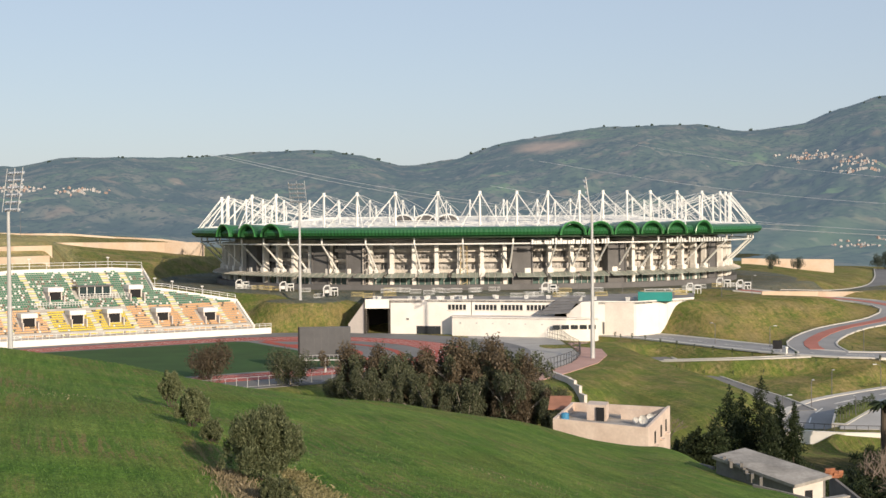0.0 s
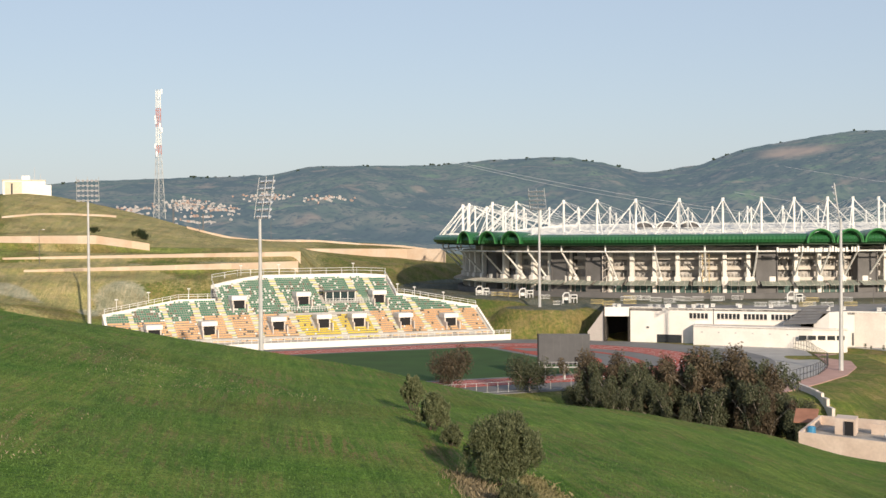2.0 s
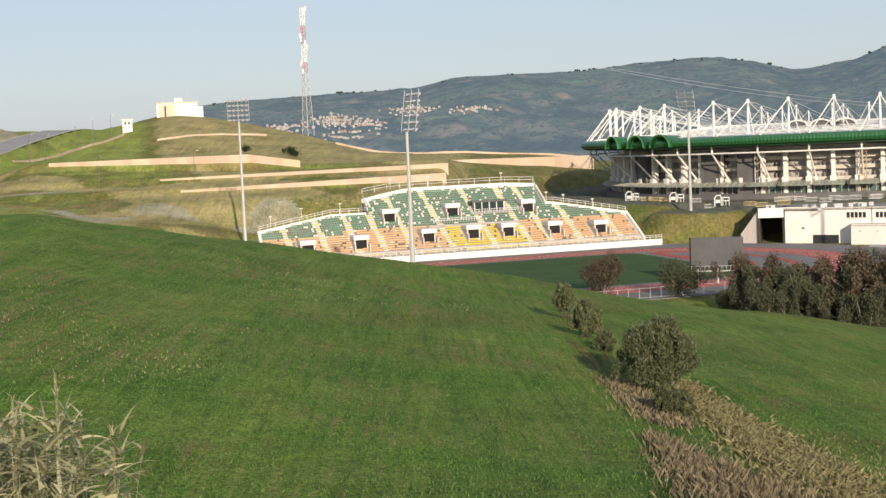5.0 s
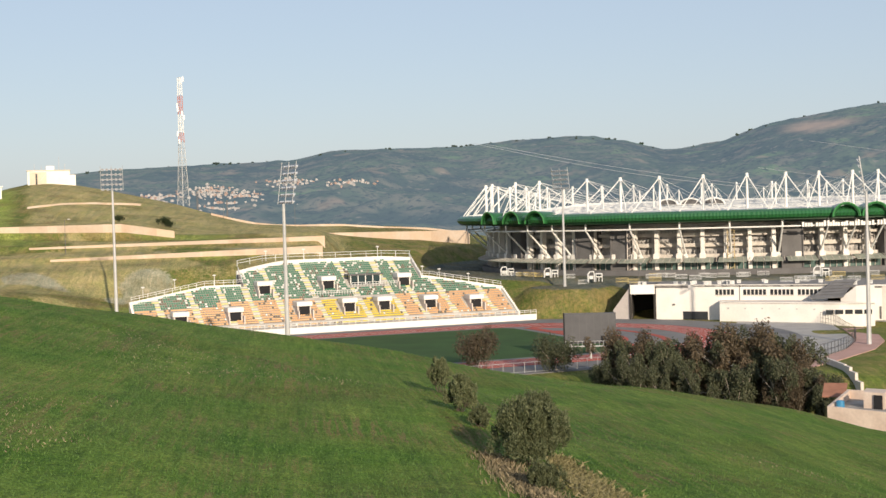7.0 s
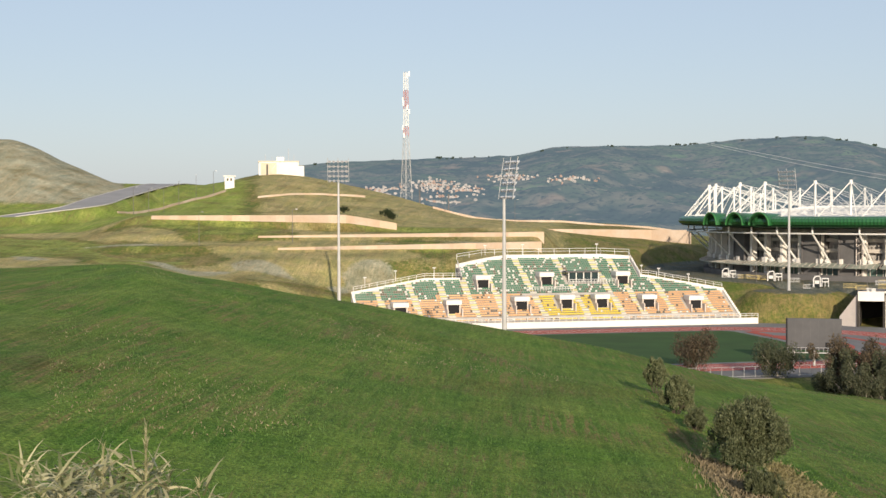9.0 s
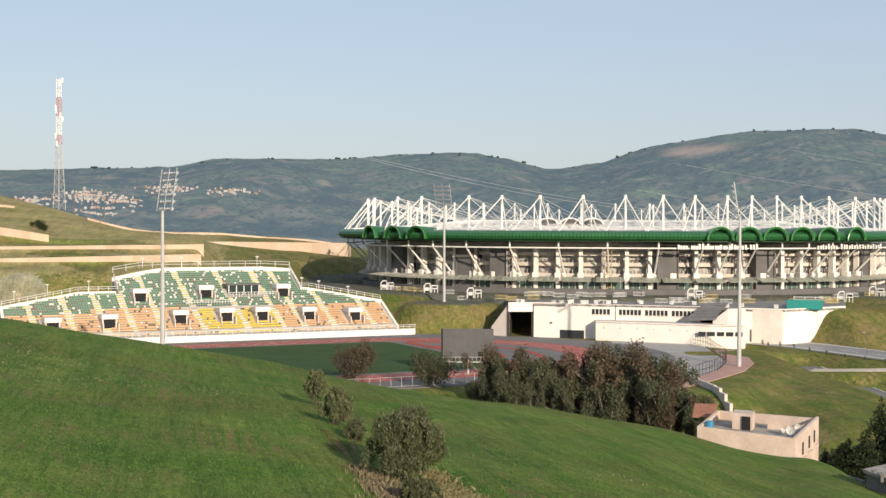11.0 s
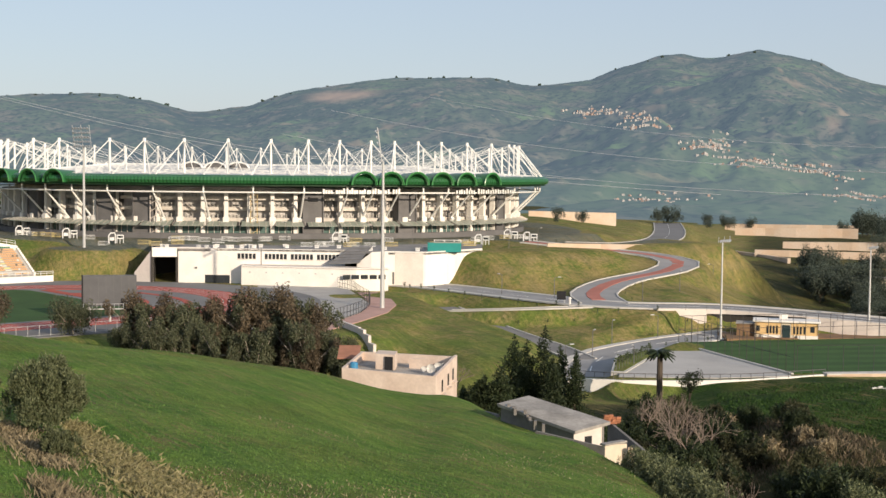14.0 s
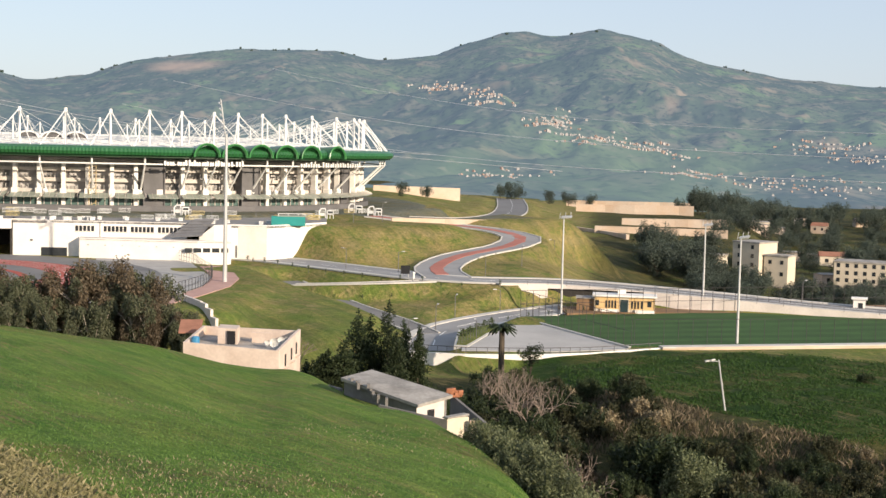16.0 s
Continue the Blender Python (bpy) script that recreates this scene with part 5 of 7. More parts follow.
gate0 = None
for az, d in ((-8.35, 402), (-6.55, 385), (-4.75, 372), (4.3, 364), (10.2, 372), (11.4, 392), (12.2, 385)):
    x, y = pp(az, d)
    z = max(height_at(x, y), TOP if -5.3 < az < 10.3 and d < 380 else -9)
    m = pose(x, y, z, 0, 0, -az + 6)
    scale_ = Matrix.Diagonal((.72, .72, .72, 1))
    gate0 = copy_thing(gate0, m) if gate0 else turnstile_gate(m @ scale_)


def barrier(place, w, mat, label):
    b = thing("crowd_barrier", place, label, "barrier", "barriers on the plaza")
    bm = bmesh.new()
    for z in (.15, 1.1):
        add_tube(bm, (-w / 2, 0, z), (w / 2, 0, z), .06, .06, 4)
    part("frame", bm, mat, b)
    n_ = int(w / .28)
    bm = bmesh.new()
    for k in range(n_ + 1):
        add_tube(bm, (-w / 2 + k * w / n_, 0, 0 if k % 4 == 0 else .15), (-w / 2 + k * w / n_, 0, 1.1), .035, .035, 4)
    tagged(part("grille", bm, mat, b), kind="stuff")
    return b


rs = random.Random(3)
yb = wb = None
for k in range(46):
    az = -8.6 + 21.2 * rs.random()
    d = rs.uniform(352, 373) if az > -5 else 372 + (-5 - az) * 9
    if az > 10:
        d = 380 + (az - 10) * 8
    x, y = pp(az, d)
    z = max(height_at(x, y), TOP if -5 < az < 10 and d < 379 else -9)
    m = pose(x, y, z, 0, 0, -az + rs.uniform(-25, 25))
    if k % 3 == 0:
        yb = copy_thing(yb, m) if yb else barrier(m, 3.2, M["yellow_fence"], "yellow painted steel crowd barrier on the plaza")
    else:
        wb = copy_thing(wb, m) if wb else barrier(m, 3.0, M["gate_white"], "white steel crowd barrier on the plaza")


def roof_vent(place):
    v = thing("vent_block", place, "small white ventilation block on the podium deck", "vent", "vents on the podium deck")
    part("body", box(-.5, .5, -.4, .4, -.1, .7, .06), M["gate_white"], v)
    part("cap", box(-.6, .6, -.5, .5, .7, .8, .03), M["render_white"], v)
    part("louvre", box(-.3, .3, -.43, -.4, .2, .6), M["galv"], v)
    return v


vent0 = None
for k in range(30):
    az = -3.0 + 12.4 * rs.random()
    x, y = pp(az, (347 if az < 4.4 else 338 if az < 8.6 else 350) + rs.uniform(-1, 4))
    m = pose(x, y, TOP, 0, 0, -az + rs.uniform(-8, 8))
    vent0 = copy_thing(vent0, m) if vent0 else roof_vent(m)


def lamp_post(place, h, label, group, arms=1):
    p = thing("street_lamp", place, label, "street lamp", group)
    part("pole", tube((0, 0, -.4), (0, 0, h), .09, .06, 6), M["dark_concrete"], p)
    for s in (1, -1)[:arms]:
        part("arm", tube((0, 0, h - .05), (1.0 * s, 0, h + .15), .05, .05, 5), M["dark_concrete"], p)
        part("lamp_head", box(min(.8 * s, 1.5 * s), max(.8 * s, 1.5 * s), -.15, .15, h + .08, h + .22), M["galv"], p)
    return p


lamp0 = None
for az, d in ((-2.9, 352), (-.6, 362), (2.2, 366), (5.6, 358), (7.4, 366), (11.4, 365), (12.6, 362), (-7.2, 380)):
    x, y = pp(az, d)
    m = pose(x, y, max(height_at(x, y), TOP if -4 < az < 10 else -9), 0, 0, rs.uniform(0, 180))
    lamp0 = copy_thing(lamp0, m) if lamp0 else lamp_post(m, 5.0, "slim dark lamp post on the stadium plaza", "lamps on the plaza")


# ---- roads, pitch and buildings beside the stadium ----
M.update({
    "road_grey": material("pale_road", (0.30, 0.295, 0.29), 0.9, vary=0.15, scale=0.15, fine=2.5),
    "pale_paving": material("pale_car_park", (0.46, 0.44, 0.41), 0.9, vary=0.15, scale=0.12, fine=2.5),
    "kerb": material("kerb_stone", (0.58, 0.55, 0.50), 0.85, vary=0.15, scale=0.5),
    "turf_light": material("pitch_turf_light", (0.042, 0.102, 0.020), 0.95, vary=0.2, scale=0.2, fine=3),
    "cream": material("cream_render", (0.62, 0.54, 0.42), 0.9, vary=0.12, scale=0.3, fine=3),
    "orange_panel": material("orange_panel", (0.68, 0.46, 0.22), 0.8, vary=0.12, scale=0.6),
    "earth": material("bare_earth", (0.24, 0.15, 0.085), 0.95, vary=0.25, scale=0.3, fine=3),
    "roof_flat": material("flat_roof", (0.42, 0.39, 0.35), 0.9, vary=0.4, scale=0.4, fine=3),
    "brick": material("hollow_brick", (0.36, 0.15, 0.08), 0.9, vary=0.25, scale=0.6, fine=4),
    "pink": material("faded_pink_render", (0.68, 0.56, 0.47), 0.9, vary=0.2, scale=0.45, fine=3, second=(0.58, 0.46, 0.38)),
    "block": material("grey_block", (0.22, 0.205, 0.19), 0.95, vary=0.25, scale=0.4, fine=3),
    "blue_plastic": material("blue_plastic", (0.05, 0.25, 0.45), 0.5),
    "dish": material("dish_white", (0.68, 0.66, 0.62), 0.5),
    "tile_red": material("red_roof_tiles", (0.36, 0.17, 0.11), 0.9, vary=0.25, scale=0.5),
})


def ribbon(pts, o0, o1, lift, depth=.3):
    """A strip along a curve between two side offsets."""
    d = np.gradient(pts[:, :2], axis=0)
    d /= np.linalg.norm(d, axis=1)[:, None]
    n_ = np.stack([d[:, 1], -d[:, 0]], 1)
    rings = []
    for p, q in zip(pts, n_):
        a, b = p[:2] + q * o0, p[:2] + q * o1
        rings.append([(*a, p[2] + lift - depth), (*b, p[2] + lift - depth), (*b, p[2] + lift), (*a, p[2] + lift)])
    return loft(rings, caps=True)


for name, (half, pts) in ROADS.items():
    c = ROAD_LINES[name]
    road = mesh_object("road_" + name.split("_")[0], ribbon(c, -half, half, .10), M["road_grey"] if name in ("curved_road", "bridge_road", "verge_path", "lower_road", "hill_road") else M["asphalt"])
    tagged(road, {"bridge_road": "pale grey road carried over an underpass", "curved_road": "winding pale road with a red middle strip", "lower_road": "grey road with pale kerbs", "side_road": "narrow grey road at the foot of a bank",
                  "verge_path": "pale footpath on a grass verge", "hill_road": "broad grey road climbing a bare hill", "far_road": "straight grey road leading to the plain"}[name], "road", kind="structure")
    for s in (-1, 1):
        w = 1.6 if name in ("bridge_road", "lower_road") else .35
        part("kerb", ribbon(c, s * half, s * (half + w), .26), M["kerb"], road)
    if name == "curved_road":
        part("red_strip", ribbon(c[1:], -1.7, 1.3, .19), M["red_paving"], road, "red painted middle strip")
    if name in ("bridge_road", "far_road", "lower_road"):
        for i in range(1, len(c) - 2, 2):
            part("lane_mark", ribbon(c[i:i + 2], -.08, .08, .115), M["white"], road)

# parapets and retaining wall of the bridge
bp_ = ROAD_LINES["bridge_road"]
d_ = np.gradient(bp_[:, :2], axis=0)
d_ /= np.linalg.norm(d_, axis=1)[:, None]
side = np.stack([d_[:, 1], -d_[:, 0]], 1)
near_ = [(*(p[:2] + q * 7.0), p[2]) for p, q in zip(bp_, side)]
bridge = thing("bridge_wall", Matrix(), "pale concrete retaining wall with a dark underpass", "retaining wall")
seg = [p for p in near_ if 84 < p[0] < 190]
for a, b in zip(seg, seg[1:]):
    under = 94 < (a[0] + b[0]) / 2 < 113
    low = -6.5 if not under else -.9
    ob = wall_run("wall_panel", [a, b], low, (a[2] + .25, b[2] + .25), .7, "pale_concrete", bridge)
    if under:
        # dark panel behind the gap stands in for the shade under the road
        wall_run("underpass", [(a[0] - .4, a[1] + 1.0), (b[0] - .4, b[1] + 1.0)], -6.5, (-.6, -.6), .5, "tunnel", bridge)
for a, b in zip(seg, seg[1:]):
    for z in (.55, 1.05):
        part("rail", tube((a[0], a[1], a[2] + z), (b[0], b[1], b[2] + z), .05, .05, 4), M["dark_concrete"], bridge)
    part("post", tube((a[0], a[1], a[2]), (a[0], a[1], a[2] + 1.1), .05, .05, 4), M["dark_concrete"], bridge)

# football pitch with mown strips
pitch = thing("football_pitch", Matrix(), "green artificial football pitch with mown stripes", "pitch")


def pitch_pt(s, t):
    """s along the near side, t to the far side."""
    xa, xb, ya, yb = 89 + 101 * s, 83 + 107 * s, 209 - 6 * s, 249 + 9 * s
    return (xa + t * (xb - xa), ya + t * (yb - ya))


for k in range(14):
    t0, t1 = k / 14, (k + 1) / 14
    part("turf_strip", slab([pitch_pt(0, t0), pitch_pt(1, t0), pitch_pt(1, t1), pitch_pt(0, t1)], -4.6, -3.95), M["turf" if k % 2 else "turf_light"], pitch)
tagged(mesh_object("ground_earth", slab([(94, 253), (184, 250), (184, 262), (118, 264), (96, 264)], -4.6, -3.90), M["earth"]), "bare brown earth strip behind the pitch", "ground", kind="structure")
tagged(mesh_object("pavement_yard", slab([(60, 209), (75, 206.5), (88, 207.5), (86.5, 222), (84, 240), (76, 238), (66, 222), (61, 212)], -5.6, -4.16), M["pale_paving"]), "pale paved car park", "pavement", kind="structure")
fence("pitch_fence", [(*pitch_pt(0, 0), -4), (*pitch_pt(0, 1), -4), (*pitch_pt(1, 1), -4)], 5.0, 2.6, "tall dark mesh fence round the football pitch", M["fence_dark"], (1.0, .5), post=.05)
fence("pitch_front_fence", [(*pitch_pt(s, -.02), -4) for s in (0, .25, .5, .75, 1)], 4.6, 2.6, "tall dark mesh fence round the football pitch", M["fence_dark"], (1.0,), post=.045)
pitch_kerb = thing("pitch_kerb", Matrix(), "pale kerb wall along the edge of the pitch", "kerb")
wall_run("kerb_run", [(pitch_pt(0, -.01)[0] - .3, pitch_pt(0, -.01)[1]), (pitch_pt(0, 1)[0] - .3, pitch_pt(0, 1)[1])], -6, (-3.9, -3.9), .5, "kerb", pitch_kerb)
near_wall = thing("boundary_wall", Matrix(), "low beige boundary wall beside the football pitch", "wall")
wall_run("wall_panel", [(93, 205.5), (100, 204.5), (130, 203.5), (160, 202.5), (190, 201)], -6, (-3.7, -3.6, -3.5, -3.3, -3.2), .5, "beige_wall", near_wall)
part("coping", ribbon(np.array([(93, 205.8, -3.7), (130, 203.8, -3.5), (190, 201.3, -3.2)]), -1.6, .5, .1, .2), M["kerb"], near_wall)
bal = thing("balustrade", Matrix(), "white wall topped with a dark rail along the car park", "fence")
bl = [(52, 211), (60, 206.5), (70, 204.5), (80, 204.5), (93, 206)]
wall_run("base_wall", bl, -9, (-4.5, -4.4, -4.3, -4.2, -3.8), .5, "render_white", bal)
for a, b in zip(bl, bl[1:]):
    za, zb = -3.3, -3.3 + (.3 if b[0] > 90 else 0)
    part("rail", tube((*a, za), (*b, zb), .06, .06, 4), M["dark_concrete"], bal)
    for k in range(6):
        q = Vector((*a, za - 1)).lerp(Vector((*b, zb - 1)), k / 6)
        part("baluster", tube(q, q + Vector((0, 0, 1.0)), .05, .05, 4), M["dark_concrete"], bal)

# grass island with saplings between the road and the car park
island = thing("grass_island", Matrix(), "narrow grass island with a pale kerb beside the car park", "verge")
part("kerb", slab([(60.0, 213.5), (62.0, 212.3), (75.5, 236.5), (73.2, 238.5), (66, 232)], -5.4, -4.02), M["kerb"], island)
part("lawn", slab([(60.6, 214.2), (62.0, 213.4), (74.8, 236.3), (73.2, 237.6), (66.3, 231.2)], -4.1, -3.94), M["grass"], island)


def sapling(place, h):
    p = thing("sapling", place, "young staked sapling planted beside the road", "tree", "saplings along the roads")
    part("stake", tube((0, 0, -.3), (0, 0, h), .05, .035, 5), M["dark_concrete"], p)
    part("crown", leaf_tuft(h), M["sapling_leaf"], p)
    return p


# changing room hut
hut = thing("changing_room", pose(107.2, 256.0, -3.95, 0, 0, -22.5), "low orange and white changing room beside the pitch", "building")
part("body", box(-6, 6, -2.3, 2.3, -.3, 3.0), M["cream"], hut)
part("roof", box(-6.4, 6.4, -2.8, 2.7, 3.0, 3.35, .05), M["render_white"], hut)
part("tank", box(-1.4, .2, -.6, .6, 3.35, 4.4, .05), M["render_white"], hut)
for x0, x1 in ((-5.9, -1.0), (.9, 5.9)):
    part("panel", box(x0, x1, -2.36, -2.3, .6, 2.9), M["orange_panel"], hut)
    part("base_band", box(x0 + 1.2, x1, -2.8, -2.3, -.2, .55), M["render_white"], hut)
part("door", box(-.8, .7, -2.42, -2.3, 0, 2.5), M["glass"], hut)
for k, x in enumerate((-5.2, -3.6, -3.0, -2.4, -1.8, 1.5, 2.1, 2.7, 3.4)):
    part("window", box(x - (.5 if k == 0 else .17), x + .17, -2.42, -2.34, 1.2 if k == 0 else .8, 2.3), M["window_dark"], hut)
part("window", box(4.5, 5.3, -2.42, -2.34, 1.2, 2.3), M["window_dark"], hut)
annex = part("annex", box(-9.5, -6, -1.5, 2.3, -.3, 2.4), M["earth"], hut)
part("annex_roof", box(-9.7, -6, -1.8, 2.5, 2.4, 2.6), M["roof_flat"], annex)

for az, d, h in ((20.12, 272, 18.6), (27.33, 237, 17.8), (25.9, 290, 17.0)):
    floodlight(Matrix.Translation(polar(az, d, -4)), h, 40, 5, 1, "slim grey floodlight mast at the football pitch", .42, thin=.55)

gate_house = thing("gatehouse", pose(156.8, 250.5, -3.9, 0, 0, -32), "small white gatehouse by the road", "building")
part("body", box(-1.2, 1.2, -1.2, 1.2, -.3, 2.7), M["render_white"], gate_house)
part("roof", box(-1.6, 1.6, -1.6, 1.6, 2.7, 3.0), M["render_white"], gate_house)
part("window", box(-.2, .7, -1.26, -1.2, .9, 2.0), M["window_dark"], gate_house)

M["sapling_leaf"] = material("sapling_leaves", (0.06, 0.085, 0.03), 0.8, vary=0.3, scale=2)
sap0 = None
SAPLINGS = [(61 + .95 * k, 214 + 1.6 * k) for k in range(13)]
for name_, off, step_ in (("bridge_road", 8.5, 1), ("lower_road", -7.5, 1), ("verge_path", 4.5, 1), ("curved_road", 7.0, 2)):
    line_ = ROAD_LINES[name_]
    g_ = np.gradient(line_[:, :2], axis=0)
    g_ /= np.linalg.norm(g_, axis=1)[:, None]
    SAPLINGS += [(float(q[0] + e[1] * off), float(q[1] - e[0] * off)) for q, e in list(zip(line_, g_))[1:20:step_] if q[0] < 100]
for i, (x, y) in enumerate(SAPLINGS):
    f = 1 + .25 * math.sin(i * 2.3)
    m = pose(x, y, max(height_at(x, y), -3.94 if i < 13 else -20), 0, 0, 50 * i) @ Matrix.Diagonal((f, f, f, 1))
    sap0 = copy_thing(sap0, m) if sap0 else sapling(m, 1.9)

# street lamps along the roads
rl = None
for x, y in ((72, 256), (65, 244), (56, 228), (66, 221), (83, 262), (60, 305), (70, 296), (88, 289), (128, 270), (148, 258), (168, 248), (186, 238), (100, 300), (124, 345)):
    m = pose(x, y, height_at(x, y), 0, 0, 30 * (x % 7))
    rl = copy_thing(rl, m) if rl else lamp_post(m, 4.6, "slim dark lamp post beside the road", "lamps along the roads")
sign = thing("sign_board", pose(*pp(13.6, 292), height_at(*pp(13.6, 292)), 0, 0, -13), "dark square sign board at the road fork", "sign")
part("board", box(-.95, .95, -.08, .08, .9, 2.7), M["dark"], sign)
for x in (-.7, .7):
    part("leg", box(x - .07, x + .07, -.06, .06, -.3, .9), M["galv"], sign)
pillar = thing("pillar", pose(*pp(13.95, 289), height_at(*pp(13.95, 289))), "short white pillar beside the road fork", "pillar")
part("shaft", tube((0, 0, -.3), (0, 0, 1.6), .25, .2), M["render_white"], pillar)
part("cap", tube((0, 0, 1.6), (0, 0, 1.9), .38, .3), M["render_white"], pillar)

# stone steps and wall at the foot of the bank, near the mast
bank_wall = thing("bank_wall", Matrix(), "pale stepped stone wall running down the bank", "wall")
for k in range(9):
    az, d = 4.1 + k * .21, 251 - k * 3
    a, b = pp(az, d), pp(az + .23, d - 3)
    wall_run("wall_panel", [a, b], -8, height_at(*a) + 1.0, .5, "pale_concrete", bank_wall)

# courtyard house behind the brow of the hill
house = thing("courtyard_house", Matrix(), "faded pink two storey house with an open roof terrace", "house")
ha, hb, hc, hd = pp(4.5, 172), pp(8.42, 168), pp(9.3, 180), pp(5.3, 186)
HZ0, HZ1 = -5.0, 3.6
wall_run("front_wall", [ha, hb], HZ0, (3.2, 2.7), .35, "pink", house)
wall_run("side_wall", [hb, hc], HZ0, (2.8, 3.8), .35, "pink", house)
wall_run("back_wall", [hc, hd, ha], HZ0, (3.6, 3.4, 3.2), .35, "pink", house)
part("terrace", slab([pp(4.62, 172.6), pp(8.36, 168.8), pp(9.18, 179.5), pp(5.35, 185.2)], 1.7, 2.3), M["roof_flat"], house)
stairhead = part("stair_head", slab([pp(5.9, 177), pp(6.7, 176), pp(6.8, 179.5), pp(6.0, 180.5)], 2.3, 4.3), M["pink"], house)
part("doorway", slab([pp(6.28, 176.3), pp(6.62, 175.9), pp(6.62, 176.1), pp(6.28, 176.5)], 2.3, 4.0), M["dark"], stairhead)
part("ruined_wall", slab([pp(7.3, 178), pp(8.1, 177), pp(8.1, 177.4), pp(7.3, 178.4)], 2.0, 3.6), M["pink"], house)
for s, z0 in ((3.2, .3), (6.6, .6), (9.4, .9)):
    w = part("window", on_wall(hb, hc, s, s + .8, z0, z0 + 1.5, .03), M["window_dark"], house)
    part("balcony", on_wall(hb, hc, s - .2, s + 1.0, z0 - .35, z0 - .2, .5), M["pink"], w)
part("doorway", on_wall(hb, hc, 5.0, 6.1, -2.9, -.7, .03), M["dark"], house)
part("tiled_roof", loft([[(*pp(4.3, 187), 2.2), (*pp(5.2, 187), 2.2), (*pp(5.2, 187), 2.3), (*pp(4.3, 187), 2.3)], [(*pp(4.4, 191), 3.5), (*pp(5.3, 191), 3.5), (*pp(5.3, 191), 3.6), (*pp(4.4, 191), 3.6)]], caps=True), M["tile_red"], house, "old red tiled roof")
tank = thing("water_barrel", pose(*pp(5.0, 174.5), 2.0), "blue plastic water barrel on the roof terrace", "barrel")
part("body", tube((0, 0, 0), (0, 0, 1.5), .55, .5, 12), M["blue_plastic"], tank)
part("lid", tube((0, 0, 1.5), (0, 0, 1.58), .3, .3, 10), M["blue_plastic"], tank)


def dish(place):
    d = thing("satellite_dish", place, "pale satellite dish on a flat roof", "satellite dish", "dishes on the roofs")
    bm = bmesh.new()
    rings = [[bm.verts.new((r * math.cos(2 * math.pi * k / 14), -.35 + .45 * r * r, 1.0 + r * math.sin(2 * math.pi * k / 14))) for k in range(14)] for r in (.05, .4, .7)]
    for a, b in zip(rings, rings[1:]):
        for k in range(14):
            bm.faces.new((a[k], a[(k + 1) % 14], b[(k + 1) % 14], b[k]))
    part("reflector", bm, M["dish"], d)
    part("stand", tube((0, 0, 0), (0, -.3, 1.0), .05, .05, 5), M["galv"], d)
    part("arm", tube((0, -.3, .5), (0, -1.0, 1.0), .03, .03, 4), M["galv"], d)
    return d


dish0 = None
for az, d, z in ((8.2, 172, 2.0), (8.5, 175, 2.0), (8.75, 176, 2.0), (7.9, 174, 2.0)):
    m = pose(*pp(az, d), z + .25, 0, 0, 150 + 40 * (az % 1)) @ Matrix.Diagonal((.85, .85, .85, 1))
    dish0 = copy_thing(dish0, m) if dish0 else dish(m)

# block shed, its yard wall and the gate
shed = thing("block_shed", Matrix(), "unfinished grey block shed with a concrete roof slab", "shed")
sa, sb, sc, sd = pp(11.15, 131), pp(14.2, 123.5), pp(15.45, 125.5), pp(12.3, 134)
wall_run("wall", [sa, sb], -6, (5.4, 4.5), .25, "block", shed)
wall_run("wall", [sb, sc], -6, (4.5, 5.0), .25, "pale_concrete", shed)
wall_run("wall", [sc, sd, sa], -6, (5.0, 5.5, 5.4), .25, "block", shed)
roofq = [(*pp(11.0, 131), 5.5), (*pp(14.25, 123), 4.5), (*pp(15.7, 125.3), 5.05), (*pp(12.3, 134.5), 5.75)]
part("roof_slab", loft([roofq, [(x, y, z + .28) for x, y, z in roofq]], caps=True), M["roof_flat"], shed)
rs = random.Random(4)
for k in range(9):
    az, d = 11.5 + .16 * k + rs.uniform(-.15, .15), 130 - .75 * k
    z = 5.75 - .12 * k
    part("roof_rubble", slab([pp(az, d), pp(az + .12, d), pp(az + .12, d + .5), pp(az, d + .5)], z - .4, z + rs.uniform(.1, .4)), M["block"], shed)
part("window", on_wall(sb, sc, 1.2, 2.0, 3.2, 4.1, .03), M["dark"], shed)
yard = thing("yard_wall", Matrix(), "grey block yard wall with a pale gate end", "wall")
ya, yb_, yc = pp(12.6, 122), pp(15.5, 118), pp(16.4, 120)
wall_run("wall_panel", [pp(9.6, 150), pp(11.0, 134)], -6, (2.2, 4.2), .25, "block", yard)
wall_run("wall_panel", [ya, yb_], -8, (4.9, 4.4), .25, "block", yard)
wall_run("gate_wall", [yb_, yc], -8, (4.6, 4.4), .3, "cream", yard)
part("coping", on_wall(yb_, yc, -.1, 2.6, 4.55, 4.7, .15, .5), M["roof_flat"], yard)
part("gate_post", slab([pp(16.45, 119), pp(16.7, 119), pp(16.7, 119.5), pp(16.45, 119.5)], -8, 4.2), M["beige_wall"], yard)
part("gate_panel", slab([pp(16.75, 119), pp(17.6, 118), pp(17.6, 118.2), pp(16.75, 119.2)], -8, 3.2), M["render_white"], yard)
lane = thing("lane_wall", Matrix(), "weathered grey wall along a sunken lane", "wall")
wall_run("wall_panel", [pp(15.6, 150), pp(17.0, 140), pp(18.6, 128)], -9, (.9, 0, -1.2), .3, "block", lane)
bricks = thing("brick_stack", pose(*pp(15.75, 148.9), .85), "stack of orange hollow bricks beside the shed", "bricks")
rs = random.Random(8)
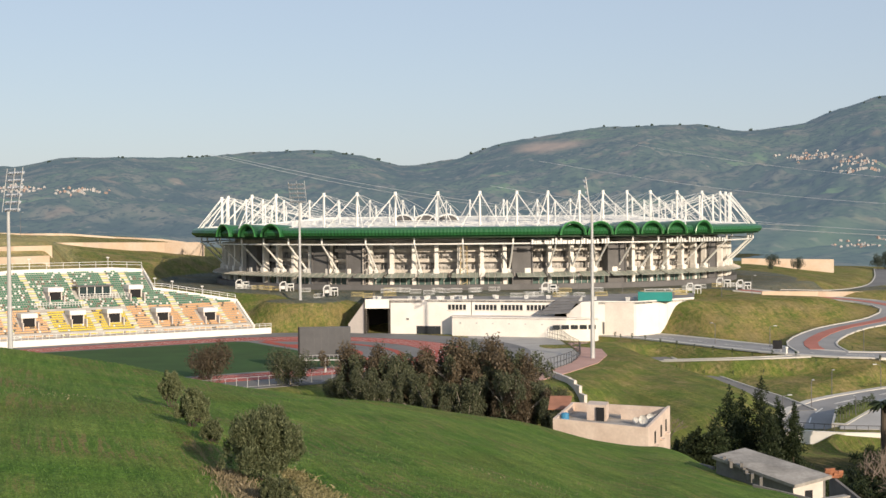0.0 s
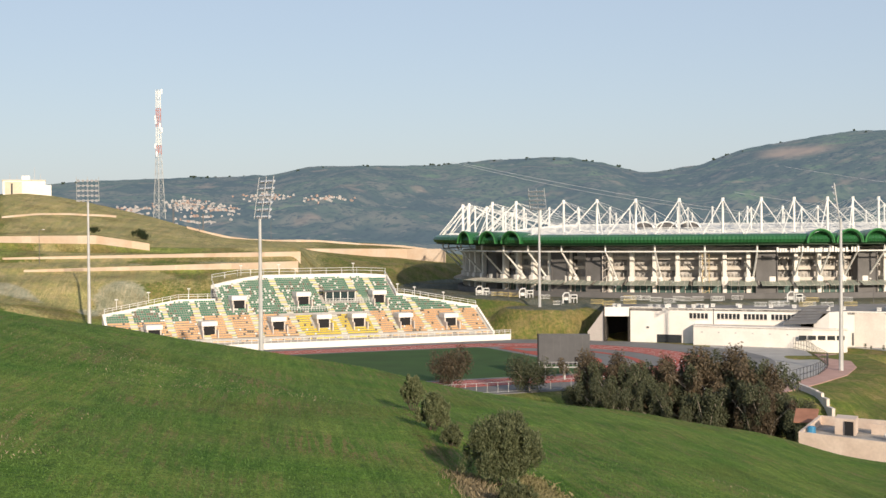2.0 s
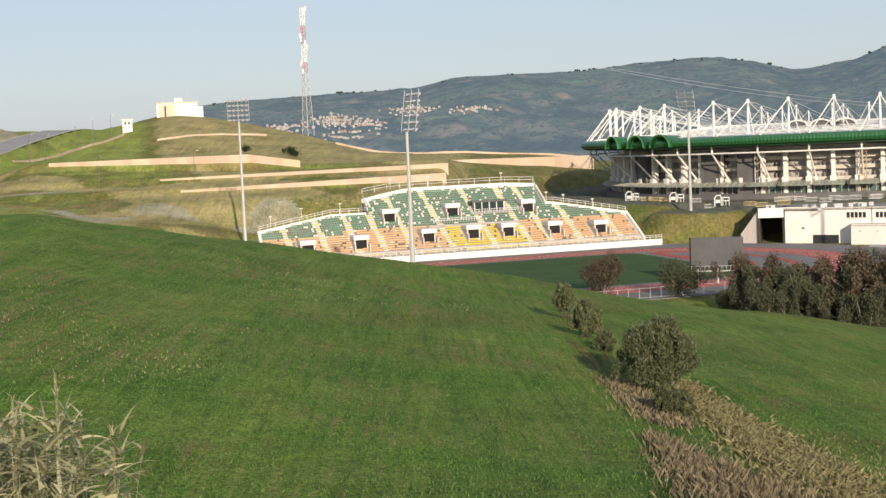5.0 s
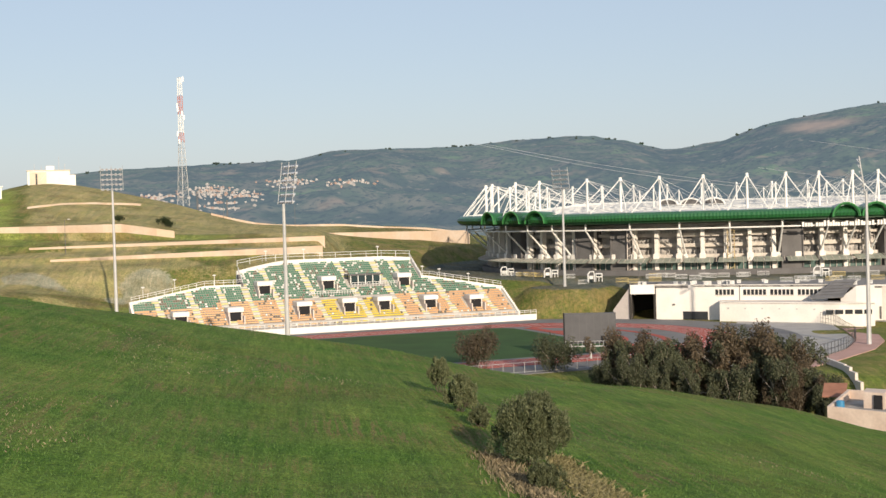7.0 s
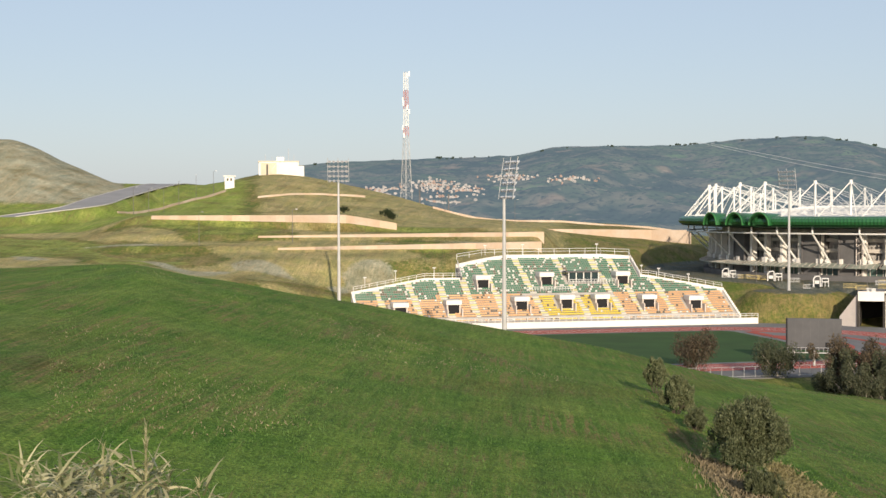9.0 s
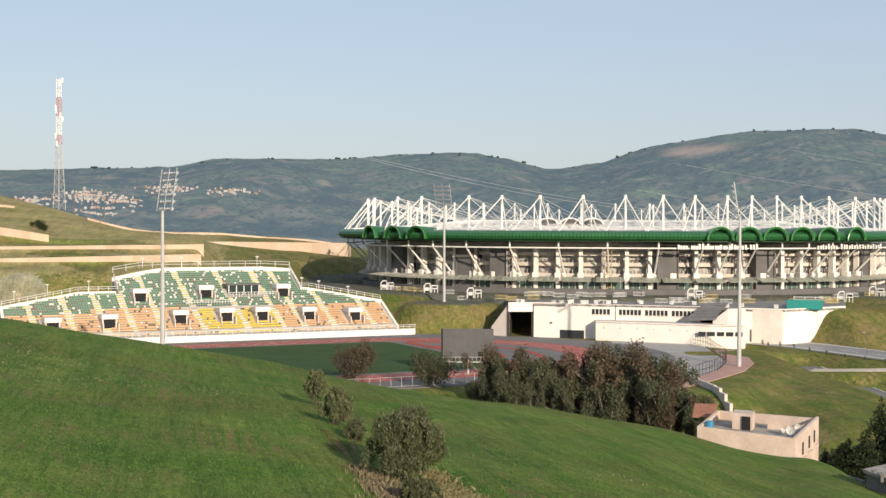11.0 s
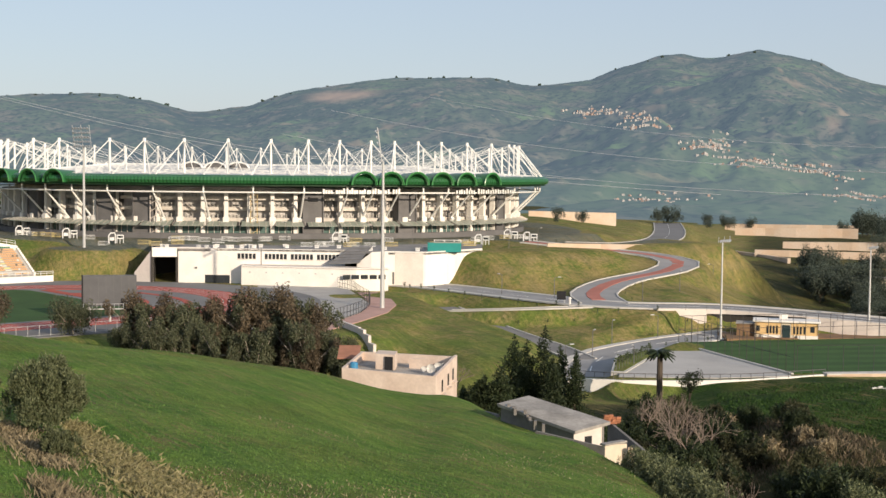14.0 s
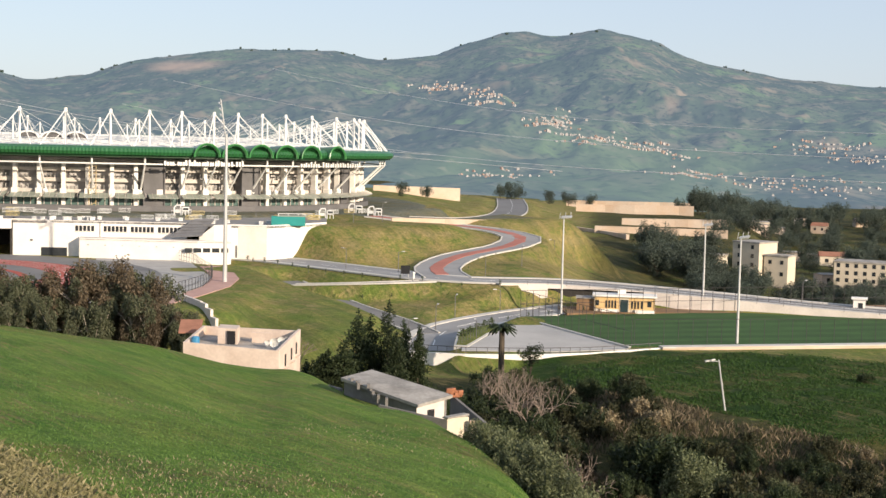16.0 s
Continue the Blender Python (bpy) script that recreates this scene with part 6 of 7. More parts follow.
for k in range(14):
    part("brick", box(-.32, .32, -.2, .2, 0, .24, .02), M["brick"], bricks).matrix_basis = pose((k % 4) * .42 - .6, rs.uniform(-.2, .2), .25 * (k // 4), 0, 0, rs.uniform(-25, 25))

# leaning pole in the field
lp = polar(26.96, 177)
pole = thing("leaning_pole", pose(lp.x, lp.y, height_at(lp.x, lp.y), -2, -9, 0), "leaning pale utility pole in the green field", "pole")
part("shaft", tube((0, 0, -.5), (0, 0, 6.6), .14, .1, 8), M["galv"], pole)
part("arm", tube((0, 0, 6.4), (-1.5, 0, 6.7), .05, .05, 5), M["galv"], pole)
for x in (-1.5, -.7):
    part("lamp_head", box(x - .35, x + .2, -.15, .15, 6.65, 6.8), M["dish"], pole)


# blocks of flats and terraces on the plain
def flats(place, w, dpt, h, floors, cols, label, mat="cream"):
    f = thing("apartment_block", place, label, "building", "buildings on the plain")
    part("wall", box(-w / 2, w / 2, -dpt / 2, dpt / 2, -4, h), M[mat], f)
    part("roof", box(-w / 2 - .2, w / 2 + .2, -dpt / 2 - .2, dpt / 2 + .2, h, h + .5), M["roof_flat"], f)
    for k in range(floors):
        for c in range(cols):
            x = -w / 2 + (c + .5) * w / cols
            z = (k + .35) * h / floors
            part("window", box(x - .55, x + .55, -dpt / 2 - .05, -dpt / 2 + .05, z, z + 1.3), M["window_dark"], f)
        for c in range(3):
            y = -dpt / 2 + (c + .5) * dpt / 3
            z = (k + .35) * h / floors
            part("window", box(-w / 2 - .05, -w / 2 + .05, y - .5, y + .5, z, z + 1.3), M["window_dark"], f)
    return f


flats(pose(*pp(27.9, 466), -12.5, 0, 0, -60), 10, 11, 11.5, 4, 2, "cream block of flats with small windows among trees")
flats(pose(*pp(28.9, 462), -12.5, 0, 0, -50), 8, 7, 7.6, 2, 2, "cream block of flats with small windows among trees")
flats(pose(*pp(26.2, 455), -12.5, 0, 0, -55), 7, 8, 7.6, 3, 2, "plain cream block of flats among trees")
flats(pose(*pp(32.8, 470), -16, 0, 0, -40), 28, 11, 9.6, 4, 10, "long cream block of flats with rows of windows")
def small_house(place, w, h, mat, roof):
    b = thing("village_house", place, "small pale house among trees on the plain" if roof == "roof_flat" else "small red roofed house among trees on the plain", "house", "houses on the plain")
    part("wall", box(-w / 2, w / 2, -w * .4, w * .4, -3, h), M[mat], b)
    part("roof", loft([[(-w * .53, -w * .44, h), (w * .53, -w * .44, h), (w * .53, w * .44, h), (-w * .53, w * .44, h)], [(-w * .5, -.2, h + (.4 if roof == "roof_flat" else 1.6)), (w * .5, -.2, h + (.4 if roof == "roof_flat" else 1.6)), (w * .5, .2, h + (.4 if roof == "roof_flat" else 1.6)), (-w * .5, .2, h + (.4 if roof == "roof_flat" else 1.6))]], caps=True), M[roof], b)
    for x in (-w * .3, w * .15):
        part("window", box(x, x + w * .14, -w * .4 - .05, -w * .4 + .05, h * .4, h * .75), M["window_dark"], b)
    return b


rs = random.Random(23)
for k in range(28):
    az, d = rs.uniform(27.2, 36), rs.uniform(470, 800)
    x, y = pp(az, d)
    small_house(pose(x, y, height_at(x, y), 0, 0, -az + rs.uniform(-40, 40)), rs.uniform(5, 10), rs.uniform(2.6, 4.4), rs.choice(("cream", "beige_wall", "pink")), rs.choice(("roof_flat", "roof_flat", "tile_red")))
plaza_wall = thing("plaza_wall", Matrix(), "low beige wall along the edge of the stadium plaza", "wall")
wall_run("wall_panel", [pp(13.0, 366), pp(15.2, 372), pp(16.9, 384), pp(17.4, 400)], 0, (8.9, 8.6, 8.0, 7.8), .5, "beige_wall", plaza_wall)
far_wall = thing("hill_wall", Matrix(), "thin beige wall along a hillock behind the stadium", "wall")
wall_run("wall_panel", [pp(12.2, 560), pp(15.8, 565)], 0, (11.8, 11.2), 1.0, "beige_wall", far_wall)


# ---- terraced hill with walls, white building and lattice tower ----
def wall_on_hill(name, label, az0, az1, d, base_el, top_el, mat="beige_wall", n=10, thick=.8, follow=0.0):
    """A retaining wall whose foot and top lie at given angles from the eye, end to end."""
    w = thing(name, Matrix(), label, "retaining wall", "retaining walls on the hill")
    for k in range(n):
        s0, s1 = k / n, (k + 1) / n
        a0, a1 = az0 + (az1 - az0) * s0, az0 + (az1 - az0) * s1
        d0, d1 = d[0] + (d[1] - d[0]) * s0, d[0] + (d[1] - d[0]) * s1
        t0, t1 = drop(d0, top_el[0] + (top_el[1] - top_el[0]) * s0), drop(d1, top_el[0] + (top_el[1] - top_el[0]) * s1)
        b0 = drop(d0, base_el[0] + (base_el[1] - base_el[0]) * s0) - 3
        if follow:
            g0, g1 = height_at(*pp(a0, d0)), height_at(*pp(a1, d1))
            b0, t0, t1 = min(g0, g1) - 1, g0 + follow, g1 + follow
        wall_run("wall_panel", [pp(a0, d0), pp(a1, d1)], b0, (t0, t1), thick, mat, w)
    return w


wall_on_hill("retaining_wall", "long beige retaining wall with weathered panels", -31.9, -24.0, (440, 440), (-.45, -.85), (-.15, -.15), n=22)
wall_on_hill("retaining_wall", "long beige retaining wall with weathered panels", -24.0, -21.9, (440, 440), (-.85, -.6), (-.15, -.5), n=3)
wall_on_hill("retaining_wall", "low beige retaining wall along a terrace", -27.6, -15.8, (412, 412), (-1.2, -1.25), (-1.0, -.88), n=24)
wall_on_hill("retaining_wall", "low beige retaining wall above the seating stand", -26.8, -15.9, (392, 392), (-1.72, -1.65), (-1.5, -1.28), n=24)
wall_on_hill("retaining_wall", "white wall along the upper road behind the stadium", -16.2, -9.8, (520, 540), (-1.1, -1.2), (-.76, -.82), "beige_wall", n=8)
wall_on_hill("retaining_wall", "thin pale parapet of the hilltop road", -20.4, -9.8, (600, 640), (.2, -.6), (.15, -.55), "beige_wall", n=12, thick=.5, follow=.8)
wall_on_hill("retaining_wall", "thin pale parapet of the hilltop road", -33.2, -28.9, (500, 580), (-.05, 1.1), (.0, 1.18), "beige_wall", n=10, thick=.5, follow=.8)
wall_on_hill("retaining_wall", "thin pale parapet of the hilltop road", -27.6, -23.2, (560, 575), (.85, .75), (.98, .86), "beige_wall", n=10, thick=.5, follow=.8)

hx = polar(-26.75, 640)
hall = thing("hilltop_building", pose(hx.x, hx.y, 46, 0, 0, 27), "white block building on the hilltop with roof aerials", "building")
part("main_block", box(-9, 9, -6, 6, -4, 4.9), M["render_white"], hall)
part("side_block", box(-8, -1, -7.2, -6, -4, 4.1), M["cream"], hall)
part("upper_block", box(-1, 2.5, -3, 3, 4.9, 6.9), M["render_white"], hall)
part("parapet", box(-9.3, 9.3, -6.3, 6.3, 4.6, 5.0), M["cream"], hall)
for x, h in ((-6, 3), (-3, 2.5), (4.5, 6), (7, 3)):
    part("aerial", tube((x, 0, 4.9), (x, 0, 4.9 + h), .12, .08, 5), M["galv"], hall)
part("window", box(-5.6, -4.8, -7.28, -7.2, -1.5, 3.4), M["window_dark"], hall)
part("stair_rail", tube((-3.6, -7.3, .2), (-1.2, -7.3, 3.4), .16, .16, 5), M["galv"], hall)
part("annex", box(9, 11.5, -5, 4, -4, 2.8), M["render_white"], hall)
kx = polar(-28.75, 590)
kiosk2 = thing("guard_hut", pose(kx.x, kx.y, drop(590, 1.2), 0, 0, 28), "small white guard hut on the hill road", "building")
part("body", box(-2, 2, -1.5, 1.5, -3, 2.4), M["render_white"], kiosk2)
part("roof", box(-2.6, 2.6, -2, 2, 2.4, 2.8), M["render_white"], kiosk2)
for x in (-1.2, .3):
    part("window", box(x, x + .8, -1.56, -1.5, .6, 1.7), M["window_dark"], kiosk2)

# lattice tower, red and white
M["tower_red"] = material("tower_red", (0.50, 0.20, 0.16), 0.6, vary=0.1, scale=1)
tz0, tz1 = 34.0, 98.0
tx = polar(-21.5, 700)
tower = thing("lattice_tower", pose(tx.x, tx.y, 0, 0, 0, 20), "tall red and white lattice radio tower", "radio tower")
secs = 14


def leg_r(z):
    f = (z - tz0) / (tz1 - tz0)
    return 3.4 - 3.6 * f if f < .55 else 1.42 - .4 * (f - .55)


for k in range(secs):
    z0, z1 = tz0 + (tz1 - tz0) * k / secs, tz0 + (tz1 - tz0) * (k + 1) / secs
    bm = bmesh.new()
    r0, r1 = leg_r(z0), leg_r(z1)
    c0 = [Vector((r0 * math.cos(2.1 * i + .5), r0 * math.sin(2.1 * i + .5), z0)) for i in range(3)]
    c1 = [Vector((r1 * math.cos(2.1 * i + .5), r1 * math.sin(2.1 * i + .5), z1)) for i in range(3)]
    for i in range(3):
        j = (i + 1) % 3
        add_tube(bm, c0[i], c1[i], .16, .15, 5)
        add_tube(bm, c0[i], c1[j], .07, .07, 4)
        add_tube(bm, c0[j], c1[i], .07, .07, 4)
        add_tube(bm, c1[i], c1[j], .07, .07, 4)
    part("section", bm, M["tower_red"] if k >= 7 and (k // 2) % 2 else M["galv"] if k < 7 else M["white"], tower)
for k, z in enumerate((97, 96.2, 84, 82, 80, 78, 72, 70, 66)):
    a = 1.3 * k
    bm = bmesh.new()
    add_box(bm, -.35, .35, -.3, .3, 0, 2.4, Matrix.Translation((1.7 * math.cos(a), 1.7 * math.sin(a), z - 1)))
    part("antenna", bm, M["white"], tower)

hl = None
for az, d in ((-32.6, 480), (-32.0, 500), (-31.4, 520), (-30.8, 540), (-30.1, 560), (-29.4, 575), (-20.9, 610), (-19.9, 600), (-17.0, 560), (-26.2, 405), (-30.0, 395)):
    x, y = pp(az, d)
    m = pose(x, y, height_at(x, y), 0, 0, 40 * (az % 3))
    hl = copy_thing(hl, m) if hl else lamp_post(m, 9.5, "tall slim lamp post on the terraced hill", "lamps on the hill")
for az in (-20.95, -19.75):
    x, y = pp(az, 640)
    cyp = thing("pole_post", pose(x, y, height_at(x, y)), "dark slim post on the hill crest", "post", "posts on the hill crest")
    part("shaft", tube((0, 0, -1), (0, 0, 8), .35, .2, 6), M["dark_concrete"], cyp)
    part("cap", tube((0, 0, 8), (0, 0, 8.5), .5, .4, 6), M["dark_concrete"], cyp)

# long terrace walls beyond the far road
for az0, az1, d, foot_el, top_el in ((20.6, 25.4, (640, 640), (-2.62, -2.62), (-2.24, -2.18)), (22.5, 26.8, (560, 560), (-2.95, -2.9), (-2.76, -2.70)), (21.4, 26.8, (520, 520), (-3.3, -3.4), (-3.10, -3.12)),
                                     (19.9, 22.7, (548, 500), (-3.3, -3.7), (-3.08, -3.42)), (20.2, 25.3, (720, 720), (-2.2, -2.2), (-2.08, -2.05))):
    wall_on_hill("terrace_wall", "long beige wall of a levelled terrace on the plain", az0, az1, d, foot_el, top_el, n=8, thick=1.2)


# ---- plants ----
def leaf_mat(name, c, c2, rough=0.6):
    m = bpy.data.materials.new(name)
    m.use_nodes = True
    n, l = m.node_tree.nodes, m.node_tree.links
    b = n["Principled BSDF"]
    b.inputs["Roughness"].default_value, b.inputs["Specular IOR Level"].default_value = rough, 0.25
    g = n.new("ShaderNodeNewGeometry")
    x = n.new("ShaderNodeMix")
    x.data_type = "RGBA"
    x.inputs["A"].default_value, x.inputs["B"].default_value = (*c, 1), (*c2, 1)
    l.new(g.outputs["Random Per Island"], x.inputs["Factor"])
    oi = n.new("ShaderNodeObjectInfo")
    h = n.new("ShaderNodeHueSaturation")
    r = n.new("ShaderNodeMapRange")
    r.inputs["To Min"].default_value, r.inputs["To Max"].default_value = 0.75, 1.2
    l.new(oi.outputs["Random"], r.inputs["Value"])
    l.new(r.outputs[0], h.inputs["Value"])
    l.new(x.outputs["Result"], h.inputs["Color"])
    l.new(h.outputs[0], b.inputs["Base Color"])
    t = n.new("ShaderNodeBsdfTranslucent")
    l.new(h.outputs[0], t.inputs["Color"])
    mx_ = n.new("ShaderNodeMixShader")
    mx_.inputs[0].default_value = 0.25
    l.new(b.outputs[0], mx_.inputs[1])
    l.new(t.outputs[0], mx_.inputs[2])
    l.new(mx_.outputs[0], n["Material Output"].inputs["Surface"])
    return m


M.update({
    "olive": leaf_mat("olive_leaves", (0.046, 0.062, 0.025), (0.185, 0.20, 0.105)),
    "gum": leaf_mat("gum_leaves", (0.050, 0.064, 0.034), (0.130, 0.135, 0.078)),
    "gum_red": leaf_mat("reddish_leaves", (0.066, 0.056, 0.036), (0.150, 0.112, 0.072)),
    "cypress": leaf_mat("cypress_leaves", (0.018, 0.032, 0.014), (0.05, 0.065, 0.028)),
    "dark_leaf": leaf_mat("dark_leaves", (0.018, 0.030, 0.013), (0.052, 0.07, 0.028)),
    # greyer, bluer leaves: air haze over the plain put into their colour
    "hazed_leaf": leaf_mat("hazed_tree_leaves", (0.040, 0.056, 0.042), (0.085, 0.105, 0.080)),
    "scrub_leaf": leaf_mat("scrub_leaves", (0.026, 0.034, 0.014), (0.070, 0.068, 0.034)),
    "dry_leaf": leaf_mat("dry_stalks", (0.15, 0.125, 0.075), (0.36, 0.29, 0.18)),
    "reed": leaf_mat("reed_leaves", (0.13, 0.15, 0.055), (0.50, 0.46, 0.28)),
    "grass_blade": leaf_mat("grass_blades", (0.065, 0.135, 0.026), (0.112, 0.195, 0.044)),
    "gully_dry": leaf_mat("gully_dry_stalks", (0.075, 0.062, 0.040), (0.20, 0.155, 0.10)),
    "crop_leaf": leaf_mat("crop_leaves", (0.018, 0.050, 0.010), (0.045, 0.090, 0.018)),
    "yellow_stalk": leaf_mat("yellow_stalks", (0.20, 0.19, 0.075), (0.42, 0.36, 0.19)),
    "bark": material("pale_bark", (0.38, 0.33, 0.27), 0.9, vary=0.3, scale=1.5, fine=8),
    "dark_bark": material("dark_bark", (0.10, 0.08, 0.06), 0.95, vary=0.3, scale=1.5, fine=8),
    "twig": material("bare_twigs", (0.28, 0.22, 0.18), 0.95, vary=0.25, scale=2),
})


def leaves(rnd, blobs, count, length, width, droop=0.0, shell=0.55, up=0.0):
    """Small pointed leaves scattered in and on a list of blobs (centre, radii)."""
    vol = np.array([b[1][0] * b[1][1] + b[1][0] * b[1][2] for b in blobs], float)
    pick = rnd.choice(len(blobs), count, p=vol / vol.sum())
    c = np.array([b[0] for b in blobs], float)[pick]
    r = np.array([b[1] for b in blobs], float)[pick]
    v = rnd.normal(size=(count, 3))
    v /= np.linalg.norm(v, axis=1)[:, None]
    rad = shell + (1 - shell) * rnd.random(count) ** .6
    rad *= 1 + .16 * rnd.normal(size=count)
    p = c + v * r * rad[:, None]
    d = v * .8 + rnd.normal(size=(count, 3)) * .6
    d[:, 2] += up - droop
    d /= np.linalg.norm(d, axis=1)[:, None]
    s = np.cross(d, rnd.normal(size=(count, 3)))
    s /= np.linalg.norm(s, axis=1)[:, None]
    L = length * (.6 + .8 * rnd.random(count))[:, None]
    W = width * (.6 + .8 * rnd.random(count))[:, None]
    q = np.stack([p - d * L / 2, p + s * W / 2, p + d * L / 2, p - s * W / 2], 1).reshape(-1, 3)
    return q


def quad_mesh(name, q, mat):
    me = bpy.data.meshes.new(name)
    k = len(q)
    me.vertices.add(k)
    me.vertices.foreach_set("co", np.asarray(q, np.float32).ravel())
    me.loops.add(k)
    me.loops.foreach_set("vertex_index", np.arange(k))
    me.polygons.add(k // 4)
    me.polygons.foreach_set("loop_start", np.arange(0, k, 4))
    me.update(calc_edges=True)
    me.materials.append(mat)
    return me


def branching(bm, rnd, start, way, length, r, depth, ends, spread=.55, n=6):
    p, d = Vector(start), Vector(way).normalized()
    segs = 3
    for i in range(segs):
        q = p + d * (length / segs)
        add_tube(bm, p, q, r * (1 - .25 * i / segs), r * (1 - .25 * (i + 1) / segs), n)
        p = q
        d = (d + Vector(rnd.normal(size=3)) * .12).normalized()
    if depth == 0:
        ends.append(p)
        return
    for _ in range(int(rnd.integers(2, 4))):
        nd = (d + Vector(rnd.normal(size=3)) * spread + Vector((0, 0, .15))).normalized()
        branching(bm, rnd, p, nd, length * rnd.uniform(.6, .85), r * .6, depth - 1, ends, spread, max(4, n - 1))
    ends.append(p)


def tree(name, place, seed, height, width, leaf, count, size, label, category="tree", group="", bark="bark", depth=2, trunk=.35, droop=.5, radius=.17, column=0):
    rnd = np.random.default_rng(seed)
    t = thing(name, place, label, category, group)
    bm, ends = bmesh.new(), []
    branching(bm, rnd, (0, 0, -.8), (rnd.normal() * .06, rnd.normal() * .06, 1), height * trunk + .8, radius, 0, ends)
    part("trunk", bm, M[bark], t)
    top_ = ends[-1]
    crown_ends = []
    k = 5
    for i in range(k):
        bm = bmesh.new()
        a = 2 * math.pi * i / k + rnd.uniform(-.4, .4)
        lean = rnd.uniform(.25, .75) * width / height * 1.6
        branching(bm, rnd, top_, (math.cos(a) * lean, math.sin(a) * lean, 1), height * (1 - trunk) * rnd.uniform(.42, .6), radius * .55, depth - 1, crown_ends, .5, 5)
        part("limb", bm, M[bark], t)
    blobs = []
    for e in crown_ends:
        s = rnd.uniform(.5, 1.25) * width * .2
        blobs.append((tuple(e), (s, s, s * rnd.uniform(1.1, 2.1))))
    for i in range(column):
        z = height * (.14 + .80 * i / column)
        s = width * rnd.uniform(.15, .23) * (1.1 - .55 * i / column)
        blobs.append(((rnd.normal() * width * .12, rnd.normal() * width * .12, z), (s, s, s * 1.9)))
    for _ in range(6):
        z = rnd.uniform(trunk * .6, .85) * height
        a = rnd.uniform(0, 6.28)
        rr = width * .33 * rnd.uniform(.3, 1)
        s = width * rnd.uniform(.14, .24)
        blobs.append(((rr * math.cos(a), rr * math.sin(a), z), (s, s, s * 1.4)))
    me = quad_mesh("crown", leaves(rnd, blobs, count, size, size * .45, droop), M[leaf])
    crown = new("crown", me)
    crown.parent = t
    return t


def ground_pose(x, y, turn=0.0, sink=.1, scale=1.0):
    return pose(x, y, height_at(x, y) - sink, 0, 0, turn)


# row of gum trees below the running track
rnd = np.random.default_rng(4)
gums = [tree("gum_tree", Matrix(), s, h, w, leaf, 9500, .40, "tall grey-green gum tree with pale limbs behind the brow" if leaf == "gum" else "tall gum tree with rusty brown foliage behind the brow", "tree", "gum trees in a row", depth=2, trunk=.24, radius=.18, column=9, droop=.9)
        for s, h, w, leaf in ((21, 12, 5.2, "gum"), (22, 13, 4.8, "gum"), (23, 12, 5.0, "gum_red"), (24, 12, 4.6, "gum"))]
GUM_AZ = ((-4.35, 217, 8.2), (-3.95, 222, 11.0), (-3.5, 217, 10.6), (-2.9, 220, 12.0), (-2.3, 216, 11.4), (-1.7, 219, 11.2), (-1.15, 216, 11.8), (-.55, 218, 12.6), (.05, 220, 12.2), (.6, 216, 14.4), (1.2, 218, 13.8), (1.75, 215, 15.0), (2.25, 217, 14.6), (2.85, 213, 12.8), (3.6, 211, 12.6), (4.25, 208, 10.6), (-3.2, 209, 9.6), (-1.0, 208, 10.0), (.9, 208, 11.6), (2.5, 206, 11.0), (3.2, 205, 10.0), (4.55, 203, 8.2), (-2.1, 209, 9.6))
used = [False] * 4
for i, (az, d, h) in enumerate(GUM_AZ):
    x, y = pp(az, d)
    k = 2 if i in (1, 3, 7, 9, 11, 14, 20) else (0, 1, 3)[i % 3]
    hh = (12, 13, 12, 12)[k]
    m = ground_pose(x, y, 47 * i, .2) @ Matrix.Diagonal((h / hh, h / hh, h / hh * 1.04, 1))
    if used[k]:
        o = copy_thing(gums[k], m)
        o.matrix_basis = m
    else:
        gums[k].matrix_basis = m
        used[k] = True
for az, d, h, w in ((-9.6, 240, 6.9, 6.2), (-6.35, 238, 5.8, 7.2)):
    x, y = pp(az, d)
    tree("gum_tree", ground_pose(x, y, 20), int(30 - az), h, w, "gum_red" if az < -8 else "gum", 7000, .34, "small reddish gum tree with pale forked trunk" if az < -8 else "small spreading gum tree beside the track fence", "tree", "small gum trees by the fence", depth=2, trunk=.18, radius=.13)


# cypresses beside the house
def cypress(place, seed, h, w, label):
    r_ = np.random.default_rng(seed)
    t = thing("cypress", place, label, "tree", "cypresses beside the house")
    part("trunk", tube((0, 0, -.6), (0, 0, h * .6), .22, .08, 7), M["dark_bark"], t)
    blobs = []
    for k in range(26):
        z = h * (.06 + .9 * k / 26)
        rr = w * .5 * (1 - (k / 26) ** 1.7) + .12
        a = r_.uniform(0, 6.28)
        blobs.append(((rr * .45 * math.cos(a), rr * .45 * math.sin(a), z), (rr * .75, rr * .75, h * .06)))
    c = new("crown", quad_mesh("crown", leaves(r_, blobs, 8000, .36, .16, -.1, .35, .35), M["cypress"]))
    c.parent = t
    return t


for az, d, top_el, w in ((11.65, 190, -6.6, 7.0), (12.2, 188, -6.8, 6.0), (12.95, 186, -6.2, 5.4), (13.6, 187, -6.95, 4.6), (14.2, 185, -7.2, 4.6), (13.3, 182, -7.5, 4.8), (11.1, 183, -7.9, 5.6), (10.4, 184, -8.3, 5.2)):
    x, y = pp(az, d)
    g = height_at(x, y)
    cypress(pose(x, y, g - .2), int(az * 10), drop(d, top_el) - g, w, "dark green cypress in a tight clump")

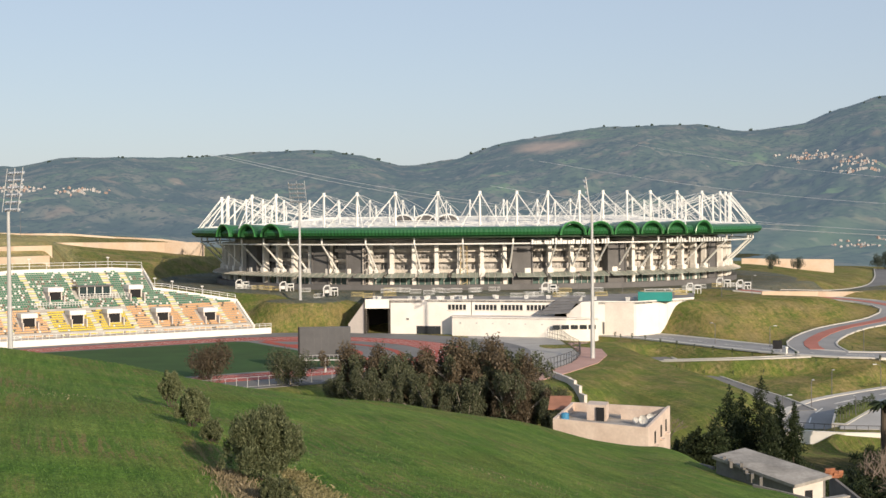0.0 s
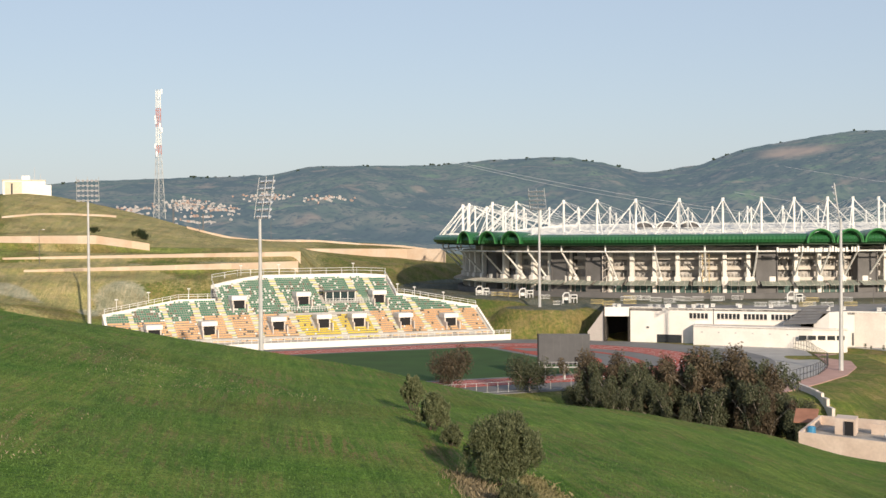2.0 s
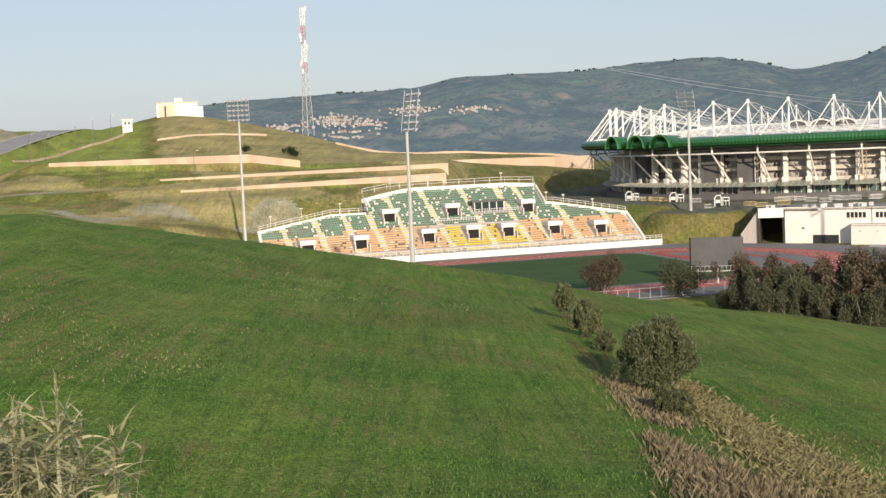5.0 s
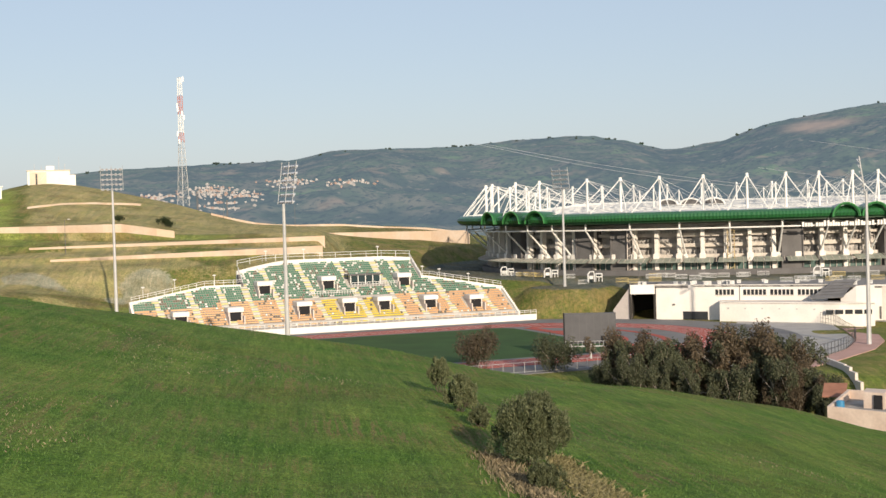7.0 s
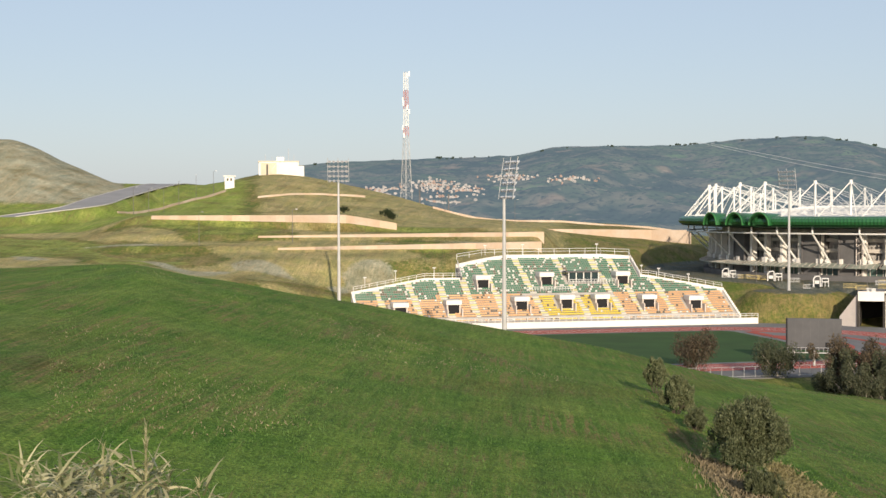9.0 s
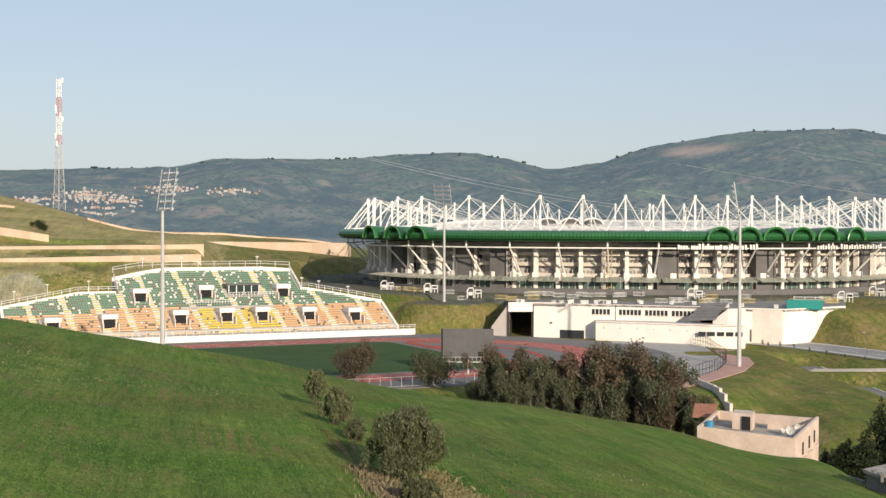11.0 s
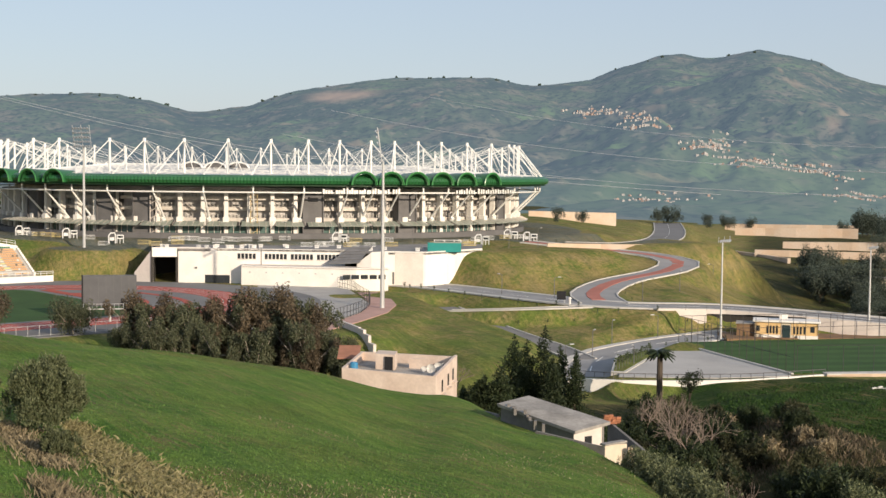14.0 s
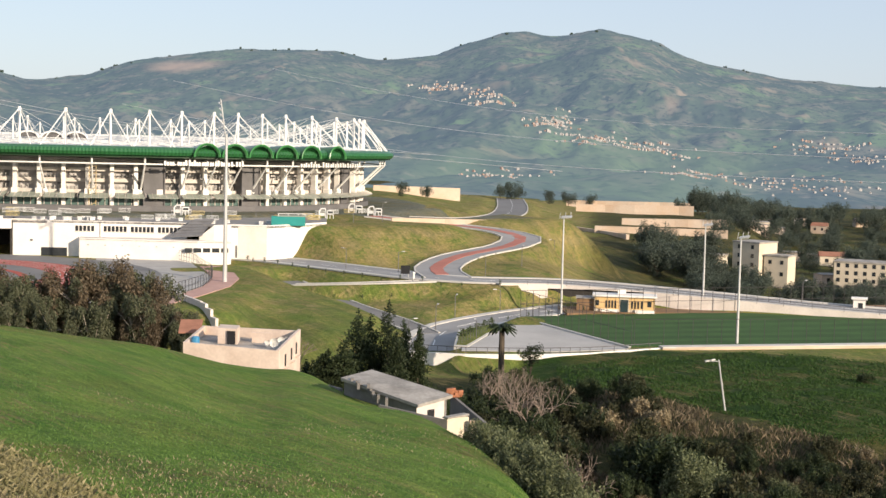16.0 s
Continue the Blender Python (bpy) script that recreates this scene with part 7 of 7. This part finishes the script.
# date palm
px_, py_ = pp(17.69, 205)
palm = thing("palm_tree", ground_pose(px_, py_), "date palm with a stout shaggy trunk", "palm tree")
g = height_at(px_, py_)
ph = drop(205, -7.35) - g
part("trunk", tube((0, 0, -.5), (0, 0, ph), .48, .42, 9), M["dark_bark"], palm)
r_ = np.random.default_rng(2)
for k in range(44):
    a, tilt = 2 * math.pi * k / 22, r_.uniform(-.5, .9)
    bm = bmesh.new()
    prev = None
    for i in range(7):
        f = i / 6
        rr = 2.3 * f * math.cos(tilt * .6)
        p = Vector((rr * math.cos(a), rr * math.sin(a), ph + 1.6 * f * math.sin(tilt) + .4 * f - 1.3 * f * f))
        s = Vector((-math.sin(a), math.cos(a), 0)) * (.42 * (1 - f) ** .5 + .03)
        cur = [bm.verts.new(p + s - Vector((0, 0, .12))), bm.verts.new(p), bm.verts.new(p - s - Vector((0, 0, .12)))]
        if prev:
            bm.faces.new((prev[0], cur[0], cur[1], prev[1]))
            bm.faces.new((prev[1], cur[1], cur[2], prev[2]))
        prev = cur
    part("frond", bm, M["dark_leaf"], palm)
x, y = pp(18.75, 200)
tree("slim_tree", ground_pose(x, y), 77, drop(200, -8.1) - height_at(x, y), 2.2, "cypress", 1500, .3, "slim dark shrubby tree near the palm", depth=2, trunk=.3, bark="dark_bark", radius=.1)


# foreground bushes
def bush(place, seed, w, h, count, leaf, size, label, group="", name="bush", up=.7, sprigs=60):
    r_ = np.random.default_rng(seed)
    t = thing(name, place, label, "bush", group)
    bm = bmesh.new()
    for k in range(7):
        a = 2 * math.pi * k / 7
        branching(bm, r_, (0, 0, -.2), (math.cos(a) * .5, math.sin(a) * .5, 1), h * .3, .04, 1, [], .5, 5)
    part("stem", bm, M["dark_bark"], t)
    blobs = []
    for k in range(sprigs):
        v = r_.normal(size=3)
        v /= np.linalg.norm(v)
        if v[2] < -.35:
            v[2] = -v[2]
        f = r_.uniform(.55, .93) if k % 3 else r_.uniform(.2, .6)
        s = r_.uniform(.07, .13) * w * .5 * (1.0 if k % 3 else 1.9)
        blobs.append(((v[0] * w * .5 * f, v[1] * w * .5 * f, max(s, h * .40 + v[2] * h * .56 * f)), (s, s, s * r_.uniform(1.4, 2.6))))
    c = new("crown", quad_mesh("crown", leaves(r_, blobs, count, size, size * .32, 0, .45, up), M[leaf]))
    c.parent = t
    return t


def seen_ground(az, el, d0=20.0, d1=170.0):
    """Where a line of sight meets the near hillside."""
    ds = np.linspace(d0, d1, 900)
    a = radians(az)
    gz_ = ground_height(ds * math.sin(a), ds * math.cos(a))
    line = EYE + ds * math.tan(radians(el))
    i = int(np.argmax(gz_ > line))
    return ds[i] * math.sin(a), ds[i] * math.cos(a), ds[i]


for az, el, wd, hd, n_, leaf, lab, seed in (
        (-7.5, -10.55, 3.75, 3.3, 60000, "olive", "rounded olive bush on the green slope", 1),
        (-11.2, -7.5, 1.15, 1.75, 8500, "olive", "small upright olive sapling on the slope", 2),
        (-10.4, -8.3, 1.7, 1.75, 14000, "olive", "grey-green olive sapling on the slope", 3),
        (-9.57, -8.95, 1.1, 1.0, 5000, "olive", "low dry shrub beside the olive bushes", 4),
        (-6.95, -11.55, 1.9, 1.25, 12000, "olive", "low grey shrub at the foot of the olive bush", 5)):
    x, y, d = seen_ground(az, el)
    k = d / 57
    bush(ground_pose(x, y, 0, .1), seed, wd * k, hd * k, n_, leaf, .12 * k + .02, lab, "olive bushes on the slope", up=1.0, sprigs=210 if seed == 1 else 70)

# scrub in the gully, many alike
protos = [bush(Matrix.Translation((0, 0, -60)), 40 + k, w, h, (2200, 2600, 1800, 7000)[k], leaf, (.34, .34, .34, .25)[k], lab, "scrub in the gully", up=.3)
          for k, (w, h, leaf, lab) in enumerate(((4.0, 3.0, "scrub_leaf", "tangled olive-brown scrub bush"), (5.0, 3.6, "dark_leaf", "dense dark green scrub bush"), (3.4, 2.2, "dry_leaf", "dry tan bramble bush"), (6.0, 4.2, "olive", "broad grey-green wild olive")))]
r_ = np.random.default_rng(9)
placed = [False] * 4
spots = []
for _ in range(620):
    az, d = r_.uniform(16.5, 36), r_.uniform(100, 190)
    if az < 19.5 and d < 112:
        continue
    x, y = pp(az, d)
    if 19.6 < az < 22.5 and 120 < d < 150 and r_.random() < .7:
        continue
    if d > np.interp(az, FIELD_AZ, FIELD_D) - 3:
        continue
    if abs(az - 26.96) < .8 and d > 166:
        continue
    if 28 < az < 32.5 and 148 < d < 163 and r_.random() < .8:
        continue
    k = int(r_.choice(4, p=(.36, .34, .14, .16)))
    if d > 150 and k in (1, 3):
        k = int(r_.choice((0, 0, 2)))
    spots.append((x, y, k, r_.uniform(.45, 1.1)))
for az, d, k, s in ((19.0, 112, 3, 1.6), (18.6, 104, 3, 1.5), (19.8, 106, 3, 1.7), (20.6, 100, 3, 1.5), (18.3, 118, 1, 1.2), (21.3, 94, 3, 1.4), (17.8, 126, 3, 1.2), (24.6, 146, 1, 1.9), (26.0, 142, 3, 1.5), (23.6, 150, 1, 1.6), (27.6, 140, 0, 1.6),
                    (15.7, 165, 1, 1.2), (16.5, 175, 1, 1.3), (17.6, 180, 0, 1.4), (18.8, 182, 0, 1.5), (19.8, 180, 2, 1.4), (16.9, 160, 2, 1.2), (18.0, 168, 1, 1.4), (20.6, 176, 2, 1.2), (14.6, 172, 1, 1.3), (19.3, 158, 1, 1.3), (17.2, 192, 1, 1.2), (18.4, 194, 0, 1.2), (10.9, 190, 1, 1.2), (9.9, 188, 1, 1.1), (21.4, 168, 0, 1.2), (20.0, 190, 0, 1.0), *[(float(r_.uniform(15.5, 24)), float(r_.uniform(145, 186)), int(r_.choice((0, 1, 1, 0, 2))), float(r_.uniform(.7, 1.4))) for _ in range(70)], (16.4, 126, 3, .8), (16.9, 124, 1, .8), (17.3, 122, 3, 1.0), (17.8, 121, 3, 1.1), (18.2, 113, 3, 1.3), (18.9, 118, 1, 1.2), (17.5, 128, 0, 1.0), (18.4, 124, 3, 1.2), (16.9, 101, 3, .7), (17.4, 99, 3, .9), (17.9, 97, 3, 1.0), (18.4, 95, 3, 1.1), (18.9, 92, 3, 1.1), (19.5, 90, 3, 1.15), (20.1, 87, 3, 1.15), (20.8, 85, 3, 1.1), (18.1, 103, 3, 1.3), (19.0, 99, 3, 1.35), (20.0, 95, 3, 1.35), (20.9, 92, 3, 1.2), *[(float(r_.uniform(24, 35)), float(r_.uniform(108, 150)), int(r_.choice((0, 0, 1, 2))), float(r_.uniform(.5, 1.0))) for _ in range(75)], *[(float(r_.choice((r_.uniform(22.8, 26.2), r_.uniform(27.6, 35)))), float(r_.uniform(147, 163)), int(r_.choice((0, 0, 1, 2))), float(r_.uniform(.4, .85))) for _ in range(70)]):
    spots.append((*pp(az, d), k, s))
for x, y, k, s in spots[-390:]:
    m = ground_pose(x, y, r_.uniform(0, 360), .15) @ Matrix.Diagonal((s, s, s, 1))
    if placed[k]:
        o = copy_thing(protos[k], m)
        o.matrix_basis = m
    else:
        protos[k].matrix_basis = m
        placed[k] = True


# bare winter trees
def bare_tree(place, seed, h, label):
    r_ = np.random.default_rng(seed)
    t = thing("bare_tree", place, label, "tree", "bare trees in the gully")
    bm, ends = bmesh.new(), []
    branching(bm, r_, (0, 0, -.4), (0, 0, 1), h * .4, .16, 0, ends)
    part("trunk", bm, M["bark"], t)
    for k in range(6):
        bm = bmesh.new()
        a = 2 * math.pi * k / 6
        branching(bm, r_, ends[-1] * r_.uniform(.55, 1.0), (.42 * math.cos(a), .42 * math.sin(a), 1), h * .3, .075, 3, [], .42, 4)
        part("limb", bm, M["twig"], t)
    return t


for az, d, top_el, s in ((18.35, 165, -9.4, 1), (18.9, 160, -9.9, 2), (17.8, 172, -9.2, 3), (19.6, 166, -9.6, 4), (17.2, 178, -9.3, 5), (20.4, 105, -14.3, 6), (21.0, 130, -12.6, 7), (9.3, 205, -8.0, 8)):
    x, y = pp(az, d)
    g = height_at(x, y)
    bare_tree(pose(x, y, g), s, max(2.5, drop(d, top_el) - g), "leafless pale tree in the scrub")

# trees on the plain and along the far road
wood = [tree("plain_tree", Matrix.Translation((0, 0, -80)), 60 + k, 11, 9, "hazed_leaf", 3200, .62, "dark green broad tree on the plain", "tree", "trees on the plain", depth=2, trunk=.2, bark="dark_bark") for k in range(3)]
r_ = np.random.default_rng(12)
wp = [False] * 3
WOODS = [(r_.uniform(23.4, 26.2), r_.uniform(420, 480), r_.uniform(.55, .95)) for _ in range(26)]
WOODS += [(r_.uniform(25.2, 35), r_.uniform(365, 445), r_.uniform(.35, .7)) for _ in range(60)]
WOODS += [(r_.uniform(26, 36), r_.uniform(490, 640), r_.uniform(.5, .95)) for _ in range(70)]
WOODS += [(r_.uniform(25.5, 36), r_.uniform(660, 830), r_.uniform(.5, 1.1)) for _ in range(95)]
WOODS += [(17.5, 640, .6), (17.9, 650, .75), (18.2, 642, .55), (24.8, 700, .6), (19.5, 690, .6), (20.3, 700, .7), (21.2, 720, .6), (13.4, 520, .5), (14.4, 530, .5)]
for i, (az, d, s) in enumerate(WOODS):
    x, y = pp(az, d)
    m = ground_pose(x, y, 40 * i, .3) @ Matrix.Diagonal((s, s, s, 1))
    k = i % 3
    if wp[k]:
        o = copy_thing(wood[k], m)
        o.matrix_basis = m
    else:
        wood[k].matrix_basis = m
        wp[k] = True
# shrubs on the left terraces and the banks
for i, (az, d, s) in enumerate(((-24.1, 470, .35), (-22.3, 472, .45), (-22.1, 468, .3), (32.4, 205, .22))):
    x, y = pp(az, d)
    m = ground_pose(x, y, 70 * i, .3) @ Matrix.Diagonal((s * 1.3, s * 1.3, s, 1))
    o = copy_thing(protos[1], m)
    o.matrix_basis = m @ Matrix.Diagonal((2.2, 2.2, 2.2, 1))


# grass blades on the near slope
def blades(name, pts, h, w, leaf, label, r_, lean=.35):
    k = len(pts)
    base = np.stack([pts[:, 0], pts[:, 1], ground_height(pts[:, 0], pts[:, 1]) - .02], 1)
    a = r_.uniform(0, 2 * np.pi, k)
    s = np.stack([np.cos(a), np.sin(a), 0 * a], 1) * (w * r_.uniform(.6, 1.4, k))[:, None]
    hh = (h * r_.uniform(.45, 1.25, k))[:, None]
    tip = base + np.concatenate([r_.normal(size=(k, 2)) * lean * hh, hh], 1)
    mid = base + (tip - base) * np.array([.35, .35, .6])
    q = np.stack([base - s, base + s, mid + s * .7, tip], 1).reshape(-1, 3)
    ob = new(name, quad_mesh(name, q, M[leaf]))
    return tagged(ob, label, "grass", kind="stuff")


r_ = np.random.default_rng(21)
k = 170000
az_ = np.radians(r_.uniform(-36, 19, k))
d_ = np.exp(r_.uniform(math.log(26), math.log(150), k))
keep = d_ < np.interp(np.degrees(az_), _az, np.exp(_kd[2])) + 4
gp = np.stack([d_ * np.sin(az_), d_ * np.cos(az_)], 1)[keep]
keep = fbm(gp[:, 0], gp[:, 1], .35) + .25 * r_.random(len(gp)) > .34
blades("grass", gp[keep], .11, .020, "grass_blade", "short bright green grass on the hillside", r_)
dk = 30000
az_ = np.radians(r_.uniform(-36, 17, dk))
d_ = np.exp(r_.uniform(math.log(28), math.log(120), dk))
dx_, dy_ = d_ * np.sin(az_), d_ * np.cos(az_)
keep = (fbm(dx_, dy_, .09) > .62) & (d_ < np.interp(np.degrees(az_), _az, np.exp(_kd[2])))
blades("withered_grass", np.stack([dx_, dy_], 1)[keep], .13, .022, "dry_leaf", "withered brown patches in the grass", r_, .5)
# yellow stubble running down from the olive bush, dry stalks at its lower end
n_ = 15000
t_ = r_.uniform(0, 1, n_) ** .85
sy_ = 69 - t_ * 33 + r_.normal(size=n_) * .5
sx_ = -7.5 + (68 - sy_) * .278 + r_.normal(size=n_) * (.35 + .65 * t_)
blades("stubble", np.stack([sx_, sy_], 1), .20, .05, "yellow_stalk", "strip of yellow cut stalks on the slope", r_, .8)
n_ = 4200
t_ = r_.uniform(0, 1, n_)
sy_ = 50.5 - t_ ** .8 * 14 + r_.normal(size=n_) * .7
blades("dry_grass", np.stack([-7.7 + (53.5 - sy_) * .33 + r_.normal(size=n_) * (.3 + .8 * t_), sy_], 1), .42, .02, "dry_leaf", "tall dry grass at the edge of the slope", r_, .35)
n_ = 2200
t_ = r_.uniform(0, 1, n_)
sy_ = 66.5 - t_ * 12 + r_.normal(size=n_) * .5
blades("dry_grass", np.stack([-10.6 + (66.5 - sy_) * .34 + r_.normal(size=n_) * .6, sy_], 1), .30, .024, "dry_leaf", "dry brown grass at the foot of the olive bush", r_, .4)
az_ = np.radians(r_.uniform(19.5, 36, 44000))
d_ = r_.uniform(96, 186, 44000)
keep = ((fbm(d_ * np.sin(az_), d_ * np.cos(az_), .16) > .5) & (d_ < np.interp(np.degrees(az_), FIELD_AZ, FIELD_D) - 1)) | (np.hypot(d_ * np.sin(az_) - 79, (d_ * np.cos(az_) - 138) * .7) < 7)
blades("dry_grass", np.stack([d_ * np.sin(az_), d_ * np.cos(az_)], 1)[keep], .85, .035, "gully_dry", "dry tan grass between the scrub in the gully", r_, .35)

az_ = np.radians(r_.uniform(20, 36, 60000))
d_ = r_.uniform(166, 226, 60000)
keep = (d_ > np.interp(np.degrees(az_), FIELD_AZ, FIELD_D)) & (fbm(d_ * np.sin(az_), d_ * np.cos(az_), .5) > .36) & (d_ * np.cos(az_) < 199)
blades("crop", np.stack([d_ * np.sin(az_), d_ * np.cos(az_)], 1)[keep], .24, .07, "crop_leaf", "dark green leafy crop in the field", r_, .5)

# reeds close to the camera
reed = thing("reed_clump", Matrix(), "pale yellow-green reeds close by on the bank", "reeds")
r_ = np.random.default_rng(31)
for k in range(290):
    az, d = r_.uniform(-37.0, -31.7), r_.uniform(6.2, 7.8)
    x, y = pp(az, d)
    g = height_at(x, y)
    tip = drop(d, r_.uniform(-14.0, -9.9) - .9 * max(0, az + 33.2))
    bm = bmesh.new()
    lean = Vector((r_.normal() * .22, r_.normal() * .22, 0))
    wv = Vector((math.cos(k), math.sin(k), 0)) * .011
    prev = None
    for i in range(6):
        f = i / 5
        p = Vector((x, y, g + (tip - g) * f)) + lean * f * f
        cur = [bm.verts.new(p - wv * (1.02 - f)), bm.verts.new(p + wv * (1.02 - f))]
        if prev:
            bm.faces.new((prev[0], prev[1], cur[1], cur[0]))
        prev = cur
    for i in range(22):
        f = 1 - .36 * r_.random() ** 1.6
        p = Vector((x, y, g + (tip - g) * f)) + lean * f * f
        a = r_.uniform(0, 6.28)
        out, up_ = Vector((math.cos(a), math.sin(a), 0)), r_.uniform(.1, 1.3)
        long_ = r_.uniform(.10, .21)
        s = Vector((-out.y, out.x, r_.normal() * .6)).normalized() * r_.uniform(.007, .0125)
        last = None
        for j in range(4):
            q = j / 3
            c = p + out * long_ * q + Vector((0, 0, long_ * (up_ * q - .45 * q * q)))
            cur = [bm.verts.new(c - s * (1.03 - q)), bm.verts.new(c + s * (1.03 - q))]
            if last:
                bm.faces.new((last[0], last[1], cur[1], cur[0]))
            last = cur
    part("reed", bm, M["reed"], reed)


for az, d, el_top in ((-32.2, 6.6, -8.6), (-30.1, 7.0, -10.9), (-33.9, 6.9, -9.3)):
    x, y = pp(az, d)
    top_ = Vector((x, y, drop(d, el_top)))
    foot_ = Vector((x - .12, y + .05, height_at(x, y) - .1))
    stalk = part("reed", tube(foot_, top_ - Vector((0, 0, .1)), .007, .005, 5), M["reed"], reed)
    bm = bmesh.new()
    for i in range(46):
        c = top_ - Vector((0, 0, .24 * r_.random()))
        e = c + Vector((r_.normal() * .014, r_.normal() * .014, r_.uniform(.03, .07)))
        w_ = Vector((r_.normal(), r_.normal(), 0)).normalized() * .005
        bm.faces.new([bm.verts.new(v) for v in (c - w_, c + w_, e)])
    part("plume", bm, M["reed"], stalk, "feathery tan reed plume")


# ---- villages on the far slopes, power lines ----
def on_mountain(az, el):
    """Where a line of sight meets the far slopes."""
    col = int(np.argmin(np.abs(np.degrees(m_az) - az)))
    ang = np.degrees(np.arctan2(mz[:, col] - EYE, m_d))
    i = int(np.argmax(ang >= el))
    return polar(az, float(m_d[i]), float(mz[i, col])) if ang[i] >= el else None


M["far_white"] = material("far_white_house", (0.46, 0.44, 0.43), 0.9, vary=0.1, scale=0.02, random_tint=.2)
M["far_pink"] = material("far_pink_house", (0.36, 0.27, 0.235), 0.9, vary=0.1, scale=0.02)
rs = random.Random(17)
VILLAGES = (  # heading, height angle, spread of both, houses
    (-22.6, .75, .6, .12, 30), (-20.4, 1.0, .9, .16, 50), (-19.0, .75, .5, .15, 22), (-17.2, 1.35, .9, .10, 26), (-14.6, 1.2, .9, .07, 18), (-20.0, .35, .8, .08, 14),
    (14.8, 2.35, .9, .10, 22), (16.6, 2.15, .8, .10, 18), (16.9, 1.75, .8, .10, 14), (19.6, .95, .8, .25, 46), (21.2, .35, 1.0, .12, 34), (23.4, .1, 1.1, .10, 30), (25.2, -1.0, 1.0, .10, 30), (24.6, -.2, .9, .1, 12),
    (17.2, -1.15, 1.2, .10, 16), (30.5, .2, 1.3, .15, 24), (32.0, -.2, 1.2, .12, 18), (28.4, -1.2, 2.0, .2, 22), (31, -1.4, 2.0, .2, 16))
for mat, share in (("far_white", .72), ("far_pink", .28)):
    bm = bmesh.new()
    for az, el, sa, se, n_ in VILLAGES:
        for _ in range(int(n_ * share * 2.6)):
            q = on_mountain(az + rs.gauss(0, sa * .6), el + rs.gauss(0, se * .8))
            if q is None:
                continue
            s = q.length / 2600
            w, h = rs.uniform(2.4, 5.6) * s, rs.uniform(1.6, 3.0) * s
            m = Matrix.Translation(q) @ pose(0, 0, 0, 0, 0, rs.uniform(0, 90))
            add_box(bm, -w / 2, w / 2, -w / 2, w / 2, -6, h, m)
            if rs.random() < .5:
                add_box(bm, -w * .3, w * .2, -w * .3, w * .3, h, h + 1.3 * s, m)
    tagged(mesh_object("village", bm, M[mat]), "scattered pale village houses on the mountain slopes" if mat == "far_white" else "brick coloured village houses on the mountain slopes", "village", kind="stuff")

# trees along the skyline
bm = bmesh.new()
for k in range(130):
    az = rs.uniform(-27, 34)
    a = on_mountain(az, float(np.interp(az, sk[:, 0], sk[:, 1])) - rs.uniform(.01, .1))
    if a is None or rs.random() < .35:
        continue
    r0 = rs.uniform(1.5, 4.5)
    for j in range(3):
        c = a + Vector((rs.uniform(-4, 4), 0, rs.uniform(0, 2)))
        bmesh.ops.create_icosphere(bm, subdivisions=1, radius=r0 * rs.uniform(.6, 1), matrix=Matrix.Translation(c))
M["far_tree"] = material("far_trees", (0.04, 0.06, 0.045), 0.95, vary=0.3, scale=0.1)
tagged(mesh_object("far_woods", bm, M["far_tree"]), "small dark trees along the mountain skyline", "trees", kind="stuff")

M["wire"] = material("power_cable", (0.75, 0.75, 0.75), 0.5)
for a0, e0, a1, e1, d in ((-9.5, 2.75, 14.5, -.35, 900), (-9.0, 2.7, 20.0, -.9, 930), (4.0, 2.4, 33.0, -.1, 880), (8.0, 3.0, 34.0, .9, 900), (2.0, 1.4, 33.0, -1.0, 860)):
    line = thing("power_line", Matrix(), "thin sagging overhead power cable", "power cable", "overhead power cables")
    p, q = polar(a0, d * 1.5, drop(d * 1.5, e0)), polar(a1, d, drop(d, e1))
    bm = bmesh.new()
    add_sweep(bm, [p.lerp(q, i / 24) - Vector((0, 0, 14 * math.sin(math.pi * i / 24))) for i in range(25)], .17, 4)
    part("cable", bm, M["wire"], line)
